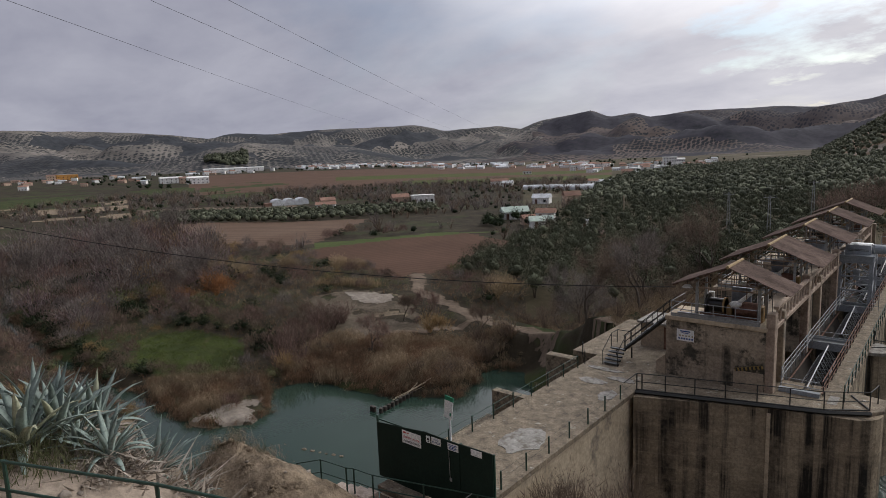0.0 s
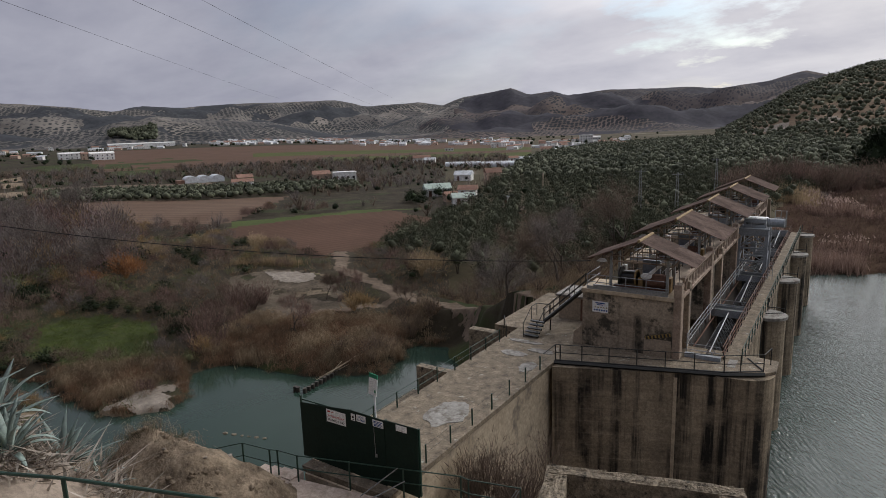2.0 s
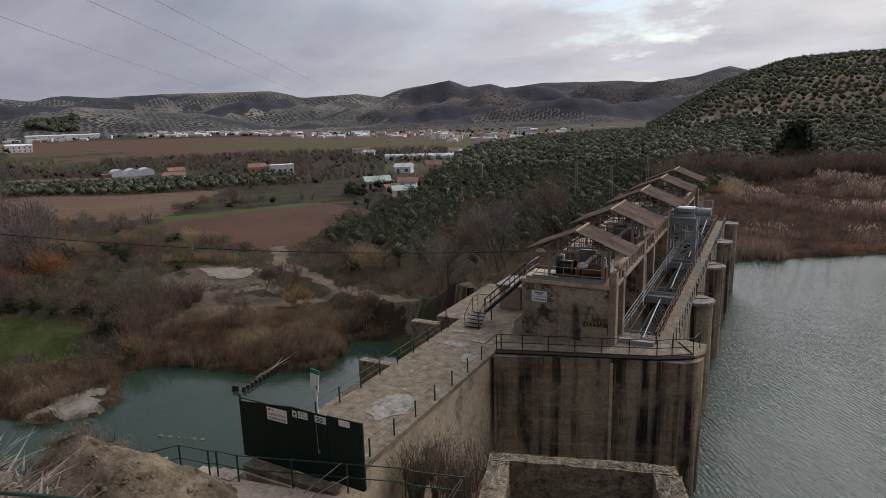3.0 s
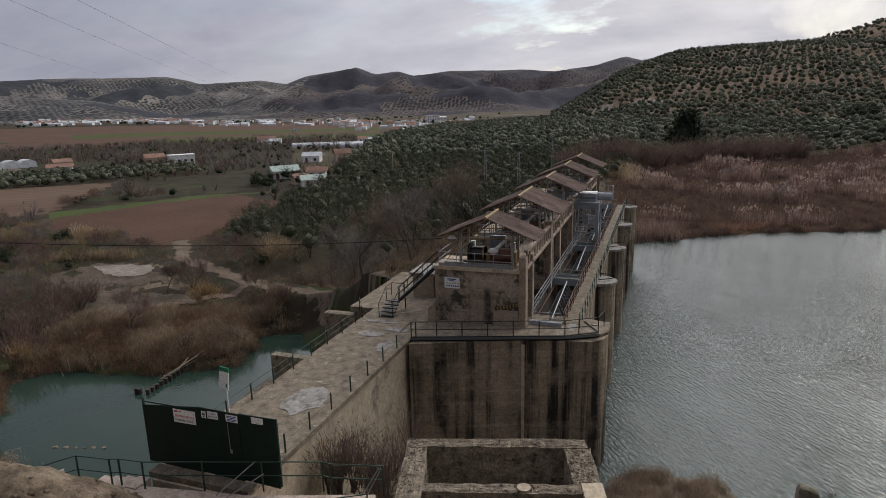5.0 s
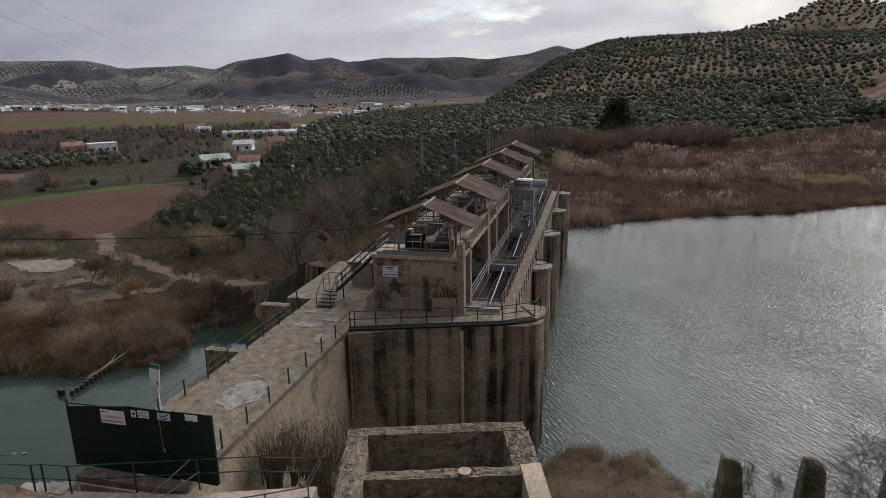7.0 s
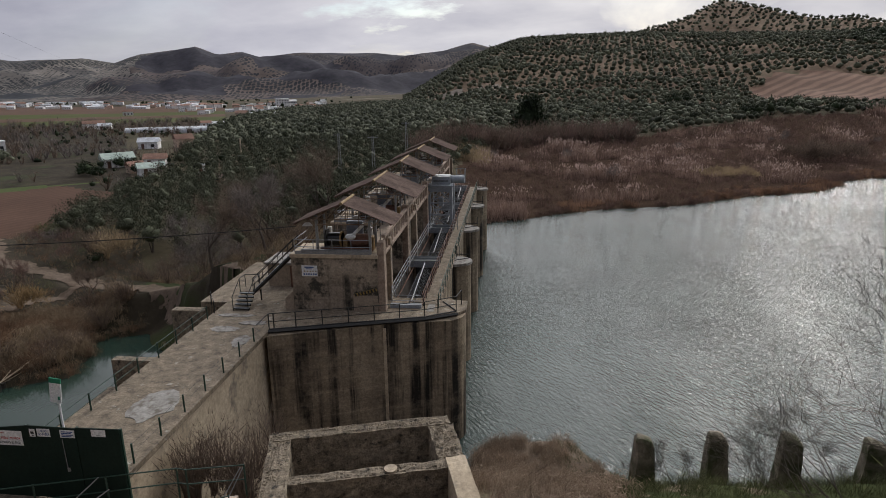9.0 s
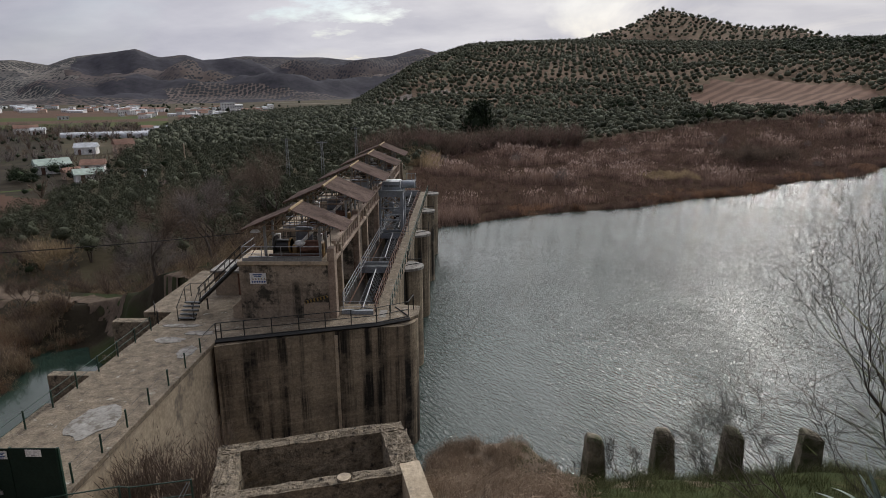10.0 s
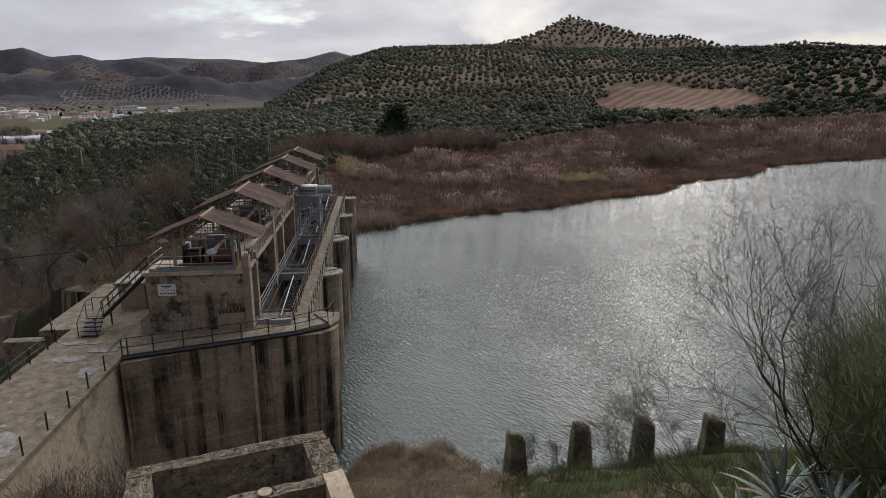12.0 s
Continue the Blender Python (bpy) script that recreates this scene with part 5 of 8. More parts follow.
for k, (y0, y1) in enumerate(((42.1, 49.2), (50.0, 61.8), (62.4, 72.0))):
    for h in (0.35, 0.7, 1.05):
        part("rail", chain(0.032, [(-8.2, y0, h), (-8.2, y0 + 0.7, h + 0.25), (-8.2, y1 - 0.8, h + 0.25), (-8.05, y1, h + 0.5)], 6), M_GALV, gr)
    for i in range(6):
        yy = y0 + (y1 - y0) * i / 5
        part("post", tubes(0.034, ((-8.2, yy, 0.0), (-8.2, yy, 1.3))), M_GALV, gr)

gn = thing("gantry_crane", (-7.2, 67, 0), "pale grey steel gantry crane with a white machine box", "crane")
for xx in (-8.45, -6.05):
    for yy in (65.7, 68.3):
        part("leg", boxes((xx - 0.16, xx + 0.16, yy - 0.16, yy + 0.16, 0.0, 4.4)), M_GREYP, gn)
    part("side_beam", boxes((xx - 0.14, xx + 0.14, 65.5, 68.5, 4.3, 4.75), bevel=0.03), M_GREYP, gn)
    part("sill_beam", boxes((xx - 0.2, xx + 0.2, 65.3, 68.7, 0.02, 0.3), bevel=0.03), M_GREYP, gn)
    part("side_brace", tubes(0.06, ((xx, 65.7, 0.6), (xx, 68.3, 2.4)), ((xx, 65.7, 2.4), (xx, 68.3, 4.2)), n=4), M_GREYP, gn)
for yy in (65.6, 68.4):
    part("cross_beam", boxes((-8.6, -5.9, yy - 0.14, yy + 0.14, 4.3, 4.8), bevel=0.03), M_GREYP, gn)
part("front_brace", tubes(0.05, ((-8.45, 65.6, 3.0), (-7.3, 65.6, 4.3)), ((-6.05, 65.6, 3.0), (-7.2, 65.6, 4.3)), n=4), M_GREYP, gn)
part("top_plate", boxes((-8.7, -5.8, 65.3, 68.7, 4.8, 4.9)), M_GREYP, gn)
part("machine_box", boxes((-8.1, -6.2, 65.9, 67.9, 4.9, 5.75), bevel=0.06), M_WHITE, gn, "white machine box with a dark louvre")
part("louvre", boxes((-7.95, -6.35, 65.86, 65.9, 5.25, 5.4)), M_BLACK, gn)
part("side_tank", tubes(0.42, ((-6.15, 66.9, 5.35), (-4.7, 66.9, 5.35)), n=16), M_GREYP, gn, "pale blue cylindrical tank")
for yy in (65.62, 68.38):
    for k in range(3):
        z0 = 0.4 + 1.28 * k
        part("lattice_bar", tubes(0.045, ((-8.35, yy, z0), (-6.15, yy, z0 + 1.28)), ((-6.15, yy, z0), (-8.35, yy, z0 + 1.28)), n=5), M_GREYP, gn)
        part("lattice_beam", boxes((-8.4, -6.1, yy - 0.06, yy + 0.06, z0 + 1.2, z0 + 1.34)), M_GREYP, gn)
for k in range(9):
    part("ladder_rung", tubes(0.02, ((-5.75, 65.6, 0.4 + 0.5 * k), (-5.35, 65.6, 0.4 + 0.5 * k)), n=4), M_GALV, gn)
for xx in (-5.75, -5.35):
    part("ladder_rail", tubes(0.028, ((xx, 65.6, 0.03), (xx, 65.6, 5.6)), n=5), M_GALV, gn)
for k in range(2):
    part("box_seam", boxes((-8.12, -6.18, 65.88 + 1.0 * k, 65.93 + 1.0 * k, 4.92, 5.78)), M_GREYP, gn)
for xx, yy in ((-8.6, 65.4), (-7.4, 65.4), (-5.9, 65.4), (-8.6, 68.6), (-7.2, 68.6)):
    part("deck_post", tubes(0.03, ((xx, yy, 4.9), (xx, yy, 5.9)), n=5), M_GALV, gn)
for h in (5.4, 5.9):
    part("deck_rail", chain(0.026, [(-5.9, 65.4, h), (-8.6, 65.4, h), (-8.6, 68.6, h), (-7.2, 68.6, h)], 5), M_GALV, gn)
part("hook_block", boxes((-7.5, -7.0, 66.6, 67.2, 2.4, 3.4), bevel=0.05), M_GREYP, gn)
part("hoist_rope", tubes(0.03, ((-7.25, 66.9, 3.4), (-7.25, 66.9, 4.8))), M_BLACK, gn)
for xx, yy in ((-5.7, 68.6), (-4.7, 68.6), (-5.2, 68.6), (-4.7, 67.6)):
    part("cage_bar", tubes(0.03, ((xx, yy, 4.8), (xx, yy, 6.3))), M_GALV, gn)
part("cage_rail", chain(0.03, [(-5.7, 68.6, 6.3), (-4.7, 68.6, 6.3), (-4.7, 67.6, 6.3)]), M_GALV, gn)
part("cage_rail", chain(0.03, [(-5.7, 68.6, 5.6), (-4.7, 68.6, 5.6), (-4.7, 67.6, 5.6)]), M_GALV, gn)

# ---- railings on the walkway and the deck ----
pr = thing("deck_railing", (-10, 38, 0), "dark iron railing along the deck edge", "railing")
edge = [(-15.3, 36.55), (-5.45, 39.5), (-3.4, 40.75)]
for h in (0.03, 0.55, 1.1):
    part("rail", chain(0.03 if h > 0.1 else 0.05, [(x, y, h) for x, y in edge], 5), M_BLACK, pr)
posts = [(-15.3 + 9.85 * i / 6, 36.55 + 2.95 * i / 6) for i in range(7)] + [(-15.0, 36.64), (-4.6, 40.02), (-3.4, 40.75), (-3.15, 42.2)]
for x, y in posts:
    part("post", boxes((x - 0.03, x + 0.03, y - 0.03, y + 0.03, -0.25, 1.12)), M_BLACK, pr)
part("rail", chain(0.03, [(-3.4, 40.75, 1.1), (-3.15, 42.2, 1.1)]), M_BLACK, pr)
part("rail", chain(0.05, [(-3.4, 40.75, 0.05), (-4.5, 42.6, 0.05)]), M_BLACK, pr)
part("rail", chain(0.03, [(-15.3, 36.55, 1.1), (-15.45, 35.0, 0.95)]), M_BLACK, pr)
wr = thing("walkway_railing", (-15.5, 28, 0), "row of short green iron posts with thin wires", "railing", "walkway railings")
for i in range(7):
    yy = 21.7 + 2.14 * i
    lean = 0.02 * noise.noise((i, 3.3, 0))
    part("post", tubes(0.045, ((-15.5, yy, -0.02), (-15.5 + lean, yy + lean, 0.93))), M_GREEN, wr)
for h in (0.5, 0.88):
    part("wire", chain(0.008, [(-15.5, 21.7 + 2.14 * i, h - 0.02 * (i % 2)) for i in range(7)] + [(-15.3, 36.6, h)], 4), M_BLACK, wr)
wr = thing("walkway_railing", (-20.2, 30, 0), "green iron railing of posts and two thin rails", "railing", "walkway railings")
for i in range(10):
    yy = 19.6 + 2.05 * i
    part("post", tubes(0.045, ((-20.25, yy, -0.02), (-20.25, yy, 0.95))), M_GREEN, wr)
for h in (0.48, 0.9):
    part("rail", chain(0.018, [(-20.25, 19.6, h), (-20.25, 38.1, h)], 5), M_GREEN, wr)
wr = thing("walkway_railing", (-22, 43, 0), "green iron railing bending off to the dirt road", "railing", "walkway railings")
for x, y in ((-20.3, 39.2), (-21.5, 41.2), (-23.2, 43.4), (-25.0, 45.6), (-26.6, 47.9)):
    zz = max(-0.004, spot(x, y)) if x > -22 else spot(x, y)
    part("post", tubes(0.04, ((x, y, zz - 0.1), (x, y, zz + 0.95))), M_BLACK, wr)
part("rail", chain(0.018, [(x, y, (spot(x, y) if x < -22 else 0) + 0.9) for x, y in ((-20.3, 39.2), (-21.5, 41.2), (-23.2, 43.4), (-25.0, 45.6), (-26.6, 47.9))], 5), M_BLACK, wr)

# ---- stairs to the first tower ----
st = thing("steel_stair", (-17.5, 41, 0), "dark iron stair with worn steel treads up to the tower", "stair")
for i in range(5):
    yy, zz = 39.8 + 0.29 * i, 0.19 * (i + 1)
    part("tread", boxes((-19.2, -18.1, yy, yy + 0.3, zz - 0.05, zz)), M_STEEL, st)
    part("riser", boxes((-19.2, -18.1, yy + 0.26, yy + 0.29, zz - 0.19, zz - 0.05)), M_BLACK, st)
part("landing", boxes((-19.25, -18.0, 41.2, 42.3, 0.88, 0.98)), M_TOP, st)
for xx in (-19.2, -18.05):
    part("landing_leg", boxes((xx - 0.04, xx + 0.04, 42.1, 42.2, -0.02, 0.9)), M_BLACK, st)
n = 16
for i in range(n):
    f = i / (n - 1)
    xx, zz = -18.1 + 3.15 * f, 1.1 + 2.95 * f
    part("tread", boxes((xx - 0.13, xx + 0.13, 41.25, 42.25, zz - 0.045, zz)), M_STEEL, st)
for yy in (41.2, 42.28):
    bm = bmesh.new()
    tube(bm, (-18.3, yy, 0.8), (-14.9, yy, 3.98), 0.11, 4)
    part("stringer", bm, M_BLACK, st)
    for h in (0.45, 0.95):
        part("handrail", chain(0.03, [(-18.25, yy, 0.95 + h), (-14.9, yy, 4.05 + h)]), M_BLACK, st)
    for i in range(5):
        f = i / 4
        part("baluster", tubes(0.025, ((-18.2 + 3.2 * f, yy, 0.95 + 3.0 * f), (-18.2 + 3.2 * f, yy, 1.95 + 3.0 * f))), M_BLACK, st)
for xx in (-19.2, -18.1):
    part("handrail", chain(0.03, [(xx, 39.75, 1.0), (xx, 41.25, 1.95), (xx, 42.25, 1.95)]), M_BLACK, st)
    for yy, zz in ((39.8, 0.0), (41.2, 0.95), (42.2, 0.95)):
        part("baluster", tubes(0.03, ((xx, yy, zz), (xx, yy, zz + 1.0))), M_BLACK, st)
part("handrail", chain(0.03, [(-19.2, 42.25, 1.95), (-18.1, 42.25, 1.95)]), M_BLACK, st)
hut = thing("concrete_hut", (-17.5, 46, -0.02), "small concrete hut with a flat pale roof slab", "hut")
part("wall", boxes((-18.7, -16.0, 45.4, 48.2, -0.35, 1.85)), M_CONC, hut)
part("roof", boxes((-18.95, -15.8, 45.15, 48.4, 1.85, 2.02), bevel=0.03), M_PALE, hut)
part("dark_door", boxes((-16.9, -16.1, 45.36, 45.4, -0.02, 1.7)), M_RUST, hut)

# ---- gate across the walkway ----
gate = thing("metal_gate", (-17.5, 19.3, 0), "dark green sheet metal security gate with notices", "gate")


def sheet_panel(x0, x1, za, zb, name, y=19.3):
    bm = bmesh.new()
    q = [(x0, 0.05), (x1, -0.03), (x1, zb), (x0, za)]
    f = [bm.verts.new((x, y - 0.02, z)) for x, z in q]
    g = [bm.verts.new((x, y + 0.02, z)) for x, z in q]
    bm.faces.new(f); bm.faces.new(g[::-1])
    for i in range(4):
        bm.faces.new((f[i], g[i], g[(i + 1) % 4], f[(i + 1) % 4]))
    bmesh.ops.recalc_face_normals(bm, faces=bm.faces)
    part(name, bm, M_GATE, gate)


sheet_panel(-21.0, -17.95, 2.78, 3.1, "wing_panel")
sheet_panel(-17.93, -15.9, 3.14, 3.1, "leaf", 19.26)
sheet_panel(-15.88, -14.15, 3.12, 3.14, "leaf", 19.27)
for xx in (-21.0, -17.94, -15.89, -14.15):
    part("frame_post", boxes((xx - 0.04, xx + 0.04, 19.32, 19.4, 0, 3.1)), M_GREEN, gate)
for zz in (0.25, 1.6, 2.9):
    part("frame_rail", boxes((-20.9, -14.2, 19.33, 19.38, zz, zz + 0.06)), M_GREEN, gate)
part("latch", boxes((-16.45, -16.35, 19.2, 19.24, 1.25, 1.4)), M_GALV, gate)
part("latch_cable", chain(0.012, [(-16.45, 19.21, 2.65), (-16.42, 19.2, 1.35)], 4), M_GALV, gate)


def words(text, x0, x1, z0, z1, y, mat, parent):
    """Letters from the built-in font, as a thin mesh facing the near bank."""
    cu = bpy.data.curves.new("lettering", "FONT")
    cu.body, cu.extrude = text, 0.002
    tmp = bpy.data.objects.new("lettering", cu)
    scene.collection.objects.link(tmp)
    bpy.context.view_layer.update()
    me = bpy.data.meshes.new_from_object(tmp)
    bpy.data.objects.remove(tmp)
    co = np.array([v.co for v in me.vertices])
    lo, hi = co.min(0), co.max(0)
    bm = bmesh.new()
    bm.from_mesh(me)
    bpy.data.meshes.remove(me)
    for v in bm.verts:
        v.co = Vector((x0 + (v.co.x - lo[0]) / (hi[0] - lo[0]) * (x1 - x0), y - v.co.z, z0 + (v.co.y - lo[1]) / (hi[1] - lo[1]) * (z1 - z0)))
    part("lettering", bm, mat, parent)


def notice(x0, x1, z0, z1, label, y=19.235):
    s = thing("notice_sign", ((x0 + x1) / 2, y, z0), label, "sign", "notices on the gate")
    part("plate", boxes((x0, x1, y - 0.008, y, z0, z1)), M_WHITE, s)
    return s


s = notice(-19.3, -18.13, 2.24, 2.86, "white private property notice on the green gate", 19.272)
words("PROPIEDAD PRIVADA", -19.2, -18.22, 2.5, 2.6, 19.26, M_SIGN_R, s)
words("PROHIBIDO EL PASO", -19.2, -18.22, 2.31, 2.41, 19.26, M_BLACK, s)
part("mark", boxes((-19.22, -19.05, 19.258, 19.263, 2.72, 2.8), (-19.0, -18.85, 19.258, 19.263, 2.74, 2.77)), M_SIGN_R, s)
s = notice(-17.76, -17.53, 2.68, 3.0, "small white camera pictogram plate on the gate")
part("mark", boxes((-17.71, -17.58, 19.222, 19.226, 2.8, 2.9), (-17.68, -17.6, 19.222, 19.226, 2.72, 2.76)), M_BLACK, s)
s = notice(-17.45, -16.92, 2.7, 3.03, "white stop notice on the green gate")
words("ALTO", -17.32, -17.05, 2.89, 2.99, 19.223, M_SIGN_B, s)
words("NO PASAR", -17.41, -16.96, 2.75, 2.85, 19.223, M_SIGN_B, s)
s = notice(-16.52, -15.93, 2.7, 3.02, "white notice with small blue print")
for i in range(4):
    part("print_line", boxes((-16.46, -16.0 - 0.06 * (i % 2), 19.222, 19.226, 2.93 - 0.065 * i, 2.965 - 0.065 * i)), M_SIGN_B, s)
s = notice(-15.25, -14.68, 2.81, 3.09, "blank weathered white plate on the gate")
part("print_line", boxes((-15.05, -14.9, 19.222, 19.226, 2.85, 2.87)), M_GALV, s)
sp = thing("sign_post", (-17.42, 20.5, 0), "tall pale sign post with a green-topped board", "sign")
part("pole", tubes(0.045, ((-17.42, 20.5, 0), (-17.40, 20.5, 4.2)), n=8), M_WHITE, sp)
tilt = Matrix.Translation((-17.4, 20.43, 3.95)) @ Matrix.Rotation(0.12, 4, "Y")
part("board", boxes((-0.24, 0.24, -0.02, 0.02, -0.5, 0.36), m=tilt), M_WHITE, sp)
part("header_band", boxes((-0.24, 0.24, -0.024, 0.024, 0.36, 0.56), m=tilt), M_SIGN_G, sp)
part("print_line", boxes((0.1, 0.18, -0.03, -0.021, -0.35, -0.2), m=tilt), M_SIGN_G, sp)

# ---- weir blocks below the walkway, and old timber in the pool ----
wb = thing("weir_wall", (-24, 32, -12), "dark-stained concrete weir wall stub in the pool", "wall", "weir walls")
part("low_wall", boxes((-25.6, -22.6, 28.0, 34.4, -13, -3.4)), M_RUBBLE, wb)
part("high_wall", boxes((-25.3, -20.4, 34.6, 35.2, -13, -1.6)), M_RUBBLE, wb)
wb = thing("weir_wall", (-24, 41, -12), "pale concrete wing wall beside the walkway", "wall", "weir walls")
part("wing", boxes((-25.2, -20.4, 41.9, 42.7, -13, -0.9), bevel=0.05), M_RUBBLE, wb)
random.seed(5)
for i in range(12):
    f = i / 9
    x, y = (-46.4 + 0.4 * (i - 10), 42.0) if i > 9 else (-45.2 - 0.35 * f, 42.2 + 5.6 * f)
    pl = thing("timber_pile", (x, y, -11.6), "rotten dark timber pile standing in the pool", "pile", "timber piles")
    part("timber", roughen(tubes(0.21, ((x, y, -12.6), (x + 0.05 * random.random(), y, -10.45 - 0.1 * random.random())), n=9), 0.03, 3), M_LEAF, pl)
dw = thing("driftwood", (-45.6, 49, -10.8), "bleached grey driftwood branches on the pool edge", "driftwood")
for i in range(7):
    x, y = -45.5 + 0.5 * random.random(), 46.2 + 0.6 * i
    part("branch", chain(0.035, [(x - 0.8, y - 1.5, -10.7), (x, y, -10.3 + 0.2 * random.random()), (x + 0.9 * random.random(), y + 1.8, -10.0 + 0.5 * random.random())], 5), M_WALL, dw)
for i in range(6):
    x, y = -41.4 - 0.75 * i + 0.2 * random.random(), 33.4 - 0.22 * i
    rk = thing("river_stone", (x, y, -11), "brown wet stone just above the pool", "stone", "stones in the pool")
    bm = bmesh.new()
    bmesh.ops.create_icosphere(bm, subdivisions=2, radius=0.13 + 0.09 * random.random(), matrix=Matrix.Translation((x, y, -11)) @ Matrix.Diagonal((1.4, 1, 0.6, 1)))
    part("stone", roughen(bm, 0.08, 3), M_RUBBLE, rk)

# ---- growing things ----
F_OLIVE = leafy("olive_foliage", (0.023, 0.026, 0.015), (0.131, 0.141, 0.091))
# paler copy of the olive foliage: distance haze is put into its colour
F_OLIVE_FAR = leafy("far_olive_foliage", (0.028, 0.033, 0.020), (0.141, 0.150, 0.100))
F_DARK = leafy("dark_evergreen_foliage", (0.014, 0.020, 0.011), (0.036, 0.050, 0.024))
F_GREYTWIG = leafy("grey_winter_twigs", (0.119, 0.099, 0.089), (0.238, 0.205, 0.189), 0.9, 0.2)
F_BROWNTWIG = leafy("brown_winter_twigs", (0.098, 0.073, 0.056), (0.223, 0.170, 0.132), 0.9, 0.2)
F_REDTWIG = leafy("russet_winter_twigs", (0.108, 0.072, 0.061), (0.234, 0.161, 0.135), 0.9, 0.25)
F_PURPLETWIG = leafy("purplish_winter_twigs", (0.116, 0.084, 0.084), (0.240, 0.180, 0.178), 0.9, 0.2)
F_TAWNY = leafy("tawny_winter_leaves", (0.19, 0.125, 0.062), (0.36, 0.25, 0.13), 0.9, 0.3)
F_MEADOW = leafy("meadow_grass_blades", (0.075, 0.100, 0.028), (0.165, 0.200, 0.068), 0.8, 0.35)
F_RUST = leafy("rust_orange_leaves", (0.19, 0.085, 0.040), (0.36, 0.18, 0.08), 0.9, 0.3)
F_STRAW = leafy("straw_reed_plumes", (0.229, 0.172, 0.101), (0.422, 0.326, 0.211), 0.9, 0.4)
F_REED = leafy("dry_reed_stalks", (0.128, 0.081, 0.063), (0.319, 0.228, 0.188), 0.9, 0.45)
F_REEDTIP = leafy("pale_reed_tips", (0.265, 0.189, 0.160), (0.442, 0.334, 0.288), 0.9, 0.45)
F_SEDGE = leafy("matted_brown_sedge", (0.083, 0.053, 0.041), (0.204, 0.139, 0.115), 0.9, 0.3)
F_TUSSOCK = leafy("orange_brown_sedge", (0.153, 0.085, 0.053), (0.333, 0.209, 0.137), 0.9, 0.35)
F_RUSHBROWN = leafy("brown_bent_rushes", (0.113, 0.068, 0.042), (0.270, 0.178, 0.116), 0.9, 0.3)
F_RUSH = leafy("tan_dry_rushes", (0.162, 0.119, 0.078), (0.361, 0.279, 0.190), 0.9, 0.35)
F_DRYGRASS = leafy("dry_tangled_grass", (0.168, 0.120, 0.086), (0.432, 0.336, 0.248), 0.9, 0.35)
F_GRASS = leafy("green_grass_blades", (0.033, 0.038, 0.014), (0.086, 0.091, 0.040), 0.8, 0.3)
F_BROOM = leafy("grey_green_broom", (0.075, 0.082, 0.038), (0.185, 0.190, 0.100), 0.8, 0.35)
F_TAMARISK = leafy("dark_tamarisk_twigs", (0.036, 0.030, 0.024), (0.084, 0.072, 0.056), 0.9)
F_BARK = mottled("grey_brown_bark", (0.06, 0.048, 0.038), (0.13, 0.105, 0.085), 2, 14)


def ico(sub):
    bm = bmesh.new()
    bmesh.ops.create_icosphere(bm, subdivisions=sub, radius=1)
    v = np.array([q.co[:] for q in bm.verts])
    f = np.array([[q.index for q in p.verts] for p in bm.faces])
    bm.free()
    return v, f


ICO1, ICO2 = ico(1), ico(2)


def unit_dirs(rng, n, low=-1.0):
    d = rng.normal(size=(n, 3))
    d /= np.linalg.norm(d, axis=1, keepdims=True)
    d[:, 2] = np.where(d[:, 2] < low, -d[:, 2], d[:, 2])
    return d


def blades(base, tip, width, rng):
    """A thin triangle from base to tip for each row."""
    way = tip - base
    side = np.cross(way, rng.normal(size=way.shape))
    side /= np.linalg.norm(side, axis=1, keepdims=True) + 1e-9
    w = np.asarray(width)
    w = w[:, None] if w.ndim else w
    v = np.stack([base - side * w / 2, base + side * w / 2, tip], 1).reshape(-1, 3)
    return v, np.arange(len(v)).reshape(-1, 3)


def join(*meshes):
    vs, fs, n = [], [], 0
    for v, f in meshes:
        vs.append(v)
        fs.append(f + n)
        n += len(v)
    return np.concatenate(vs), np.concatenate(fs)


def crown_shape(seed, leaves, size, core=ICO1, flat=0.8, lumps=0.28, lift=1.0, inner=0.80):
    """A leafy crown of radius about 1: a lumpy heart under many loose leaf tufts."""
    rng = np.random.default_rng(seed)
    k = rng.normal(size=(5, 3)) * 1.6

    def lump(d):
        return 1 + lumps * np.mean(np.sin(d @ k.T * 1.7 + np.arange(5)), 1) * 1.6

    v, f = core
    heart = v * (lump(v) * inner)[:, None] * [1, 1, flat] + [0, 0, lift]
    d = unit_dirs(rng, leaves, -0.5)
    p = d * (lump(d) * rng.uniform(0.62, 1.14, leaves))[:, None] * [1, 1, flat] + [0, 0, lift]
    t = unit_dirs(rng, leaves) * 0.6 + d * 0.6 + [0, 0, 0.25]
    b = blades(p - t * size * 0.4, p + t * size * 0.6, size * rng.uniform(0.5, 0.9, leaves), rng)
    return join((heart, f), b)


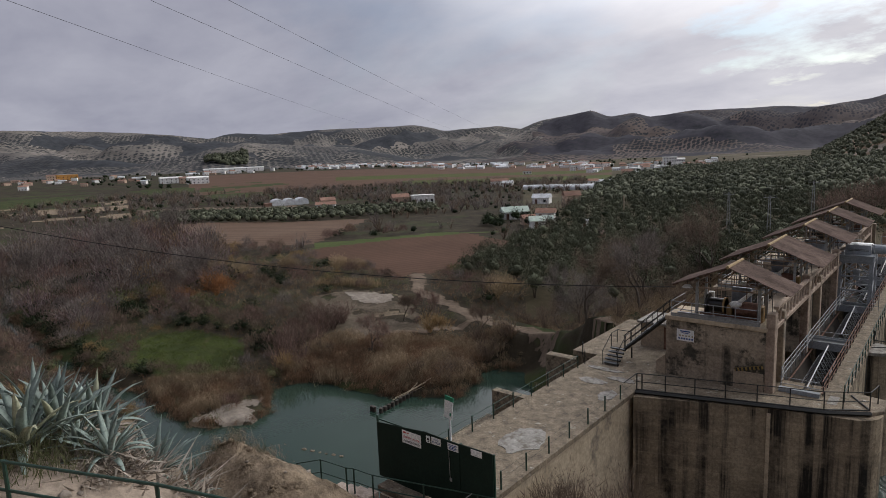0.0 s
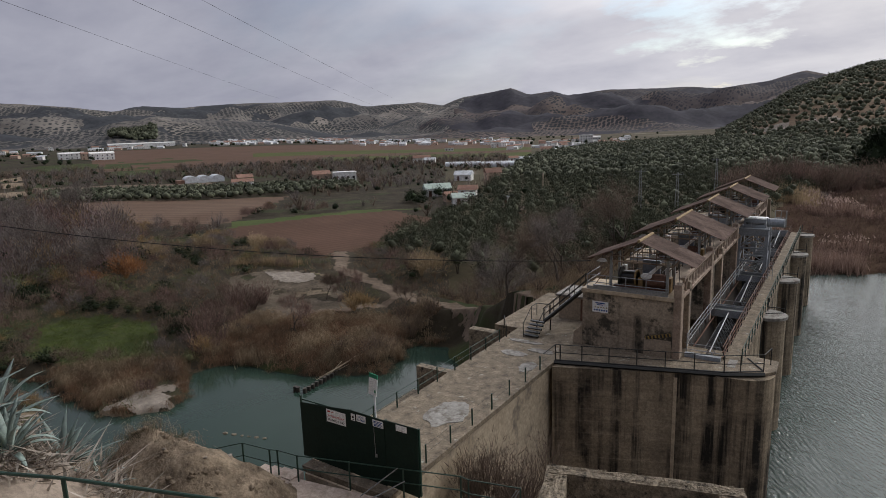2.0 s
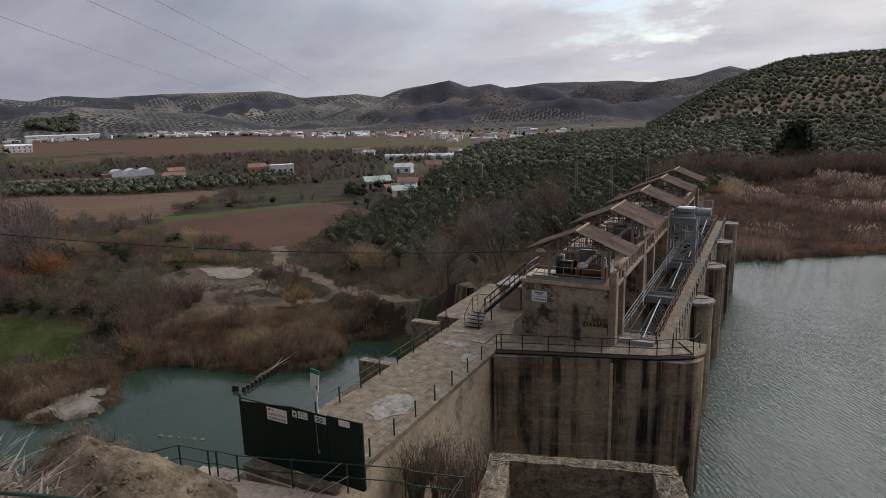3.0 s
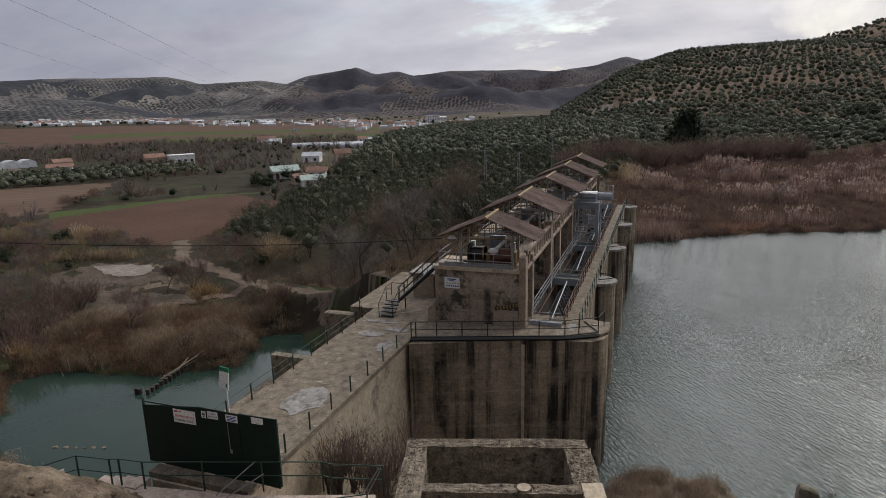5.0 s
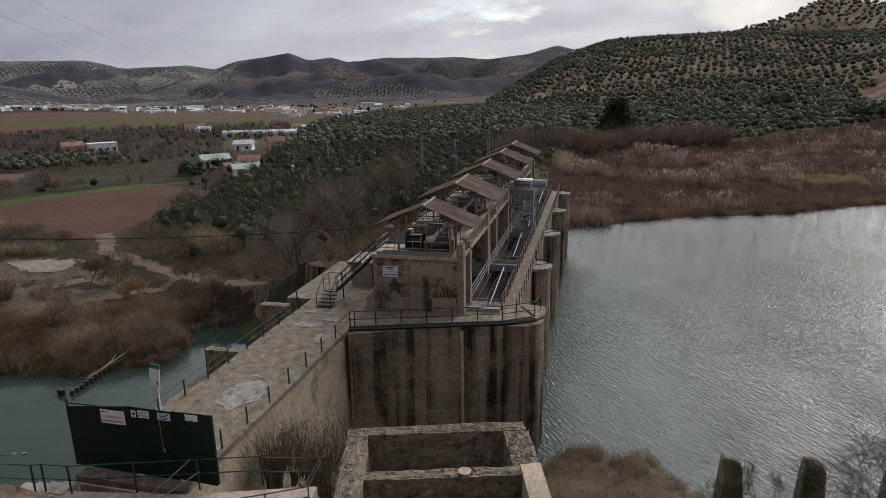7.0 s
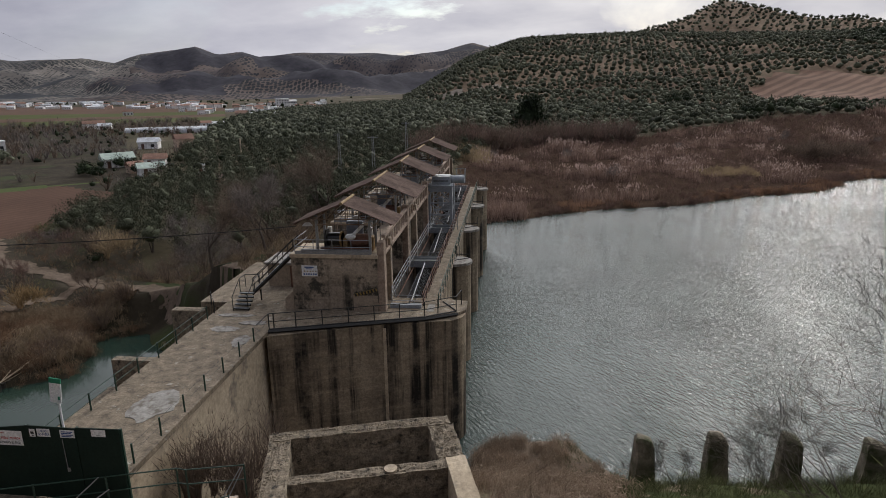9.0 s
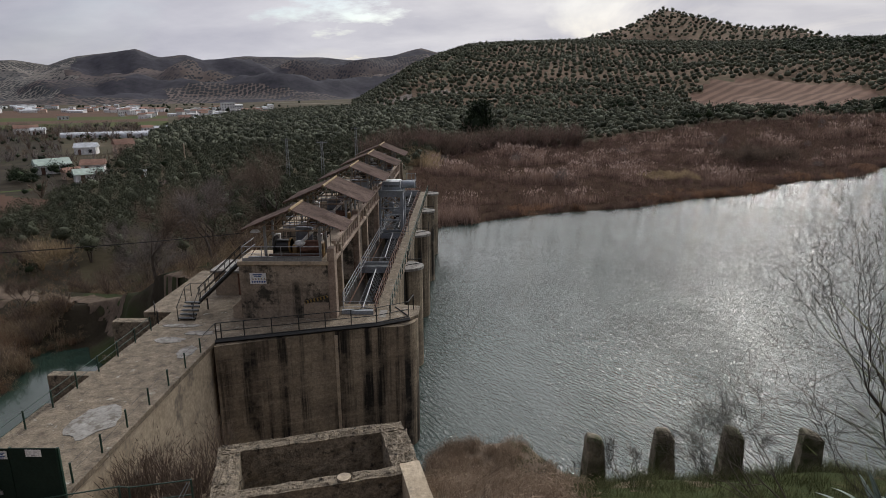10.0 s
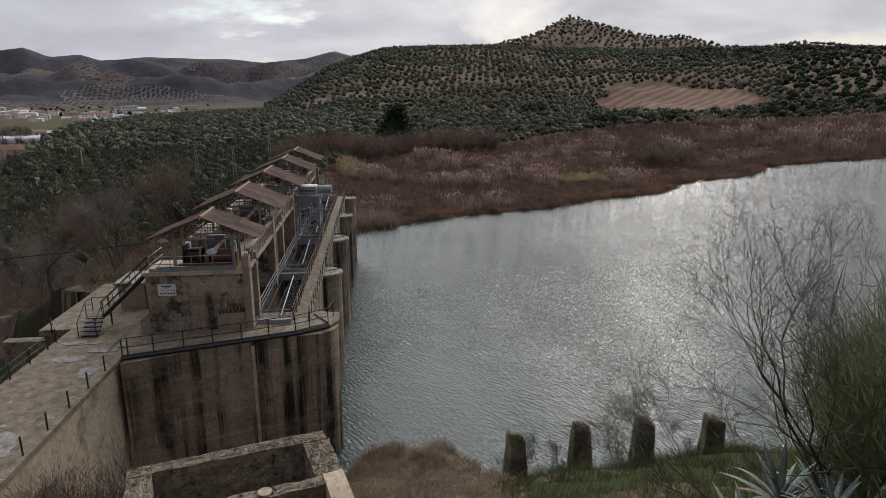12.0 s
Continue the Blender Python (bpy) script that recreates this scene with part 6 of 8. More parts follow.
def bare_shape(seed, twigs, stems=9, wide=0.55, width=0.016, droop=0.0, low=0.1):
    """A leafless shrub of height 1: stems fanning from the root and a haze of twigs."""
    rng = np.random.default_rng(seed)
    a = rng.uniform(0, 2 * np.pi, stems)
    r = np.sqrt(rng.uniform(0.05, 1, stems)) * wide
    tips = np.stack([np.cos(a) * r, np.sin(a) * r, rng.uniform(0.65, 0.95, stems)], 1)
    main = blades(np.zeros((stems, 3)) + rng.normal(size=(stems, 3)) * [0.05, 0.05, 0], tips, np.full(stems, width * 2.5), rng)
    s = rng.integers(0, stems, twigs)
    f = rng.uniform(low, 1.0, twigs)[:, None]
    p = tips[s] * f + rng.normal(size=(twigs, 3)) * 0.10 * [1, 1, 0.8] * (0.4 + f)
    p[:, 2] = np.maximum(p[:, 2], 0.02)
    out = p * [1, 1, 0] / (wide + 1e-6) * 0.55 + rng.normal(size=(twigs, 3)) * 0.35 + [0, 0, 0.75 - droop]
    tip = p + out * rng.uniform(0.08, 0.22, twigs)[:, None]
    return join(main, blades(p, tip, rng.uniform(0.6, 1.3, twigs) * width, rng))


def reed_shape(seed, n=24, wide=0.5, width=0.05, lean=0.16):
    rng = np.random.default_rng(seed)
    b = np.stack([rng.normal(size=n) * wide * 0.6, rng.normal(size=n) * wide * 0.6, np.zeros(n)], 1)
    t = b + np.stack([rng.normal(size=n) * lean, rng.normal(size=n) * lean, rng.uniform(0.55, 1.0, n)], 1)
    return blades(b, t, rng.uniform(0.6, 1.2, n) * width, rng)


def plume_shape(seed, n=9, wide=0.5, width=0.10):
    rng = np.random.default_rng(seed)
    b = np.stack([rng.normal(size=n) * wide * 0.6, rng.normal(size=n) * wide * 0.6, rng.uniform(0.7, 0.95, n)], 1)
    t = b + np.stack([rng.normal(size=n) * 0.06 + 0.05, rng.normal(size=n) * 0.05, rng.uniform(0.12, 0.22, n)], 1)
    return blades(b, t, rng.uniform(0.6, 1.2, n) * width, rng)


def tangle_shape(seed, n=40, wide=0.6, width=0.03):
    """Arching dry grass: each stalk rises, bends over and hangs."""
    rng = np.random.default_rng(seed)
    b = np.stack([rng.normal(size=n) * wide * 0.4, rng.normal(size=n) * wide * 0.4, np.zeros(n)], 1)
    a = rng.uniform(0, 2 * np.pi, n)
    reach = rng.uniform(0.25, 0.7, n) * wide
    m = b + np.stack([np.cos(a) * reach * 0.5, np.sin(a) * reach * 0.5, rng.uniform(0.5, 1.0, n)], 1)
    t = m + np.stack([np.cos(a) * reach, np.sin(a) * reach, -rng.uniform(0.1, 0.6, n)], 1)
    w = rng.uniform(0.7, 1.3, n) * width
    return join(blades(b, m, w, rng), blades(m, t, w * 0.8, rng))


def scatter(name, shapes, x, y, size, mat, label, category, seed=0, sink=0.05, tall=1.0, wide=None, z=None, part_of=None):
    """One object of many growths, each a turned and scaled copy of one of the shapes."""
    rng = np.random.default_rng(seed)
    x, y = np.asarray(x, float), np.asarray(y, float)
    n = len(x)
    size = np.broadcast_to(np.asarray(size, float), n)
    z = height(x, y) - sink * size if z is None else z
    turn, which = rng.uniform(0, 2 * np.pi, n), rng.integers(0, len(shapes), n)
    up = size * (rng.uniform(0.85, 1.15, n) * tall)
    vs, fs, count = [], [], 0
    for k, (v, f) in enumerate(shapes):
        i = np.flatnonzero(which == k)
        if not len(i):
            continue
        c, s = np.cos(turn[i])[:, None], np.sin(turn[i])[:, None]
        px = (v[None, :, 0] * c - v[None, :, 1] * s) * size[i][:, None] + x[i][:, None]
        py = (v[None, :, 0] * s + v[None, :, 1] * c) * size[i][:, None] + y[i][:, None]
        pz = v[None, :, 2] * up[i][:, None] + z[i][:, None]
        vs.append(np.stack([px, py, pz], -1).reshape(-1, 3))
        fs.append((f[None] + (np.arange(len(i)) * len(v))[:, None, None] + count).reshape(-1, 3))
        count += len(i) * len(v)
    me = np_mesh(name, np.concatenate(vs), np.concatenate(fs), [mat], None, True)
    return tagged(new(name, me), label, category, kind="stuff")


def rows_of(x0, x1, y0, y1, gap, turn, seed, jitter=0.14):
    """Planted rows: a turned square grid over a rectangle, slightly uneven."""
    rng = np.random.default_rng(seed)
    cx, cy, half = (x0 + x1) / 2, (y0 + y1) / 2, math.hypot(x1 - x0, y1 - y0) / 2
    g = np.arange(-half, half, gap)
    u, v = (q.ravel() for q in np.meshgrid(g, g))
    u, v = u + rng.normal(size=u.shape) * gap * jitter, v + rng.normal(size=u.shape) * gap * jitter
    x, y = cx + u * math.cos(turn) - v * math.sin(turn), cy + u * math.sin(turn) + v * math.cos(turn)
    keep = (x > x0) & (x < x1) & (y > y0) & (y < y1)
    return x[keep], y[keep]


def polar_of(x, y):
    return np.hypot(x, y), np.degrees(np.arctan2(x, y))


def wild(x0, x1, y0, y1, n, seed):
    rng = np.random.default_rng(seed)
    return rng.uniform(x0, x1, n), rng.uniform(y0, y1, n), rng


# where the reed flats end and the groves begin


def behind_reeds(x, y):
    return y - np.interp(x, [p[0] for p in REED_BACK], [p[1] for p in REED_BACK])


GROVE = [(-76, 92), (-84, 124), (-88, 158), (-112, 205), (-150, 300), (-195, 430), (-215, 620), (-120, 640), (-10, 420), (4, 300), (-6, 235), (-14, 180), (-17, 120), (-17, 70), (-34, 70), (-46, 82)]
OLIVE_NEAR = [crown_shape(k, 900, 0.095, ICO1, 0.85, 0.55, inner=0.50) for k in range(6)]
OLIVE_MID = [crown_shape(20 + k, 250, 0.15, ICO1, 0.85, 0.5, inner=0.55) for k in range(6)]
OLIVE_FAR = [crown_shape(40 + k, 30, 0.34, ICO1, 0.85, 0.45, inner=0.84) for k in range(6)]

gx, gy = rows_of(-230, 10, 60, 650, 4.5, 0.45, 3)
ok = inside(gx, gy, GROVE) & ~near_line(gx, gy, ROADS[0], 5) & ~inside(gx, gy, GRASSES[1])
gx, gy = gx[ok], gy[ok]
gr_, ga_ = polar_of(gx, gy)
rng = np.random.default_rng(8)
gs = rng.uniform(1.5, 2.6, len(gx))
near, mid = gr_ < 150, (gr_ >= 150) & (gr_ < 260)


def olive_tree(x, y, s, shape, k):
    t = thing("olive_tree", (x, y, spot(x, y)), "grey-green olive tree in the grove below the dam", "tree", "olive trees")
    z = spot(x, y)
    bm = bmesh.new()
    for j in range(2):
        d = 0.25 * s * (j - 0.5)
        tube(bm, (x, y, z - 0.2), (x + d, y + 0.3 * d, z + s * 0.75), 0.16 * s / 2.6, 7, 0.08)
    part("trunk", bm, F_BARK, t)
    me = CROWNS[k % len(CROWNS)]
    ob = new("crown", me)
    ob.parent = t
    ob.matrix_basis = Matrix.Rotation(k * 1.7, 4, "Z") @ Matrix.Diagonal((s, s, s * (0.9 + 0.2 * ((k * 7) % 5) / 5), 1))


CROWNS = [np_mesh("olive_crown", v, f, [F_OLIVE], None, True) for v, f in OLIVE_NEAR]
near_ids = np.flatnonzero(near)
near_ids = near_ids[np.argsort(gr_[near_ids])][:230]
for k, i in enumerate(near_ids):
    olive_tree(float(gx[i]), float(gy[i]), float(gs[i]), None, k)
rest = near.copy()
rest[near_ids] = False
rest |= mid
scatter("olive_grove", OLIVE_MID, gx[rest], gy[rest], gs[rest], F_OLIVE, "grey-green olive grove in planted rows", "grove", 1)
farg = gr_ >= 260
scatter("olive_grove", OLIVE_FAR, gx[farg], gy[farg], gs[farg], F_OLIVE_FAR, "distant grey-green olive grove in rows", "grove", 2)

# the olive hill beyond the reservoir
hx, hy = rows_of(-170, 700, 230, 960, 8.3, 0.62, 5, 0.09)
hr, ha = polar_of(hx, hy)
kind = ground_kind(hx, hy)
ok = (behind_reeds(hx, hy) > 6) & (ha > -9.5) & (ha < 34) & (hr < 930) & (hr > 235) & ~inside(hx, hy, GROVE) & (kind != 9) & ~((kind == 4) & (fbm(hx, hy, 30, 3) > -0.2))
hx, hy, hr, ha = hx[ok], hy[ok], hr[ok], ha[ok]
rng = np.random.default_rng(18)
low_part = hr < 520
scatter("olive_hill", OLIVE_FAR, hx[~low_part], hy[~low_part], rng.uniform(2.1, 3.0, (~low_part).sum()), F_OLIVE_FAR, "hillside of round dark olive trees in rows on pale soil", "grove", 3)
hx2, hy2 = rows_of(-170, 520, 230, 560, 5.2, 0.62, 6, 0.14)
hr2, ha2 = polar_of(hx2, hy2)
ok = (behind_reeds(hx2, hy2) > 4) & (ground_kind(hx2, hy2) != 9) & (ground_kind(hx2, hy2) != 4) & (ha2 > -9.5) & (ha2 < 46) & (hr2 < 520) & ~inside(hx2, hy2, GROVE)
scatter("olive_grove", OLIVE_FAR, hx2[ok], hy2[ok], rng.uniform(1.6, 2.5, ok.sum()), F_OLIVE_FAR, "dense olive grove at the foot of the hill", "grove", 4)
cx, cy = rows_of(100, 1150, 700, 1480, 15, 0.3, 7, 0.15)
cr, ca = polar_of(cx, cy)
ok = (cr > 935) & (cr < 1440) & (ca > 7) & (ca < 47)
scatter("hill_scrub", OLIVE_FAR, cx[ok], cy[ok], rng.uniform(2.6, 4.4, ok.sum()), F_OLIVE_FAR, "scrub and olives over the cone-shaped hill", "scrub", 5)
wx, wy = rows_of(240, 800, 330, 840, 9.5, 0.2, 9, 0.4)
wr_, wa = polar_of(wx, wy)
ok = (wa > 26) & (wa < 48) & (wr_ > 452) & (wr_ < 925) & (ground_kind(wx, wy) != 9) & ~((wa < 33.5) & (wr_ < 700))
scatter("pine_wood", OLIVE_FAR, wx[ok], wy[ok], rng.uniform(2.4, 3.8, ok.sum()), F_DARK, "dark evergreen wood on the hillside", "wood", 6)
# dark hedges under the red field and beside the grove
ux, uy, rng = wild(-60, 420, 300, 640, 1500, 10)
ur, ua = polar_of(ux, uy)
ok = ((ux > 120) & (np.abs(behind_reeds(ux, uy) - 14) < 11)) | ((ua > 7) & (ua < 15) & (np.abs(ur - 430) < 9))
scatter("hedge", OLIVE_MID, ux[ok], uy[ok], rng.uniform(2.5, 4.5, ok.sum()), F_DARK, "dark evergreen hedge below the red field", "hedge", 7)

# ---- reed flats at the head of the reservoir ----
REEDS = [reed_shape(k, 26, 0.55, 0.06) for k in range(5)]
PLUMES = [plume_shape(k, 9, 0.55, 0.11) for k in range(4)]
BARE = [bare_shape(k, 80, 7, 0.5, 0.036) for k in range(6)]
BARE_FINE = [bare_shape(30 + k, 330, 14, 0.55, 0.016) for k in range(5)]


def dome_shape(seed, twigs=260, wide=0.62, width=0.026, squat=0.62, reach=(0.10, 0.24)):
    """A rounded leafless bush of height about 1: twigs bristling out of a full, lumpy dome."""
    rng = np.random.default_rng(seed)
    k = rng.normal(size=(4, 3)) * 2.2
    d = unit_dirs(rng, twigs, -0.12)
    lump = 1 + 0.22 * np.mean(np.sin(d @ k.T * 2 + np.arange(4)), 1) * 2
    p = d * (lump * rng.uniform(0.45, 0.95, twigs))[:, None] * [wide, wide, squat] + [0, 0, 0.34]
    way = d * [0.5, 0.5, 0.7] + rng.normal(size=(twigs, 3)) * 0.35 + [0, 0, 0.35]
    return blades(p, p + way * rng.uniform(*reach, twigs)[:, None], rng.uniform(0.6, 1.4, twigs) * width, rng)


TUSSOCKS = [tangle_shape(320 + k, 60, 0.9, 0.05) for k in range(4)]


def shrub_shape(seed, twigs=420, width=0.018, reach=(0.08, 0.19)):
    """A rounded leafless shrub: a shell of fine upswept twigs round a thicker heart."""
    return join(dome_shape(seed, twigs, 0.62, width, 0.66, reach), dome_shape(seed + 50, twigs // 4, 0.40, width * 1.8, 0.46, reach))


SHRUBS = [shrub_shape(330 + k) for k in range(6)]
SHRUBS_TALL = [shrub_shape(430 + k, 480, 0.0145, (0.06, 0.16)) for k in range(6)]
BUSHES = [crown_shape(150 + k, 300, 0.15, ICO1, 0.75, 0.35, 0.55, 0.5) for k in range(5)]


def shoreline(x):
    return 110 + np.interp(x, [-10, 0, 10, 22, 41, 51, 70, 85, 113, 129, 155, 200, 320], [0, 5, 12, 17, 24, 32, 38, 56, 68, 86, 100, 112, 150])


def on_flats(n, seed, x1=330):
    """Places over the reed flats, thinner with distance."""
    x, y, r = wild(-12, x1, 98, 480, n, seed)
    far = np.hypot(x, y)
    ok = (height(x, y) > RESERVOIR + 0.02) & (behind_reeds(x, y) < 2) & (far < 460) & (r.uniform(size=n) < np.clip(170 / far, 0.2, 1) ** 1.5)
    return x[ok], y[ok], far[ok], r


# low matted sedge over all of the flats
rx, ry, rr, rng = on_flats(30000, 11)
scatter("sedge_mat", [tangle_shape(300 + k, 17, 1.0, 0.066) for k in range(4)], rx, ry, rng.uniform(0.8, 1.5, len(rx)) * np.clip(rr / 170, 1, 1.8), F_SEDGE, "low matted brown sedge over the reed flats", "sedge", 8)
# stands of tall reed with feathery tips
rx, ry, rr, rng = on_flats(26000, 111)
stand = fbm(rx, ry, 17, 3, 4.0) + 0.35 * fbm(rx, ry, 60, 2, 2.0)
ok = (stand > 0.16) & (ry - shoreline(rx) > 4)
rx, ry, rr, stand = rx[ok], ry[ok], rr[ok], stand[ok]
tallness = (1.7 + 1.5 * np.clip((stand - 0.16) * 3, 0, 1)) * np.clip(rr / 200, 1, 1.6)
scatter("reed_bed", REEDS, rx, ry, tallness, F_REED, "tall stand of brown winter reed on the flats", "reeds", 108)
pale = rng.uniform(size=len(rx)) < np.clip(0.1 + stand, 0, 0.8)
scatter("reed_plumes", PLUMES, rx[pale], ry[pale], tallness[pale] * 1.08, F_REEDTIP, "pale feathery tips above the reed stands", "reeds", 9)
# tussocks hanging over the water's edge
bx, by, rng = wild(-12, 320, 98, 300, 90000, 112)
bh, bd = height(bx, by), np.abs(by - shoreline(bx))
ok = (bd < 7) & (bh > RESERVOIR - 0.28) & (bh < RESERVOIR + 0.42) & (rng.uniform(size=len(bx)) < np.clip(140 / np.hypot(bx, by), 0.2, 1))
bx, by = bx[ok], by[ok]
tone = fbm(bx, by, 9, 2, 6.0)
for lo, hi, mat, label in ((-9, 0.05, F_TUSSOCK, "orange-brown sedge tussocks along the shore"), (0.05, 9, F_SEDGE, "dark brown sedge tussocks along the shore")):
    i = (tone > lo) & (tone <= hi) & (rng.uniform(size=len(bx)) < 0.30)
    scatter("shore_tussocks", TUSSOCKS, bx[i], by[i], rng.uniform(0.7, 1.35, i.sum()) * np.clip(np.hypot(bx[i], by[i]) / 150, 1, 1.5), mat, label, "sedge", 113)
# rounded willows standing over the reeds, singly and in groups
bx, by, rng = wild(-8, 260, 112, 360, 420, 12)
bd = by - shoreline(bx)
ok = (bd > 7) & (behind_reeds(bx, by) < 3) & (fbm(bx, by, 34, 2, 5.0) > 0.12)
for k, (mat, label) in enumerate(((F_REDTWIG, "reddish leafless willow shrubs among the reeds"), (F_BROWNTWIG, "brown leafless willow shrubs among the reeds"), (F_GREYTWIG, "grey leafless willow shrubs among the reeds"))):
    i = ok & (np.arange(len(bx)) % 3 == k)
    scatter("reed_bed_willows", SHRUBS, bx[i], by[i], rng.uniform(2.2, 4.2, i.sum()), mat, label, "shrubs", 10 + k)
bx, by, rng = wild(88, 108, 200, 220, 26, 114)
scatter("reed_bed_willows", SHRUBS, bx, by, rng.uniform(4.5, 6.5, len(bx)), F_BROWNTWIG, "large brown willow clump above the reeds", "shrubs", 115)
bx, by, rng = wild(50, 64, 166, 176, 60, 116)
scatter("reed_bed_shrubs", SHRUBS, bx, by, rng.uniform(1.6, 2.4, len(bx)), F_STRAW, "straw-yellow cane stand among the reeds", "reeds", 117)
bx, by, rng = wild(-45, 60, 175, 275, 800, 13)
ok = (np.abs(behind_reeds(bx, by) - 5) < 11) & (bx > -32)
for k, mat in enumerate((F_REDTWIG, F_BROWNTWIG)):
    i = ok & (np.arange(len(bx)) % 2 == k)
    scatter("willow_thicket", BARE_FINE, bx[i], by[i], rng.uniform(5.5, 10.5, i.sum()), mat, "tall leafless thicket behind the reeds", "shrubs", 11)
# the strip of tall straw reeds by the far end of the dam
bx, by, rng = wild(-19, -8, 186, 212, 110, 14)
scatter("straw_reeds", REEDS, bx, by, rng.uniform(2.8, 4.2, len(bx)), F_STRAW, "tall straw-coloured cane beside the thicket", "reeds", 12)
bx, by, rng = wild(-14, 3, 98, 126, 700, 15)
ok = by - shoreline(bx) > -1.0
scatter("reed_bed", REEDS, bx[ok], by[ok], rng.uniform(1.5, 2.6, ok.sum()), F_REED, "brown reeds at the end of the dam", "reeds", 13)

# ---- the river flats below the dam ----
RUSHES = [[(-60.8, 40.6), (-67, 50), (-66.5, 54), (-60, 58), (-52, 62.5), (-46, 66), (-41, 65), (-43.6, 61.5), (-43.6, 57), (-42, 51), (-46, 47.6), (-49, 45), (-55, 45)], [(-73, 30.5), (-64, 29), (-59.5, 29), (-58.8, 33), (-60, 38), (-62, 41), (-67, 38), (-71, 34)]]
mx, my = rows_of(-200, -44, 18, 132, 3.0, 0.3, 16, 0.33)
rng = np.random.default_rng(16)
mr, ma = polar_of(mx, my)
mh, gap = height(mx, my), shore_gap(mx, my)
kinds = ground_kind(mx, my)
open_ground = np.isin(kinds, (1, 2, 3, 4, 5, 17)) | inside(mx, my, YARD) | inside(mx, my, GROVE) | inside(mx, my, RUSHES[0]) | inside(mx, my, RUSHES[1]) | near_line(mx, my, ROADS[0], 4.0) | near_line(mx, my, ROADS[1], 2.5)
free = (mh > POOL + 0.25) & (mr > 54) & (ma < -36) & ~open_ground & ~((my < 26) & (mx > -64))
wood = (ma < -60) & (mr > 105)
belt = ~wood & (mr > 104)
tone = fbm(mx, my, 9, 3, 1.5) + rng.normal(size=len(mx)) * 0.16
tall = np.where(wood, 3.2 + 2.6 * np.clip((mr - 105) / 50, 0, 1), np.where(belt, 2.5, 2.3)) * rng.uniform(0.7, 1.3, len(mx))
sparse = rng.uniform(size=len(mx)) < np.where(wood, 0.85, np.where(ma > -50, 0.42, 0.62))
free &= sparse
for lo, hi, mat, shapes, factor, label in (
        (-9, -0.42, F_DARK, BUSHES, 0.5, "dark evergreen bushes on the river flats"),
        (-0.42, -0.12, F_REDTWIG, SHRUBS, 1.1, "russet rounded winter shrubs on the river flats"),
        (-0.12, 0.10, F_BROWNTWIG, SHRUBS, 1.0, "brown rounded winter shrubs on the river flats"),
        (0.10, 0.34, F_GREYTWIG, SHRUBS, 1.1, "grey rounded winter shrubs on the river flats"),
        (0.34, 0.44, F_BROOM, BUSHES, 0.5, "grey-green broom bushes on the river flats"),
        (0.44, 9, F_TAWNY, SHRUBS, 0.95, "tawny rounded winter shrubs on the river flats")):
    for high in (False, True):
        i = free & (tone > lo) & (tone <= hi) & (wood == high)
        if i.sum():
            scatter("riverside_shrubs", SHRUBS_TALL if high and shapes is SHRUBS else shapes, mx[i], my[i], tall[i] * factor, mat, label, "shrubs", 17)
# rough dry grass between the shrubs
vx, vy = rows_of(-160, -44, 24, 108, 1.35, 0.7, 81, 0.4)
rng = np.random.default_rng(81)
vr, va = polar_of(vx, vy)
vk = ground_kind(vx, vy)
i = (height(vx, vy) > POOL + 0.2) & ~np.isin(vk, (1, 2, 3, 4, 5, 17)) & ~inside(vx, vy, YARD) & ~inside(vx, vy, RUSHES[0]) & ~near_line(vx, vy, ROADS[0], 1.9) & ~near_line(vx, vy, ROADS[1], 1.4) & (va < -33) & (vr < 150) & (vr > 52)
hue = fbm(vx, vy, 7, 3, 3.3) + rng.normal(size=len(vx)) * 0.2
for lo, hi, mat, label in ((-9, -0.15, F_BROOM, "grey-green rough grass between the shrubs"), (-0.15, 0.2, F_RUSHBROWN, "brown rough grass between the shrubs"), (0.2, 9, F_RUSH, "tan rough grass between the shrubs")):
    j = i & (hue > lo) & (hue <= hi)
    scatter("rough_grass", [tangle_shape(360 + k, 15, 1.0, 0.05) for k in range(4)], vx[j], vy[j], rng.uniform(0.45, 0.95, j.sum()), mat, label, "grass", 82)
# finer leafless crowns above the wood
i = (mh > POOL + 0.25) & ~open_ground & wood & (rng.uniform(size=len(mx)) < 0.14)
for k, (mat, label) in enumerate(((F_GREYTWIG, "grey leafless riverside wood"), (F_PURPLETWIG, "purplish leafless riverside wood"))):
    j = i & (np.arange(len(mx)) % 2 == k)
    scatter("winter_wood", BARE_FINE, mx[j], my[j], tall[j] * 1.45, mat, label, "shrubs", 37 + k)
# dark bushes round the meadow and along the stream
bx, by, rng = wild(-120, -66, 27, 52, 900, 61)
bg = shore_gap(bx, by)
i = (height(bx, by) > POOL + 0.2) & ((near_line(bx, by, [(-97, 44), (-88, 47), (-78, 49), (-70, 46)], 1.7)) | ((bg < 3.0) & (bx < -76) & (by > 28)) | near_line(bx, by, [(-76, 31.6), (-70, 36)], 1.0))
half = rng.uniform(size=len(bx))
for lo, hi, mat, shapes, factor, label in ((0.0, 0.28, F_DARK, BUSHES, 0.9, "dark green bushes round the meadow"), (0.28, 0.5, F_BROOM, BUSHES, 0.8, "grey-green bushes round the meadow"), (0.5, 0.72, F_BROWNTWIG, SHRUBS, 1.9, "brown winter shrubs round the meadow")):
    j = i & (half >= lo) & (half < hi)
    scatter("meadow_bushes", shapes, bx[j], by[j], rng.uniform(0.7, 1.5, j.sum()) * factor, mat, label, "shrubs", 18)
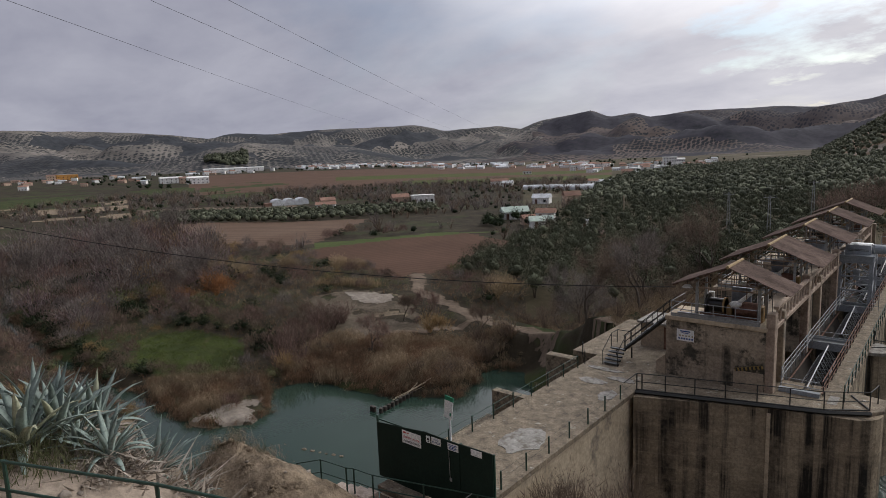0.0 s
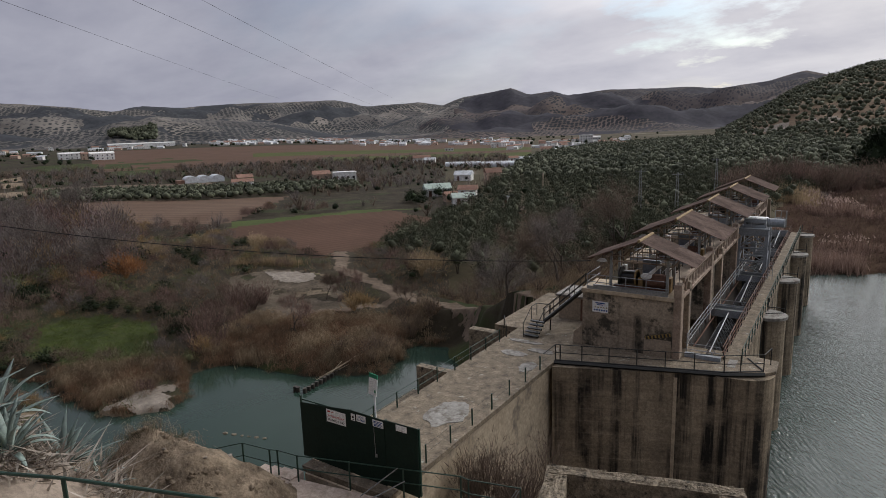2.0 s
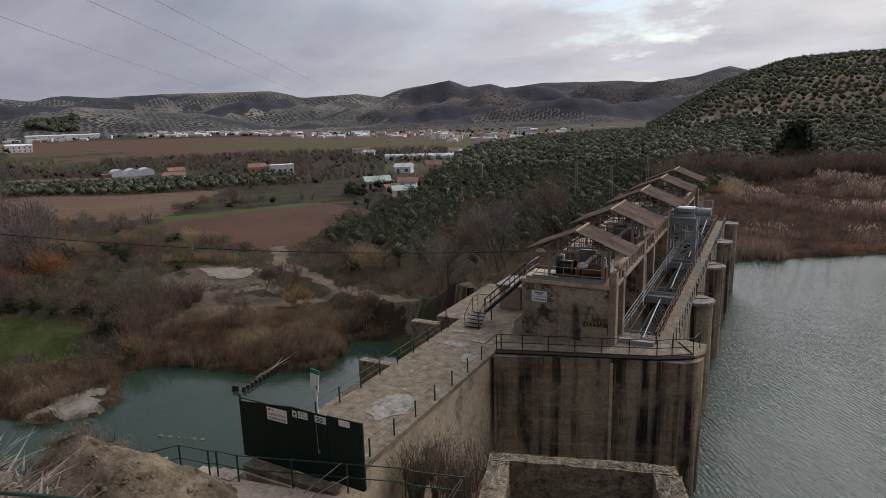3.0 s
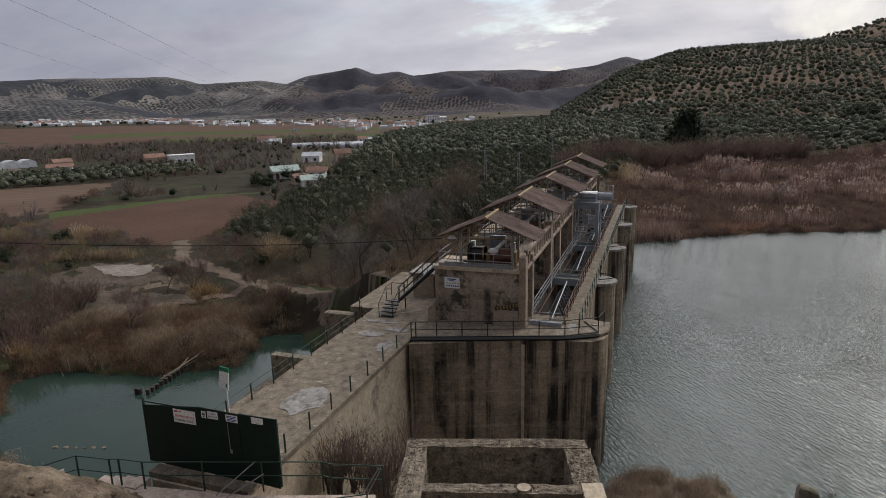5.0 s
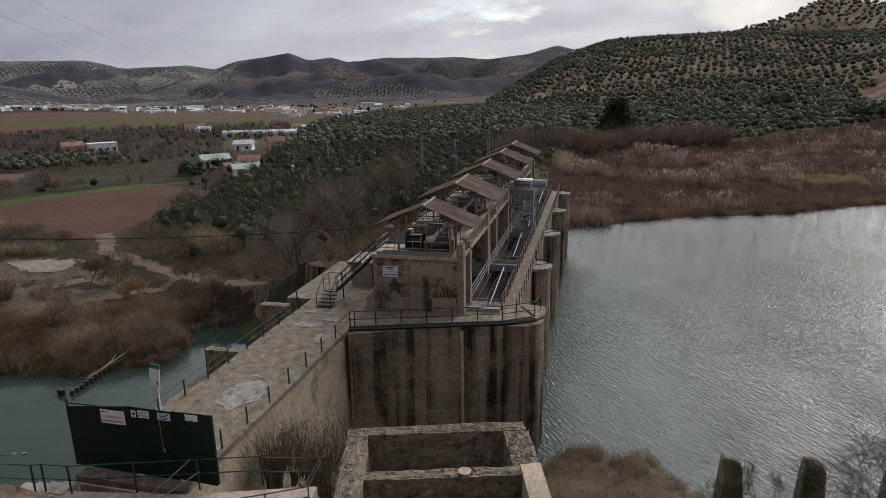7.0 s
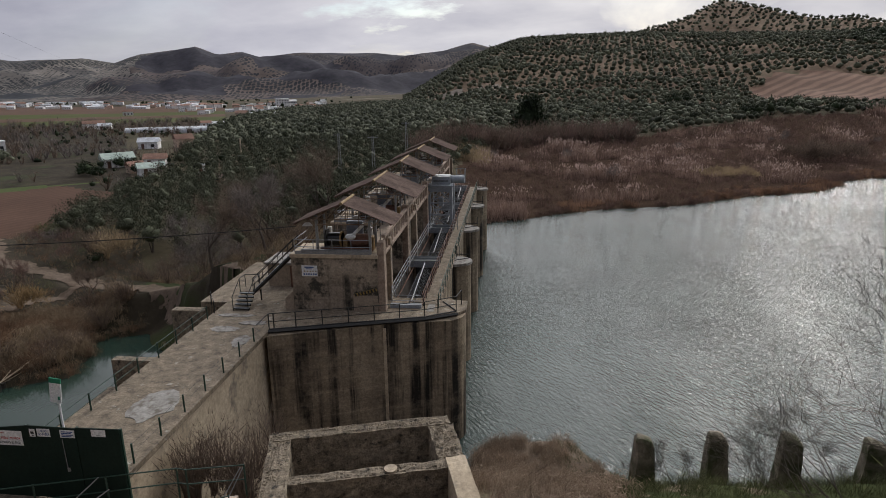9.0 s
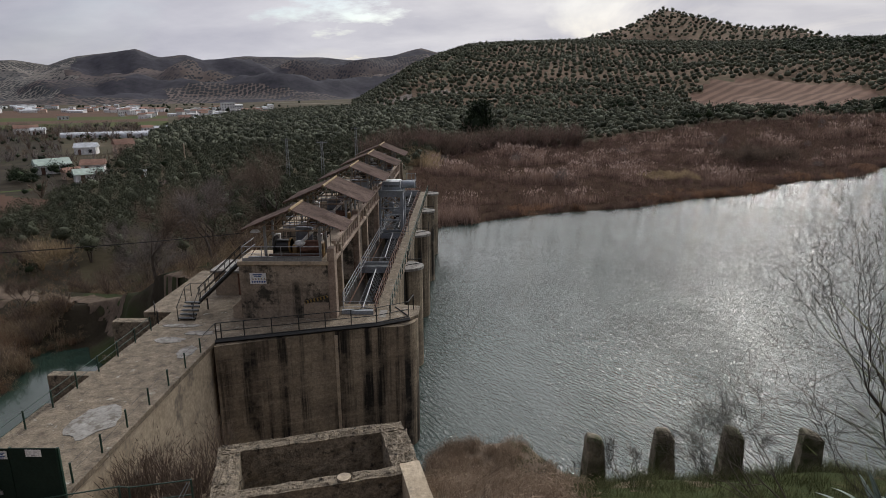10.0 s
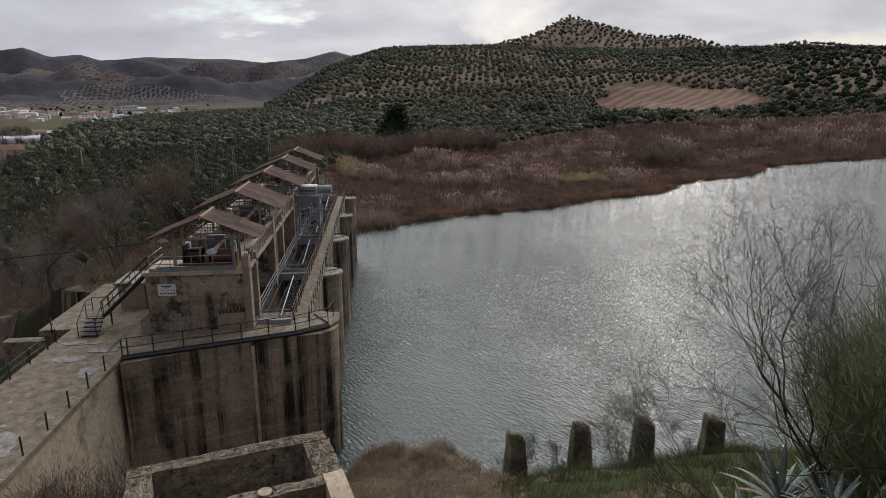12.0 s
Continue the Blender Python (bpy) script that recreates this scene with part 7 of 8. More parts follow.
# feathery russet shrubs beside the rushes
bx, by, rng = wild(-74, -59, 41, 60, 60, 70)
i = near_line(bx, by, [(-62, 43.5), (-66, 47), (-70, 52), (-72, 57)], 2.6)
scatter("feathery_shrubs", BARE_FINE, bx[i], by[i], rng.uniform(2.6, 4.4, i.sum()), F_REDTWIG, "tall feathery russet shrubs beside the rushes", "shrubs", 71)
vx, vy, rng = wild(-98, -64, 30, 48, 3000, 68)
i = inside(vx + fbm(vx, vy, 4, 2), vy + fbm(vx, vy, 4, 2, 2.0), GRASSES[0])
scatter("meadow_grass", [reed_shape(180 + k, 26, 0.9, 0.05, 0.5) for k in range(4)], vx[i], vy[i], rng.uniform(0.2, 0.5, i.sum()), F_MEADOW, "rough green grass in the clearing by the stream", "grass", 69)
# bent dry rushes round the pool
vx, vy = rows_of(-76, -38, 26, 68, 0.62, 0.2, 20, 0.4)
rng = np.random.default_rng(20)
hh = height(vx, vy)
i = (hh > POOL - 0.1) & (hh < -7.5) & (inside(vx + fbm(vx, vy, 3, 2), vy, RUSHES[0]) | inside(vx, vy, RUSHES[1])) & ~inside(vx, vy, SHINGLE) & ~near_line(vx, vy, ROADS[0], 2) & ~near_line(vx, vy, ROADS[1], 1.4)
mound = fbm(vx, vy, 3.5, 3, 2.5)
i &= mound > -0.62
RUSH = [tangle_shape(340 + k, 34, 0.85, 0.035) for k in range(5)]
for lo, hi, mat, label in ((-9, 0.1, F_RUSHBROWN, "brown bent rushes beside the pool"), (0.1, 9, F_RUSH, "tan bent rushes beside the pool")):
    j = i & (mound + rng.normal(size=len(vx)) * 0.2 > lo) & (mound <= hi)
    scatter("dry_rushes", RUSH, vx[j], vy[j], 0.75 + 0.75 * np.clip(mound[j] + 0.5, 0, 1.2), mat, label, "reeds", 21)
# dark sedge hanging over the river's edge
bx, by, rng = wild(-130, -40, 26, 66, 9000, 72)
bg = shore_gap(bx, by) + 0.9 * fbm(bx, by, 5, 3, 5.0)
i = (bg > -0.35) & (bg < 0.9) & (by > 26) & ~inside(bx, by, SHINGLE) & (rng.uniform(size=len(bx)) < 0.5)
scatter("river_sedge", TUSSOCKS, bx[i], by[i], rng.uniform(0.4, 0.9, i.sum()), F_RUSHBROWN, "dark brown sedge along the river's edge", "sedge", 73)
# straw-coloured cane in a row behind the yard
bx, by, rng = wild(-93, -79, 69, 79, 240, 74)
i = near_line(bx, by, [(-91, 71.5), (-81, 75.5)], 1.2)
scatter("cane_row", REEDS, bx[i], by[i], rng.uniform(1.3, 2.0, i.sum()), F_STRAW, "straw-coloured cane behind the yard", "reeds", 75)
# scrub along the plain
qx, qy, rng = wild(-460, -60, 90, 640, 7600, 23)
qr, qa = polar_of(qx, qy)
kq = ground_kind(qx, qy)
ok = (qr > 150) & (qa > -78) & (qa < -27) & np.isin(kq, (0, 7)) & ~inside(qx, qy, GROVE) & ~inside(qx, qy, BELT) & ((fbm(qx, qy, 55, 3, 7.0) > -0.05) | ((qr > 340) & (qr < 520))) & ~((qa < -47) & (qr < 290) & (qr > 170))
sel = rng.uniform(size=len(qx))
i = ok & (sel < 0.5)
scatter("bare_hedges", BARE, qx[i], qy[i], rng.uniform(2.0, 5.0, i.sum()), F_BROWNTWIG, "brown leafless hedges across the plain", "shrubs", 24)
i = ok & (sel > 0.5) & (sel < 0.74)
scatter("field_trees", OLIVE_FAR, qx[i], qy[i], rng.uniform(0.7, 1.4, i.sum()), F_DARK, "dark green trees dotted across the plain", "trees", 25)
i = ok & (sel > 0.74)
scatter("bare_hedges", BARE, qx[i], qy[i], rng.uniform(3.0, 6.0, i.sum()), F_GREYTWIG, "grey leafless poplars across the plain", "trees", 26)
bx, by, rng = wild(-135, -72, 140, 200, 420, 65)
ok = (np.abs(np.hypot(bx + 102, by - 170) - 13) < 7) & ~inside(bx, by, FIELD) & (rng.uniform(size=len(bx)) < 0.4)
scatter("garden_trees", OLIVE_MID, bx[ok], by[ok], rng.uniform(0.8, 2.0, ok.sum()), F_DARK, "dark green garden trees round the farmhouses", "trees", 66)
# the dark orchard belt between the fields
ox, oy = rows_of(-300, -140, 105, 240, 3.6, 0.9, 27, 0.2)
ok = inside(ox, oy, BELT)
scatter("orchard", OLIVE_FAR, ox[ok], oy[ok], np.full(ok.sum(), 1.5), F_OLIVE_FAR, "dark green orchard belt between the fields", "orchard", 28)
# trees by the town
tx, ty, rng = wild(-1050, -120, 250, 1000, 2600, 29)
tr_, ta_ = polar_of(tx, ty)
ok = (tr_ > 500) & (tr_ < 1080) & (ta_ < -14) & (np.abs(fbm(tx, ty, 120, 3, 3.0)) < 0.10) & ~np.isin(ground_kind(tx, ty), (13, 14))
scatter("town_trees", OLIVE_FAR, tx[ok], ty[ok], rng.uniform(1.0, 2.6, ok.sum()), F_DARK, "dark trees among the houses of the town", "trees", 30)
tx, ty, rng = wild(-1500, -1000, 550, 900, 4200, 31)
tr_, ta_ = polar_of(tx, ty)
ok = (np.abs(ta_ + 59) < 1.7) & (np.abs(tr_ - 1420) < 90)
scatter("pine_wood", OLIVE_FAR, tx[ok], ty[ok], rng.uniform(4, 6.5, ok.sum()), F_OLIVE_FAR, "dark pine wood below the far knoll", "wood", 32)


def limb_tree(seed, tall, spread, mat, label, name, x, y, levels=4, lean=(0, 0), stems=1, twig_len=0.5, twig_width=0.02, twigs=700, thick=None, up=0.5, base=None, taper=0.86, fork=0.68, bark=None):
    """A leafless tree: tapered trunk and limbs that fork, ending in fine twigs."""
    rng = np.random.default_rng(seed)
    z = (spot(x, y) if base is None else base) - 0.1
    t = thing(name, (x, y, z), label, "tree" if tall > 3.5 else "shrub", "leafless trees")
    bm = bmesh.new()
    ends = []
    thick = thick or tall * 0.022

    def grow(p, d, length, r, level):
        bits = 3
        for _ in range(bits):
            d2 = (d + Vector(rng.normal(size=3)) * 0.16 + Vector((0, 0, 0.06 * up))).normalized()
            q = p + d2 * (length / bits)
            tube(bm, p, q, r, 6 if level < 2 else 3, r * taper)
            p, d, r = q, d2, r * taper
            if level >= 2:
                ends.append((p.copy(), d.copy()))
        if level >= levels:
            return
        for k in range(2 + (rng.uniform() < 0.55)):
            d3 = (d * 0.9 + Vector(rng.normal(size=3)) * spread + Vector((0, 0, 0.18 * up))).normalized()
            grow(p, d3, length * rng.uniform(0.62, 0.85), r * fork, level + 1)

    for s in range(stems):
        d = Vector((lean[0] + (rng.normal() * 0.35 if stems > 1 else 0), lean[1] + (rng.normal() * 0.35 if stems > 1 else 0), 1)).normalized()
        grow(Vector((x + 0.15 * s, y, z)), d, tall * 0.30, thick, 0)
    part("trunk", bm, bark or F_BARK, t)
    e = np.array([p[:] for p, _ in ends])
    dd = np.array([q[:] for _, q in ends])
    i = rng.integers(0, len(e), twigs)
    b = e[i] + rng.normal(size=(twigs, 3)) * twig_len * 0.12
    way = dd[i] * 0.7 + rng.normal(size=(twigs, 3)) * 0.45 + [0, 0, 0.25 * up]
    tip = b + way * (twig_len * rng.uniform(0.4, 1.1, twigs))[:, None]
    v, f = blades(b, tip, twig_width * rng.uniform(0.6, 1.3, twigs), rng)
    v2, f2 = blades(tip * 0.4 + b * 0.6, tip + rng.normal(size=(twigs, 3)) * twig_len * 0.35, twig_width * 0.8 * rng.uniform(0.6, 1.3, twigs), rng)
    v, f = join((v, f), (v2, f2))
    ob = new("crown", np_mesh("crown", v - np.array([x, y, z]), f, [mat]))
    ob.parent = t
    return t


# leafless trees that stand out singly below the dam and along the road
for k, (x, y, h, m) in enumerate(((-30, 58.5, 8.5, F_BROWNTWIG), (-26.5, 66, 9, F_BROWNTWIG), (-36, 68, 8, F_GREYTWIG), (-33, 76, 9.5, F_BROWNTWIG), (-41, 79, 7, F_GREYTWIG), (-45, 116, 11, F_BROWNTWIG), (-63, 64.5, 4.5, F_BROWNTWIG), (-61, 67, 5, F_REDTWIG), (-72, 52, 6.5, F_BROWNTWIG), (-64, 47, 5.5, F_BROWNTWIG), (-58, 53, 5, F_REDTWIG), (-50, 66, 4, F_BROWNTWIG), (-24, 58, 7.5, F_GREYTWIG), (-40, 71, 6.0, F_BROWNTWIG), (-22, 72, 9, F_BROWNTWIG), (-48, 84, 7, F_GREYTWIG))):
    limb_tree(100 + k, h, 0.42, m, "leafless brown winter tree with a fine twiggy crown", "bare_tree", x, y, 4, stems=2 if k % 3 else 1, twig_len=0.16 * h, twig_width=0.028, twigs=1500)
for k, (x, y, h) in enumerate(((-148, 60, 13), (-128, 55, 11), (-110, 60, 10), (-160, 80, 14), (-150, 45, 11))):
    limb_tree(140 + k, h, 0.38, F_GREYTWIG, "tall grey leafless poplar in the riverside wood", "bare_tree", x, y, 4, stems=3, twig_len=0.15 * h, twig_width=0.05, twigs=1800)
for x, y, h, m, label in ((-55.2, 62.0, 3.6, F_TAWNY, "ochre leafless willow bush by the track"), (-101, 56, 5.2, F_RUST, "rust-orange winter bush in the thicket"), (-104, 52, 3.2, F_RUST, "rust-orange winter bush in the thicket"), (-117, 66, 4.2, F_STRAW, "straw-coloured cane clump in the thicket"), (-112, 68, 3.6, F_STRAW, "straw-coloured cane clump in the thicket"), (-107, 76, 4.0, F_STRAW, "straw-coloured cane clump at the field's edge"), (-97, 81, 4.0, F_STRAW, "straw-coloured cane clump at the field's edge"), (-93, 83, 3.2, F_STRAW, "straw-coloured cane clump at the field's edge"), (-56, 80, 5.0, F_STRAW, "straw-coloured winter bush near the track"), (-60, 82, 4.2, F_BROWNTWIG, "brown winter bush near the track")):
    t = thing("winter_bush", (x, y, spot(x, y)), label, "shrub", "winter bushes")
    v, f = join(*[(a * h * s + np.array([dx, dy, 0]) * h, b) for (a, b), s, dx, dy in zip((SHRUBS[0], SHRUBS[2], BARE_FINE[3]), (1.0, 0.9, 0.85), (0, 0.35, -0.3), (0, 0.1, 0.2))])
    ob = new("twig_crown", np_mesh("twig_crown", v, f, [m]))
    ob.parent = t
# the dark conifer behind the reeds
t = thing("conifer", (9.2, 300, spot(9.2, 300)), "dark round-topped pine behind the reed bed", "tree")
part("trunk", tubes(0.5, ((9.2, 300, spot(9.2, 300) - 0.3), (9.2, 300, 4)), n=8), F_BARK, t)
v, f = join(*[(a * s + np.array(o), b) for (a, b), s, o in zip([crown_shape(60 + k, 500, 0.22, ICO2, 1.15, 0.35, 0.0) for k in range(4)], (6.6, 5.6, 5.2, 4.6), ((0, 0, 6.5), (-2.8, 1, 4.2), (2.9, -1, 4.6), (0.4, 0, 13.0)))])
ob = new("crown", np_mesh("crown", v, f, [F_DARK]))
ob.parent = t

# rough growth on the made ground beside the road and the pool
bx, by, rng = wild(-48, -20.5, 41, 78, 2900, 33)
hh = height(bx, by)
i = (hh > POOL + 0.2) & ~near_line(bx, by, ROADS[0], 2.6) & ~near_line(bx, by, ROADS[1], 2.4) & ~((bx > -23) & (by < 53)) & ~inside(bx, by, YARD)
i &= rng.uniform(size=len(bx)) < 0.6
scatter("dry_grass", [tangle_shape(50 + k, 30, 0.8, 0.06) for k in range(3)], bx[i], by[i], rng.uniform(0.4, 0.9, i.sum()), F_RUSH, "dry brown grass on the bank beside the dam", "grass", 34)
j = i & (rng.uniform(size=len(bx)) < 0.10) & (by > 50)
scatter("bank_shrubs", BARE_FINE, bx[j], by[j], rng.uniform(1.2, 3.2, j.sum()), F_BROWNTWIG, "brown leafless shrubs on the bank beside the dam", "shrubs", 35)

# ---- houses of the plain and the town ----


def house(x, y, w, d, h, turn, wall_mat, roof_mat, label, name="house", gable=1.2, wins=2, group="houses"):
    """Walls, a gabled or flat roof with eaves, a door and windows set into the front."""
    z = min(spot(x + a * w / 2, y + b * d / 2) for a in (-1, 1) for b in (-1, 1)) - 0.3
    t = thing(name, (0, 0, 0), label, "building", group)
    part("wall", boxes((-w / 2, w / 2, -d / 2, d / 2, 0, h)), wall_mat, t)
    if gable > 0:
        bm = bmesh.new()
        e = 0.35
        pro = [(-d / 2 - e, h - 0.1), (0, h + gable), (d / 2 + e, h - 0.1)]
        a = [bm.verts.new((-w / 2 - e, yy, zz)) for yy, zz in pro]
        b = [bm.verts.new((w / 2 + e, yy, zz)) for yy, zz in pro]
        bm.faces.new(a); bm.faces.new(b[::-1])
        for i in range(3):
            bm.faces.new((a[i], b[i], b[(i + 1) % 3], a[(i + 1) % 3]))
        bmesh.ops.recalc_face_normals(bm, faces=bm.faces)
        part("roof", bm, roof_mat, t)
    else:
        part("roof", boxes((-w / 2 - 0.2, w / 2 + 0.2, -d / 2 - 0.2, d / 2 + 0.2, h, h + 0.3)), roof_mat, t)
    storeys = max(1, int(h // 2.9))
    for s in range(storeys):
        for i in range(wins):
            xx = -w / 2 + w * (i + 0.5) / wins
            zz = 1.0 + 2.9 * s
            if s == 0 and i == 0:
                part("door", boxes((xx - 0.5, xx + 0.5, -d / 2 - 0.04, -d / 2 + 0.1, 0.3, 2.3)), M_RUST, t)
            else:
                part("window", boxes((xx - 0.55, xx + 0.55, -d / 2 - 0.04, -d / 2 + 0.1, zz, zz + 1.2)), M_PANE, t)
    t.matrix_basis = pose(x, y, z, 0, 0, turn)
    return t


def facing(x, y, off=0.0):
    """Degrees that turn a house's front towards the viewpoint."""
    return -math.degrees(math.atan2(x, y)) + off


M_LIME = mottled("pale_green_roofing", (0.36, 0.44, 0.38), (0.50, 0.58, 0.51), 0.2, 2.0, bump=0)
for x, y, w, d, h, off, wm, rm, gable, wins, label in (
        (-117, 176, 13, 8, 3.4, 12, M_RENDER, M_LIME, 1.3, 3, "low white farmhouse with a pale green roof"),
        (-106, 178, 9, 7, 3.2, -10, M_RENDER, M_TILE, 1.1, 2, "white farm outbuilding with a clay roof"),
        (-97, 160, 10, 7, 3.0, 8, M_RENDER, M_LIME, 1.0, 2, "white shed with a bright sheet roof"),
        (-104, 164, 6, 5, 2.8, 20, M_WARM, M_TILE, 0.9, 1, "small warm-coloured hut with a clay roof"),
        (-140, 232, 11, 8, 3.6, -15, M_RENDER, M_SHEET, 1.2, 2, "white house with a pale sheet roof"),
        (-128, 236, 10, 8, 4.4, 14, M_WARM, M_TILE, 1.4, 2, "brown house with a clay roof"),
        (-86, 166, 3.5, 3, 2.6, 5, M_RENDER, M_SHEET, 0, 1, "small white pump hut"),
        (-74, 148, 10, 5, 1.9, -14, M_WARM, M_ROOF, 0.5, 2, "low shack with a patched brown roof"),
        (-212, 219, 12, 9, 3.8, 6, M_WARM, M_TILE, 1.2, 2, "low house with a red side wing"),
        (-200, 222, 16, 8, 4.6, 10, M_RENDER, M_RENDER, 0, 4, "flat-roofed white farm building"),
        (-221, 180, 13, 7, 3.4, -6, M_RENDER, M_TILE, 0.9, 3, "white shed beside the field track"),
        (-232, 190, 10, 8, 4.5, 12, M_WARM, M_TILE, 1.0, 2, "brown house beside the field track"),
        (-236, 338, 17, 9, 4.2, 5, M_RENDER, M_TILE, 1.4, 4, "white farmhouse with a clay roof"),
        (-226, 333, 10, 8, 3.4, -8, M_RENDER, M_SHEET, 1.0, 2, "small white farm annexe"),
        (-178, 356, 9, 7, 3.4, 10, M_RENDER, M_TILE, 1.0, 2, "white cottage among dark trees"),
        (-168, 352, 11, 7, 3.2, 4, M_RENDER, M_SHEET, 1.0, 2, "white shed among dark trees"),
        (-330, 520, 12, 9, 4, 5, M_RENDER, M_TILE, 1.2, 3, "white house beyond the fields"),
        (-210, 480, 14, 9, 4.4, 0, M_WARM, M_TILE, 1.3, 3, "brown house at the edge of the town")):
    house(x, y, w * 0.66, d * 0.66, h * 0.86, facing(x, y, off), wm, rm, label, gable=gable * 1.25, wins=wins)
# white farm hall with three rounded bays
t = thing("farm_hall", (0, 0, 0), "white sheet-metal farm hall with rounded roofs", "building")
for k in range(3):
    bm = bmesh.new()
    arc = [(-5 * math.cos(a), 2.6 + 2.4 * math.sin(a)) for a in (math.pi * i / 10 for i in range(11))]
    a = [bm.verts.new((xx + 10 * (k - 1), -7, zz)) for xx, zz in arc] + [bm.verts.new((5 + 10 * (k - 1), -7, 0)), bm.verts.new((-5 + 10 * (k - 1), -7, 0))]
    b = [bm.verts.new((v.co.x, 7, v.co.z)) for v in a]
    bm.faces.new(a); bm.faces.new(b[::-1])
    for i in range(len(a)):
        bm.faces.new((a[i], b[i], b[(i + 1) % len(a)], a[(i + 1) % len(a)]))
    bmesh.ops.recalc_face_normals(bm, faces=bm.faces)
    part("bay", bm, M_SHEET, t)
part("lean_to", boxes((-21, -15.2, -6.5, 3, 0, 2.6)), M_TILE, t, "red lean-to")
t.matrix_basis = pose(-270, 196, spot(-270, 196) - 0.2, 0, 0, facing(-270, 196, 10)) @ Matrix.Diagonal((0.62, 0.62, 0.72, 1))
for x, y, w, d, off, label in ((-180, 320, 44, 6, -8, "long white plastic greenhouse"), (-166, 314, 20, 5, -8, "long white plastic greenhouse"), (-200, 500, 40, 14, -4, "long white plastic greenhouse at the town's edge"), (-178, 512, 30, 12, -4, "long white plastic greenhouse at the town's edge")):
    t = thing("greenhouse", (0, 0, 0), label, "greenhouse", "greenhouses")
    bm = bmesh.new()
    arc = [(-d / 2 * math.cos(a), 1.2 + 1.6 * math.sin(a)) for a in (math.pi * i / 8 for i in range(9))]
    a = [bm.verts.new((-w / 2, yy, zz)) for yy, zz in arc] + [bm.verts.new((-w / 2, d / 2, 0)), bm.verts.new((-w / 2, -d / 2, 0))]
    b = [bm.verts.new((w / 2, v.co.y, v.co.z)) for v in a]
    bm.faces.new(a); bm.faces.new(b[::-1])
    for i in range(len(a)):
        bm.faces.new((a[i], b[i], b[(i + 1) % len(a)], a[(i + 1) % len(a)]))
    bmesh.ops.recalc_face_normals(bm, faces=bm.faces)
    part("cover", bm, M_SHEET, t)
    part("door", boxes((-1.2, 1.2, -d / 2 - 0.05, -d / 2 + 0.3, 0.0, 1.9)), M_PANE, t)
    t.matrix_basis = pose(x, y, spot(x, y) - 0.1, 0, 0, facing(x, y, off))

# the town: five kinds of house, set down many times
kinds = [house(0, 0, 11, 9, 5.6, 0, M_RENDER, M_TILE, "white two-storey town house with a clay roof", "town_house", 1.5, 3, "town houses"),
         house(0, 0, 16, 9, 4.0, 0, M_RENDER, M_SHEET, "long low white town building with a sheet roof", "town_house", 1.0, 4, "town houses"),
         house(0, 0, 10, 9, 6.2, 0, M_RENDER, M_RENDER, "flat-roofed white town house", "town_house", 0, 3, "town houses"),
         house(0, 0, 12, 9, 5.4, 0, M_WARM, M_TILE, "warm-coloured town house with a clay roof", "town_house", 1.4, 3, "town houses"),
         house(0, 0, 22, 12, 4.6, 0, M_RENDER, M_SHEET, "broad white workshop with a sheet roof", "town_house", 1.2, 5, "town houses")]
rng = np.random.default_rng(77)
spots = []
for count, (a0, a1), (r0, r1), lift in ((150, (-53, -41), (960, 1260), 0), (84, (-41, -27), (800, 1060), 0), (62, (-29, -16.5), (560, 860), 0), (34, (-77, -63), (720, 1060), 0), (12, (-63, -55), (900, 1000), 0)):
    for _ in range(count):
        a, r = rng.uniform(a0, a1), rng.uniform(r0, r1)
        spots.append((r * math.sin(radians(a)), r * math.cos(radians(a)), a))
first = [True] * len(kinds)
for x, y, a in spots:
    k = int(rng.choice([0, 1, 2, 3, 4], p=[0.3, 0.25, 0.2, 0.15, 0.1]))
    if a < -63 and rng.uniform() < 0.5:
        k = 3
    m = pose(x, y, spot(x, y) - 0.4, 0, 0, facing(x, y, rng.uniform(-35, 35))) @ Matrix.Diagonal((*[rng.uniform(0.6, 0.95)] * 2, rng.uniform(0.65, 1.0), 1))
    if first[k]:
        kinds[k].matrix_basis, first[k] = m, False
    else:
        copy_thing(kinds[k], m)
for x, y, w, d, h, wm, label in ((-268, 730, 15, 10, 9.0, M_RENDER, "tall white block above the town roofs"), (-257, 734, 9, 9, 6.5, M_RENDER, "lower wing of the tall white block"), (-880, 540, 90, 14, 6.0, M_RENDER, "long white hall beyond the fields"), (-960, 330, 26, 12, 8.0, M_ORANGE, "orange building at the town's edge"), (-990, 322, 16, 12, 7.0, M_WARM, "pinkish building at the town's edge"), (-640, 318, 22, 12, 6.0, M_RENDER, "white barn with wide doors"), (-610, 322, 18, 12, 6.0, M_WARM, "cream barn with a grey door"), (-585, 318, 20, 12, 6.5, M_RENDER, "white barn by the road")):
    house(x, y, w, d, h, facing(x, y, 6), wm, M_TILE if wm is M_WARM else M_RENDER, label, gable=0 if h > 7 else 1.2, wins=5)

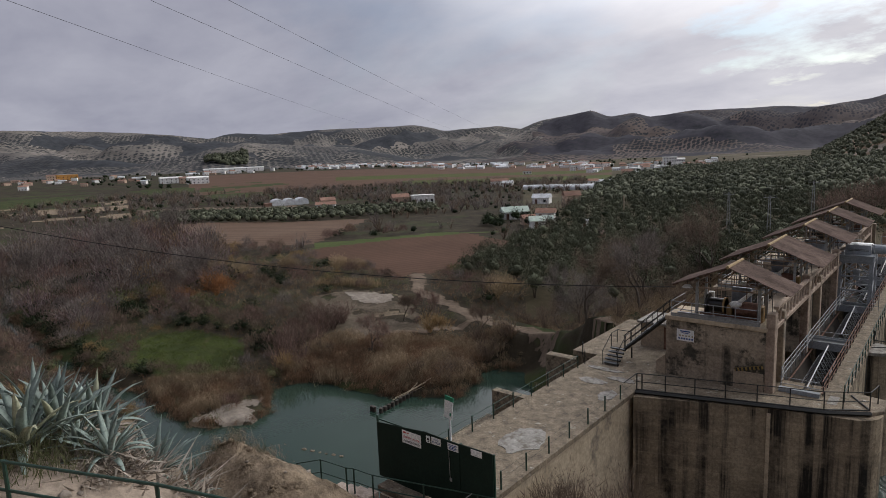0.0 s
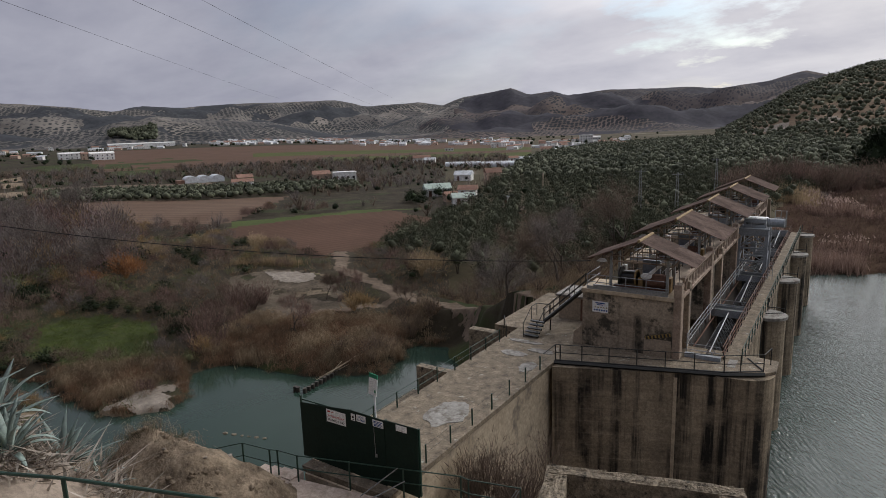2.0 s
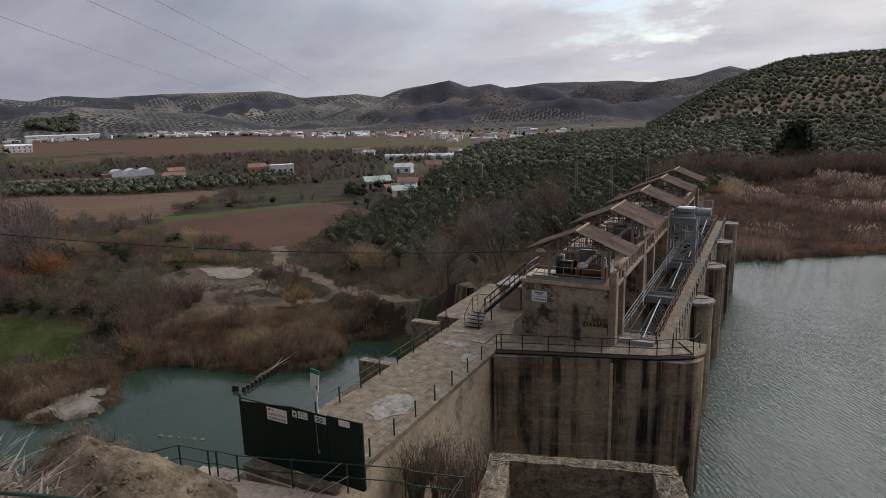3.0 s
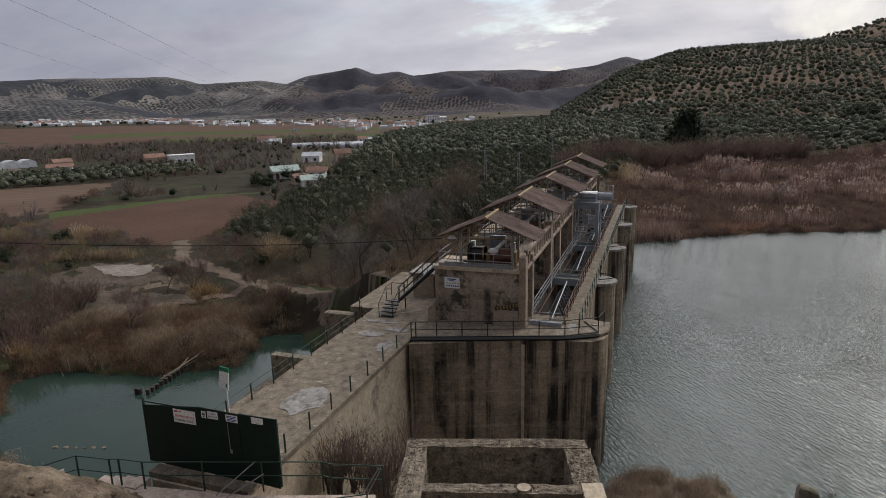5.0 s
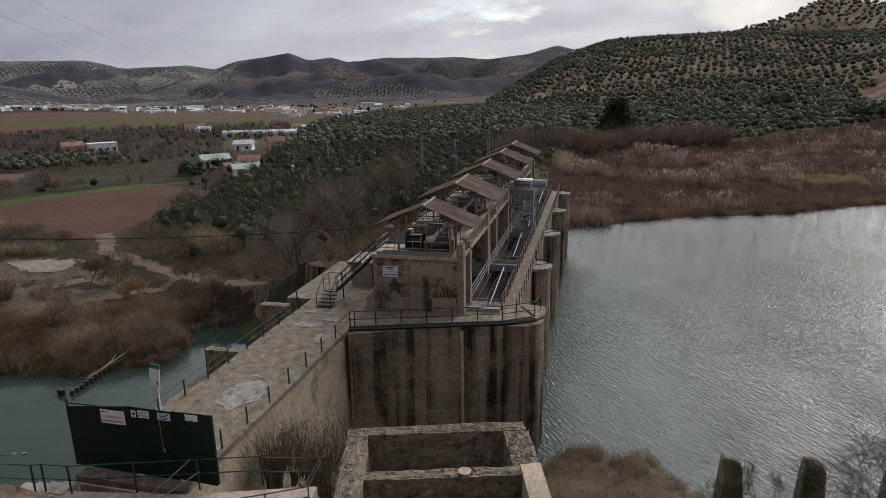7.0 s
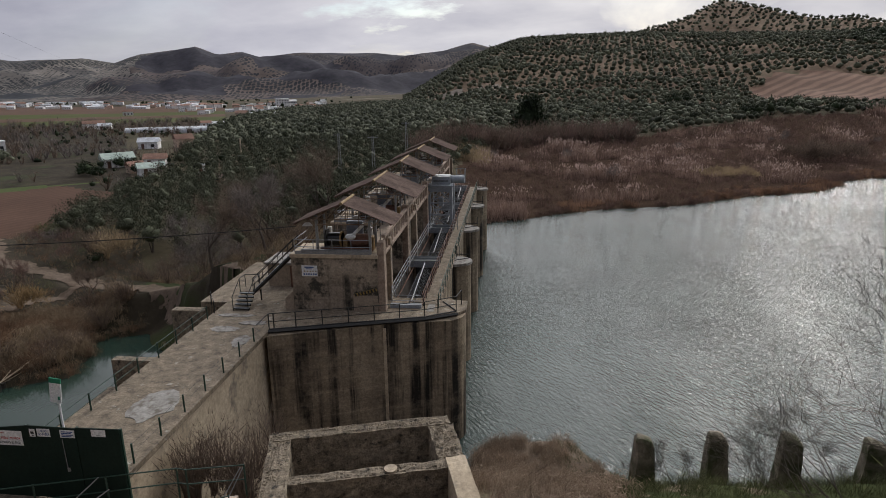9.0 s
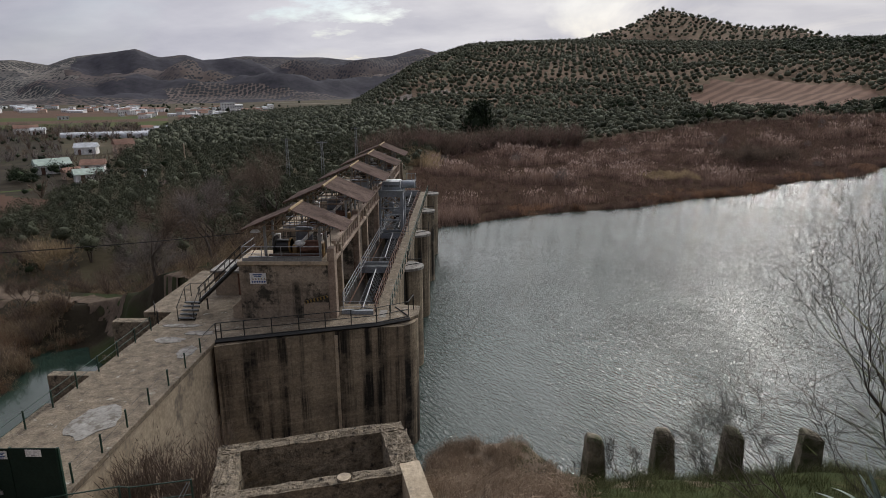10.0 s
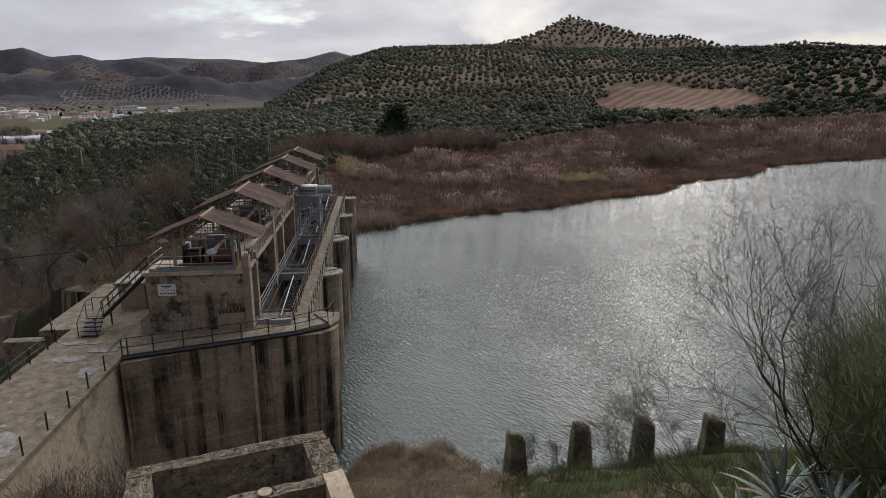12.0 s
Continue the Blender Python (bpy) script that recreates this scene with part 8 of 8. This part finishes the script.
# ---- poles and lines ----
x, y = -79, 178
t = thing("utility_pole", (x, y, spot(x, y)), "grey concrete utility pole in the olive grove", "pole", "utility poles")
part("pole", tubes(0.22, ((x, y, spot(x, y) - 0.3), (x, y, spot(x, y) + 8.2)), n=8), M_WALL, t)
for x, y, h in ((-42, 152, 11.5), (-33, 150, 11.0), (-29, 176, 12.5)):
    z = spot(x, y)
    t = thing("lattice_pole", (x, y, z), "thin steel lattice power pole above the olives", "pole", "lattice poles")
    for dx, dy in ((-0.4, -0.4), (0.4, -0.4), (0.4, 0.4), (-0.4, 0.4)):
        part("leg", tubes(0.05, ((x + dx, y + dy, z - 0.3), (x + dx * 0.4, y + dy * 0.4, z + h)), n=4), M_GALV, t)
    for i in range(9):
        a, b = 1 - 0.6 * i / 9, 1 - 0.6 * (i + 1) / 9
        part("brace", tubes(0.03, ((x - 0.4 * a, y - 0.4 * a, z + h * i / 9), (x + 0.4 * b, y - 0.4 * b, z + h * (i + 1) / 9)), n=3), M_GALV, t)
    part("cross_arm", tubes(0.06, ((x - 1.3, y, z + h - 0.4), (x + 1.3, y, z + h - 0.4)), n=4), M_GALV, t)
    for i in (-1.1, 0, 1.1):
        part("insulator", tubes(0.09, ((x + i, y, z + h - 0.4), (x + i, y, z + h + 0.1)), n=6), M_TAR, t)


def at_bearing(a, el, d):
    return Vector((d * math.sin(radians(a)), d * math.cos(radians(a)), EYE + d * math.tan(radians(el))))


for (a0, e0), (a1, e1) in (((-73.4, 12.2), (-47.2, 2.87)), ((-63.7, 12.9), (-39.0, 2.07)), ((-57.8, 13.2), (-36.0, 2.04))):
    p, q = at_bearing(a0, e0, 85), at_bearing(a1, e1, 520)
    ln = thing("power_line", p, "thin dark power line crossing the sky", "cable", "power lines")
    part("wire", chain(0.026, [p + (q - p) * f + Vector((0, 0, -3.0 * f * (1 - f))) for f in (-0.35, -0.2, 0, 0.2, 0.4, 0.6, 0.8, 1.0)], 4), M_CABLE, ln)
p, q = at_bearing(-75.7, -4.1, 60), Vector((-14.2, 40.1, 6.15))
ln = thing("cable", q, "black service cable hanging to the first shed", "cable")
part("wire", chain(0.028, [p + (q - p) * f + Vector((0, 0, -4.7 * f * (1 - f))) for f in (i / 24 - 0.12 for i in range(28)) if f <= 1.0] + [q], 5), M_CABLE, ln)

# ---- the near bank: tanks, terrace, fences ----
TANK = Matrix.Translation((-10.6, 24.45, 0)) @ Matrix.Rotation(radians(16), 4, "Z")


def tank_wall(a0, a1, b0, b1, z0, z1, mat, name, parent, rough=0.05):
    bm = bmesh.new()
    box(bm, a0, a1, -b1, -b0, z0, z1)
    bmesh.ops.subdivide_edges(bm, edges=bm.edges, cuts=12, use_grid_fill=True)
    for v in bm.verts:
        v.co += 1.5 * rough * Vector(noise.noise_vector(v.co * 2.3)) + 0.9 * rough * Vector(noise.noise_vector(v.co * 7))
    bmesh.ops.transform(bm, matrix=TANK, verts=bm.verts)
    part(name, bm, mat, parent)


tank = thing("concrete_tank", (-7, 23, -3), "old open concrete tank with broken lichened walls", "tank")
tank_wall(0.0, 8.3, 0.0, 0.72, -4, 0.0, M_RUBBLE, "back_wall", tank)
tank_wall(0.0, 1.0, 0.74, 10.0, -4, -0.02, M_RUBBLE, "side_wall", tank, 0.07)
tank_wall(7.25, 8.4, 0.74, 3.5, -4, -0.04, M_RUBBLE, "side_wall", tank, 0.07)
tank_wall(1.02, 7.6, 3.5, 4.1, -4, -0.03, M_RUBBLE, "middle_wall", tank)
tank_wall(7.55, 8.4, 3.52, 10, -4, 0.08, M_WALL, "pale_side_wall", tank, 0.015)
tank_wall(0.9, 7.7, 0.7, 10, -4, -2.3, M_RUBBLE, "floor", tank)
bm = bmesh.new()
tube(bm, TANK @ Vector((5.2, -3.8, -0.1)), TANK @ Vector((5.2, -3.8, 0.05)), 0.28, 14)
part("pipe_socket", bm, M_WALL, tank, "round pipe socket in the wall top")
# broken aggregate standing proud of the wall tops
rng = np.random.default_rng(91)
spots_, tops_ = [], []
for a0, a1, b0, b1, n_, zt in ((0.05, 8.2, 0.05, 0.7, 420, 0.02), (0.05, 0.95, 0.8, 8.5, 420, 0.0), (7.3, 8.3, 0.8, 3.4, 240, 0.0), (1.1, 7.5, 3.55, 4.05, 160, -0.01)):
    for _ in range(n_):
        q = TANK @ Vector((rng.uniform(a0, a1), -rng.uniform(b0, b1), zt))
        spots_.append((q.x, q.y))
        tops_.append(q.z)
spots_ = np.array(spots_)
scatter("tank_rubble", [(v * (1 + 0.3 * np.sin(v @ np.array([3.1, 2.3, 4.0]) + k))[:, None] * [1, 0.8, 0.6], f) for k, (v, f) in enumerate([ico(1)] * 4)], spots_[:, 0], spots_[:, 1], rng.uniform(0.02, 0.065, len(spots_)), M_RUBBLE, "loose pale aggregate on the broken tank walls", "rubble", 92, z=np.array(tops_))
terrace = thing("terrace", (-16, 17, -0.5), "worn pinkish concrete terrace in front of the gate", "terrace", kind="structure")
M_PINK = mottled("pinkish_worn_concrete", (0.34, 0.265, 0.215), (0.50, 0.41, 0.345), 1.2, 9, stains=(0.20, 0.16, 0.125), stain_scale=0.9, bump=0.5)
part("slab", roughen(prism([(-23.3, 16.9), (-20.6, 17.6), (-15.0, 18.55), (-10.2, 20.1), (-9.6, 15.5), (-16, 12.5), (-23.0, 12.0)], -5.0, 0.0, 0.05), 0.03, 2), M_PINK, terrace)
for k in range(4):
    part("step", boxes((-22.2 + 0.55 * k, -21.6 + 0.55 * k, 17.0 + 0.12 * k, 17.9 + 0.1 * k, -0.8, -0.05 + 0.035 * k), bevel=0.02), M_PINK, terrace)
fence = thing("green_fence", (-16, 18, 0), "dark green tubular fence in front of the gate", "fence", "green fences")
line = [(-23.9, 16.6, -0.35), (-22.7, 17.1, 0.0), (-21.1, 17.3, 0.0), (-20.75, 17.45, 0.0), (-19.6, 17.55, 0.0), (-12.4, 19.75, 0.0), (-12.0, 19.7, 0.0), (-9.9, 20.2, 0.0)]
for h in (0.62, 1.25):
    part("rail", chain(0.026, [(x, y, z + h) for x, y, z in line]), M_GREEN, fence)
for x, y, z in line + [(-17.2, 18.3, 0), (-14.8, 19.0, 0)]:
    part("post", tubes(0.04, ((x, y, z - 0.1), (x, y, z + 1.28))), M_GREEN, fence)
fence = thing("green_fence", (-13, 17, 0), "dark green tubular stair rail on the terrace", "fence", "green fences")
line = [(-16.6, 15.2, 0.0), (-14.9, 16.1, 0.0), (-12.9, 17.2, 0.0), (-11.2, 17.9, 0.1), (-9.8, 18.6, 0.15)]
for h in (0.45, 0.9):
    part("rail", chain(0.022, [(x, y, z + h) for x, y, z in line]), M_GREEN, fence)
for x, y, z in line:
    part("post", tubes(0.028, ((x, y, z - 0.1), (x, y, z + 0.93))), M_GREEN, fence)
fence = thing("leaning_bars", (-15.6, 18.9, 0), "two pale galvanised bars leaning on the fence", "bars")
for k in range(2):
    part("bar", tubes(0.025, ((-16.4 + 0.5 * k, 18.0, 0.02), (-15.0 + 0.35 * k, 18.9, 1.3 - 0.5 * k))), M_GALV, fence)
    part("bar", tubes(0.02, ((-10.6 + 0.2 * k, 19.6, 0.1), (-10.0 + 0.1 * k, 20.1, 1.2))), M_GALV, fence)
fence = thing("green_fence", (-10, 3.5, 9.6), "dark green pipe fence along the sandy path", "fence", "green fences")
line = [(-17.5, 0.4), (-14.6, 1.55), (-12.0, 2.6), (-9.1, 3.8), (-6.6, 4.8), (-4.2, 5.7)]
for h in (0.0, -0.52):
    part("rail", chain(0.027, [(x, y, 10.62 + h - 0.1 * max(0, x + 9) * 0.5) for x, y in line], 8), M_GREEN, fence)
for x, y in line:
    part("post", tubes(0.035, ((x, y, spot(x, y) - 0.3), (x, y, 10.64 - 0.05 * max(0, x + 9))), n=8), M_GREEN, fence)
M_MOSS = mottled("mossy_concrete", (0.105, 0.092, 0.062), (0.32, 0.275, 0.205), 1.5, 8, bump=0.9, distance=0.05, stains=(0.055, 0.062, 0.025), stain_scale=1.2, stain_at=(0.46, 0.58), contrast=0.9)
for k, (a, d) in enumerate(((14.0, 24.0), (20.4, 24.2), (26.2, 24.6), (32.2, 25.2))):
    x, y = d * math.sin(radians(a)), d * math.cos(radians(a))
    top = EYE - d * (0.578, 0.546, 0.520, 0.495)[k]
    bl = thing("concrete_post", (x, y, top - 2), "mossy concrete post with a sloping top", "post", "concrete posts")
    w, dd = 0.41, 0.33
    bm = bmesh.new()
    q = [(-w, -dd), (w, -dd), (w, dd), (-w, dd)]
    m = Matrix.Translation((x, y, 0)) @ Matrix.Rotation(radians(-a + 20), 4, "Z")
    lo = [bm.verts.new(m @ Vector((p[0] * 1.1, p[1] * 1.1, min(top - 2.2, spot(x, y) - 0.4)))) for p in q]
    hi = [bm.verts.new(m @ Vector((p[0] * 0.96, p[1] * 0.96, top - (0.32 if i in (1, 2) else 0.12)))) for i, p in enumerate(q)]
    tip = bm.verts.new(m @ Vector((-0.12, 0, top)))
    for i in range(4):
        bm.faces.new((lo[i], lo[(i + 1) % 4], hi[(i + 1) % 4], hi[i]))
        bm.faces.new((hi[i], hi[(i + 1) % 4], tip))
    bm.faces.new(lo[::-1])
    bmesh.ops.recalc_face_normals(bm, faces=bm.faces)
    bmesh.ops.subdivide_edges(bm, edges=bm.edges, cuts=3, use_grid_fill=True)
    for _ in range(2):   # corners worn round
        bmesh.ops.smooth_vert(bm, verts=[v for v in bm.verts if v.co.z > top - 1.6], factor=0.5, use_axis_x=True, use_axis_y=True, use_axis_z=True)
    part("post", roughen(bm, 0.06, 3), M_MOSS, bl)

# ---- agaves ----
F_AGAVE = mottled("blue_green_agave", (0.145, 0.192, 0.168), (0.285, 0.345, 0.308), 2.5, 16, rough=0.55, spec=0.4, bump=0.15, per_piece=0.3)
F_AGAVE_DRY = mottled("withered_agave", (0.20, 0.165, 0.13), (0.38, 0.33, 0.28), 3, 14, rough=0.85, per_piece=0.3)
F_AGAVE_EDGE = mottled("pale_agave_margin", (0.36, 0.37, 0.25), (0.46, 0.46, 0.33), 3, 16, rough=0.6)


def agave(x, y, size, leaves, seed, z=None, dry=3):
    rng = random.Random(seed)
    z = spot(x, y) if z is None else z
    t = thing("agave", (x, y, z), "large blue-green agave with arching spiny leaves", "agave", "agaves")
    for k in range(leaves + dry):
        withered = k >= leaves
        f = k / leaves
        a = k * 2.4 + rng.uniform(-0.3, 0.3)
        rise = rng.uniform(0.25, 0.6) if withered else 0.35 + 1.05 * f
        length = size * (rng.uniform(0.75, 1.05) if not withered else rng.uniform(0.5, 0.8))
        bend = rng.uniform(0.25, 0.9) * (1.2 - 0.6 * f) * (1.9 if rng.random() < 0.25 or withered else 1.0)
        bm = bmesh.new()
        rows, p, ang = [], Vector((0, 0, 0.05)), rise
        n = 7
        side = Vector((-math.sin(a), math.cos(a), 0))
        for i in range(n + 1):
            s = i / n
            half = size * 0.062 * (0.75 + 1.1 * s - 1.85 * s * s) if s < 0.98 else 0.004
            out = Vector((math.cos(a) * math.cos(ang), math.sin(a) * math.cos(ang), math.sin(ang)))
            up = out.cross(side)
            if up.z < 0:
                up = -up
            trough = half * 0.45
            rows.append([bm.verts.new(Vector((x, y, z)) + p + side * u * half + up * (abs(u) * trough) - up * (size * 0.012 * (1 - s) if w else 0)) for u, w in ((-1, 0), (0, 0), (1, 0), (0, 1))])
            p = p + out * (length / n)
            ang -= bend / n * (0.4 + 1.5 * s)
        for r1, r2 in zip(rows, rows[1:]):
            for i, j in ((0, 1), (1, 2), (2, 3), (3, 0)):
                bm.faces.new((r1[i], r1[j], r2[j], r2[i]))
        for fc in bm.faces:
            fc.smooth = True
        part("leaf", bm, F_AGAVE_DRY if withered else (F_AGAVE if rng.random() > 0.05 else F_AGAVE_EDGE), t)
    return t


for k, (a, d, s, n) in enumerate(((-76.4, 14.2, 1.75, 20), (-74.0, 14.6, 1.7, 19), (-71.4, 15.2, 1.6, 18), (-69.2, 15.6, 1.35, 16), (-70.6, 13.4, 1.15, 15), (-67.2, 14.2, 1.3, 16), (-64.8, 13.6, 0.85, 13), (-75.2, 16.6, 1.7, 16), (-72.8, 13.9, 0.9, 13))):
    agave(d * math.sin(radians(a)), d * math.cos(radians(a)), s, int(n * 1.5), 200 + k, dry=6)
for k, (a, d, s, n) in enumerate(((38.3, 17.0, 1.7, 17), (36.2, 12.4, 1.5, 12), (39.5, 12.6, 1.2, 14), (42.4, 15.2, 1.5, 15), (44.8, 16.5, 1.5, 14), (40.6, 19.5, 1.3, 13))):
    agave(d * math.sin(radians(a)), d * math.cos(radians(a)), s, n, 240 + k, dry=5)
# small agaves that rise in front of the terrace
for k, (x, y, s) in enumerate(((-17.2, 12.6, 1.2), (-16.2, 12.9, 1.0), (-18.6, 12.2, 0.9))):
    agave(x, y, s, 12, 260 + k, z=max(spot(x, y), -0.1))

# ---- shrubs and grass on the near bank ----
limb_tree(301, 8.6, 0.40, F_TAMARISK, "leafless tamarisk with feathery drooping twigs over the water", "tamarisk", 11.6, 13.1, 5, lean=(-0.10, 0.15), stems=3, twig_len=0.5, twig_width=0.009, twigs=2500, thick=0.050, up=0.75, taper=0.92, fork=0.72, bark=F_TAMARISK)
limb_tree(302, 6.0, 0.36, F_TAMARISK, "leafless tamarisk with feathery drooping twigs over the water", "tamarisk", 14.2, 14.6, 5, lean=(-0.1, 0.1), stems=2, twig_len=0.5, twig_width=0.009, twigs=1200, thick=0.040, up=0.7, taper=0.92, fork=0.72, bark=F_TAMARISK)
limb_tree(303, 5.2, 0.30, F_TAMARISK, "thin leafless shrub leaning over the bank", "bare_shrub", 8.6, 13.2, 3, lean=(-0.75, 0.5), stems=3, twig_len=0.6, twig_width=0.009, twigs=600, thick=0.028, up=0.4)
limb_tree(304, 4.2, 0.30, F_TAMARISK, "thin leafless shrub leaning over the bank", "bare_shrub", 9.6, 17.5, 3, lean=(-0.3, 0.3), stems=3, twig_len=0.6, twig_width=0.009, twigs=500, thick=0.025, up=0.4)
limb_tree(305, 2.6, 0.28, F_TAMARISK, "thin dark leafless shrub by the concrete posts", "bare_shrub", 6.9, 22.6, 3, stems=2, twig_len=0.35, twig_width=0.014, twigs=420, thick=0.03, up=0.8)
limb_tree(306, 2.2, 0.32, F_TAMARISK, "thin dark leafless shrub by the concrete posts", "bare_shrub", 9.7, 21.6, 3, stems=3, twig_len=0.4, twig_width=0.010, twigs=260, thick=0.02, up=0.7)
limb_tree(307, 2.0, 0.32, F_TAMARISK, "thin dark leafless shrub by the concrete posts", "bare_shrub", 12.4, 22.0, 3, stems=2, twig_len=0.4, twig_width=0.010, twigs=380, thick=0.02, up=0.7)
limb_tree(308, 1.9, 0.32, F_TAMARISK, "thin dark leafless shrub by the concrete posts", "bare_shrub", 5.4, 23.6, 3, stems=3, twig_len=0.35, twig_width=0.010, twigs=380, thick=0.02, up=0.7)
limb_tree(309, 3.0, 0.3, F_TAMARISK, "thin dark leafless shrub in front of the river", "bare_shrub", -19.5, 9.5, 3, stems=3, twig_len=0.4, twig_width=0.010, twigs=380, thick=0.02, up=0.9)
FINE = [bare_shape(80 + k, 240, 22, 0.35, 0.011, low=0.3) for k in range(4)]
bx, by, rng = wild(-14.9, -10.9, 21.8, 29.5, 18, 40)
scatter("bare_thicket", FINE, bx, by, rng.uniform(2.4, 3.6, len(bx)), F_BROWNTWIG, "grey-brown leafless thicket growing against the dam wall", "shrubs", 41, z=np.full(len(bx), -3.4))
bx, by, rng = wild(12.0, 19.0, 9.0, 17.0, 60, 42)
ba2 = np.degrees(np.arctan2(bx, by))
i = (ba2 > 43.2) & (np.hypot(bx, by) > 11.5)
scatter("broom_bushes", [bare_shape(90 + k, 1500, 26, 0.5, 0.006, low=0.15) for k in range(3)], bx[i], by[i], rng.uniform(3.0, 6.0, i.sum()), F_BROOM, "tall grey-green broom on the bank", "shrubs", 43)
# grass and dry stalks
TUFT = [tangle_shape(10 + k, 36, 0.9, 0.022) for k in range(4)]
SHORT = [reed_shape(60 + k, 32, 0.7, 0.03, 0.35) for k in range(4)]
bx, by, rng = wild(3, 30, 11, 40, 4200, 44)
hh = height(bx, by)
i = (hh > RESERVOIR + 0.2) & (bx > 3.5)
g = i & (rng.uniform(size=len(bx)) < 0.62)
scatter("bank_grass", SHORT, bx[g], by[g], rng.uniform(0.3, 0.7, g.sum()), F_GRASS, "rough green grass on the reservoir bank", "grass", 45)
g = i & (rng.uniform(size=len(bx)) < 0.22)
scatter("bank_broom", TUFT, bx[g], by[g], rng.uniform(0.3, 0.7, g.sum()), F_BROOM, "grey-green tufts on the reservoir bank", "grass", 46)
bx, by, rng = wild(-2.5, 8.5, 13, 42, 2300, 47)
hh = height(bx, by)
i = (hh > RESERVOIR + 0.1) & (bx > -1.8 + 0.28 * np.maximum(0, 26 - by)) & (hh > -9.0 + 0.9 * fbm(bx, by, 3, 2)) & (bx < 7.5 - 0.15 * (40 - by) + 1.2 * fbm(bx, by, 5, 2))
scatter("dry_grass", [tangle_shape(90 + k, 34, 0.9, 0.045) for k in range(4)], bx[i], by[i], rng.uniform(0.35, 0.8, i.sum()), F_DRYGRASS, "tangled dry bleached grass below the tank", "grass", 48)
bx, by, rng = wild(-34, -9, 3, 28, 3000, 49)
hh = height(bx, by)
i = (hh > POOL + 0.3) & ~((bx > -24) & (by > 11.5)) & (np.hypot(bx, by) > 16) & ~((by < 5.5) & (bx > -16))
a1 = i & (rng.uniform(size=len(bx)) < 0.45)
scatter("bank_grass", SHORT, bx[a1], by[a1], rng.uniform(0.25, 0.7, a1.sum()), F_GRASS, "rough green grass on the river bank", "grass", 50)
a2 = i & (rng.uniform(size=len(bx)) < 0.30)
scatter("dry_grass", TUFT, bx[a2], by[a2], rng.uniform(0.35, 0.9, a2.sum()), F_DRYGRASS, "dry bleached grass on the river bank", "grass", 51)
a3 = i & (rng.uniform(size=len(bx)) < 0.05)
scatter("bank_broom", TUFT, bx[a3], by[a3], rng.uniform(0.6, 1.3, a3.sum()), F_BROOM, "grey-green tufts on the river bank", "grass", 52)
bx, by, rng = wild(-15, -10.0, 1.6, 5.0, 110, 53)
i = (np.degrees(np.arctan2(bx, by)) < -72.5) & (np.hypot(bx, by) > 13.0) & (np.hypot(bx, by) < 14.6)
scatter("tall_grass", [reed_shape(70 + k, 60, 0.8, 0.02, 0.3) for k in range(3)], bx[i], by[i], rng.uniform(0.5, 0.85, i.sum()), F_BROOM, "tall green-brown grass beside the agaves", "grass", 54)
bx, by, rng = wild(-30, -18, 10.5, 20, 420, 58)
i = np.hypot(bx + 24.5, (by - 15.4) * 1.3) < 6.0
scatter("earth_clods", [(v * (1 + 0.3 * np.sin(v @ np.array([3.1, 2.3, 4.0]) + k))[:, None] * [1, 0.8, 0.6], f) for k, (v, f) in enumerate([ICO1] * 4)], bx[i], by[i], rng.uniform(0.05, 0.28, i.sum()) ** 1.3, G_ERODED, "crumbled earth clods on the eroded mound", "clods", 59)
bx, by, rng = wild(-15, -10, 3.2, 7.0, 260, 57)
ba_, br2 = np.degrees(np.arctan2(bx, by)), np.hypot(bx, by)
i = (ba_ > -74) & (ba_ < -62) & (br2 > 12.6) & (br2 < 15.2)
scatter("withered_leaves", [reed_shape(170 + k, 22, 0.7, 0.10, 0.7) for k in range(4)], bx[i], by[i], rng.uniform(0.35, 0.75, i.sum()), F_AGAVE_DRY, "ragged withered agave leaves and litter", "litter", 67, tall=0.5)
# tall bleached grass between the tank and the pier's foot
bx, by, rng = wild(-3.6, 1.6, 28, 41, 700, 83)
hh = height(bx, by)
i = (hh > RESERVOIR - 0.1) & (rng.uniform(size=len(bx)) < 0.7)
scatter("dry_grass", [tangle_shape(380 + k, 44, 0.8, 0.03) for k in range(4)], bx[i], by[i], rng.uniform(0.45, 0.95, i.sum()), F_DRYGRASS, "tall bleached grass at the pier's foot", "grass", 84)
# loose stones on the bank and the shingle
bx, by, rng = wild(-64, -9, 3, 38, 2600, 55)
hh = height(bx, by)
kk = ground_kind(bx, by)
i = ((kk == 4) | ((np.hypot(bx + 24, by - 15.5) < 6) & (rng.uniform(size=len(bx)) < 0.45)) | ((by < 6) & (np.hypot(bx, by) < 20) & (bx < -6))) & (hh > POOL - 0.1)
scatter("loose_stones", [(v * (1 + 0.25 * np.sin(v @ np.array([3.1, 2.3, 4.0]) + k))[:, None] * [1, 0.8, 0.6], f) for k, (v, f) in enumerate([ICO1] * 4)], bx[i], by[i], rng.uniform(0.03, 0.16, i.sum()) * np.where(by[i] > 25, 1.6, 1.0), G_SAND, "pale loose stones on the bank", "stones", 56)
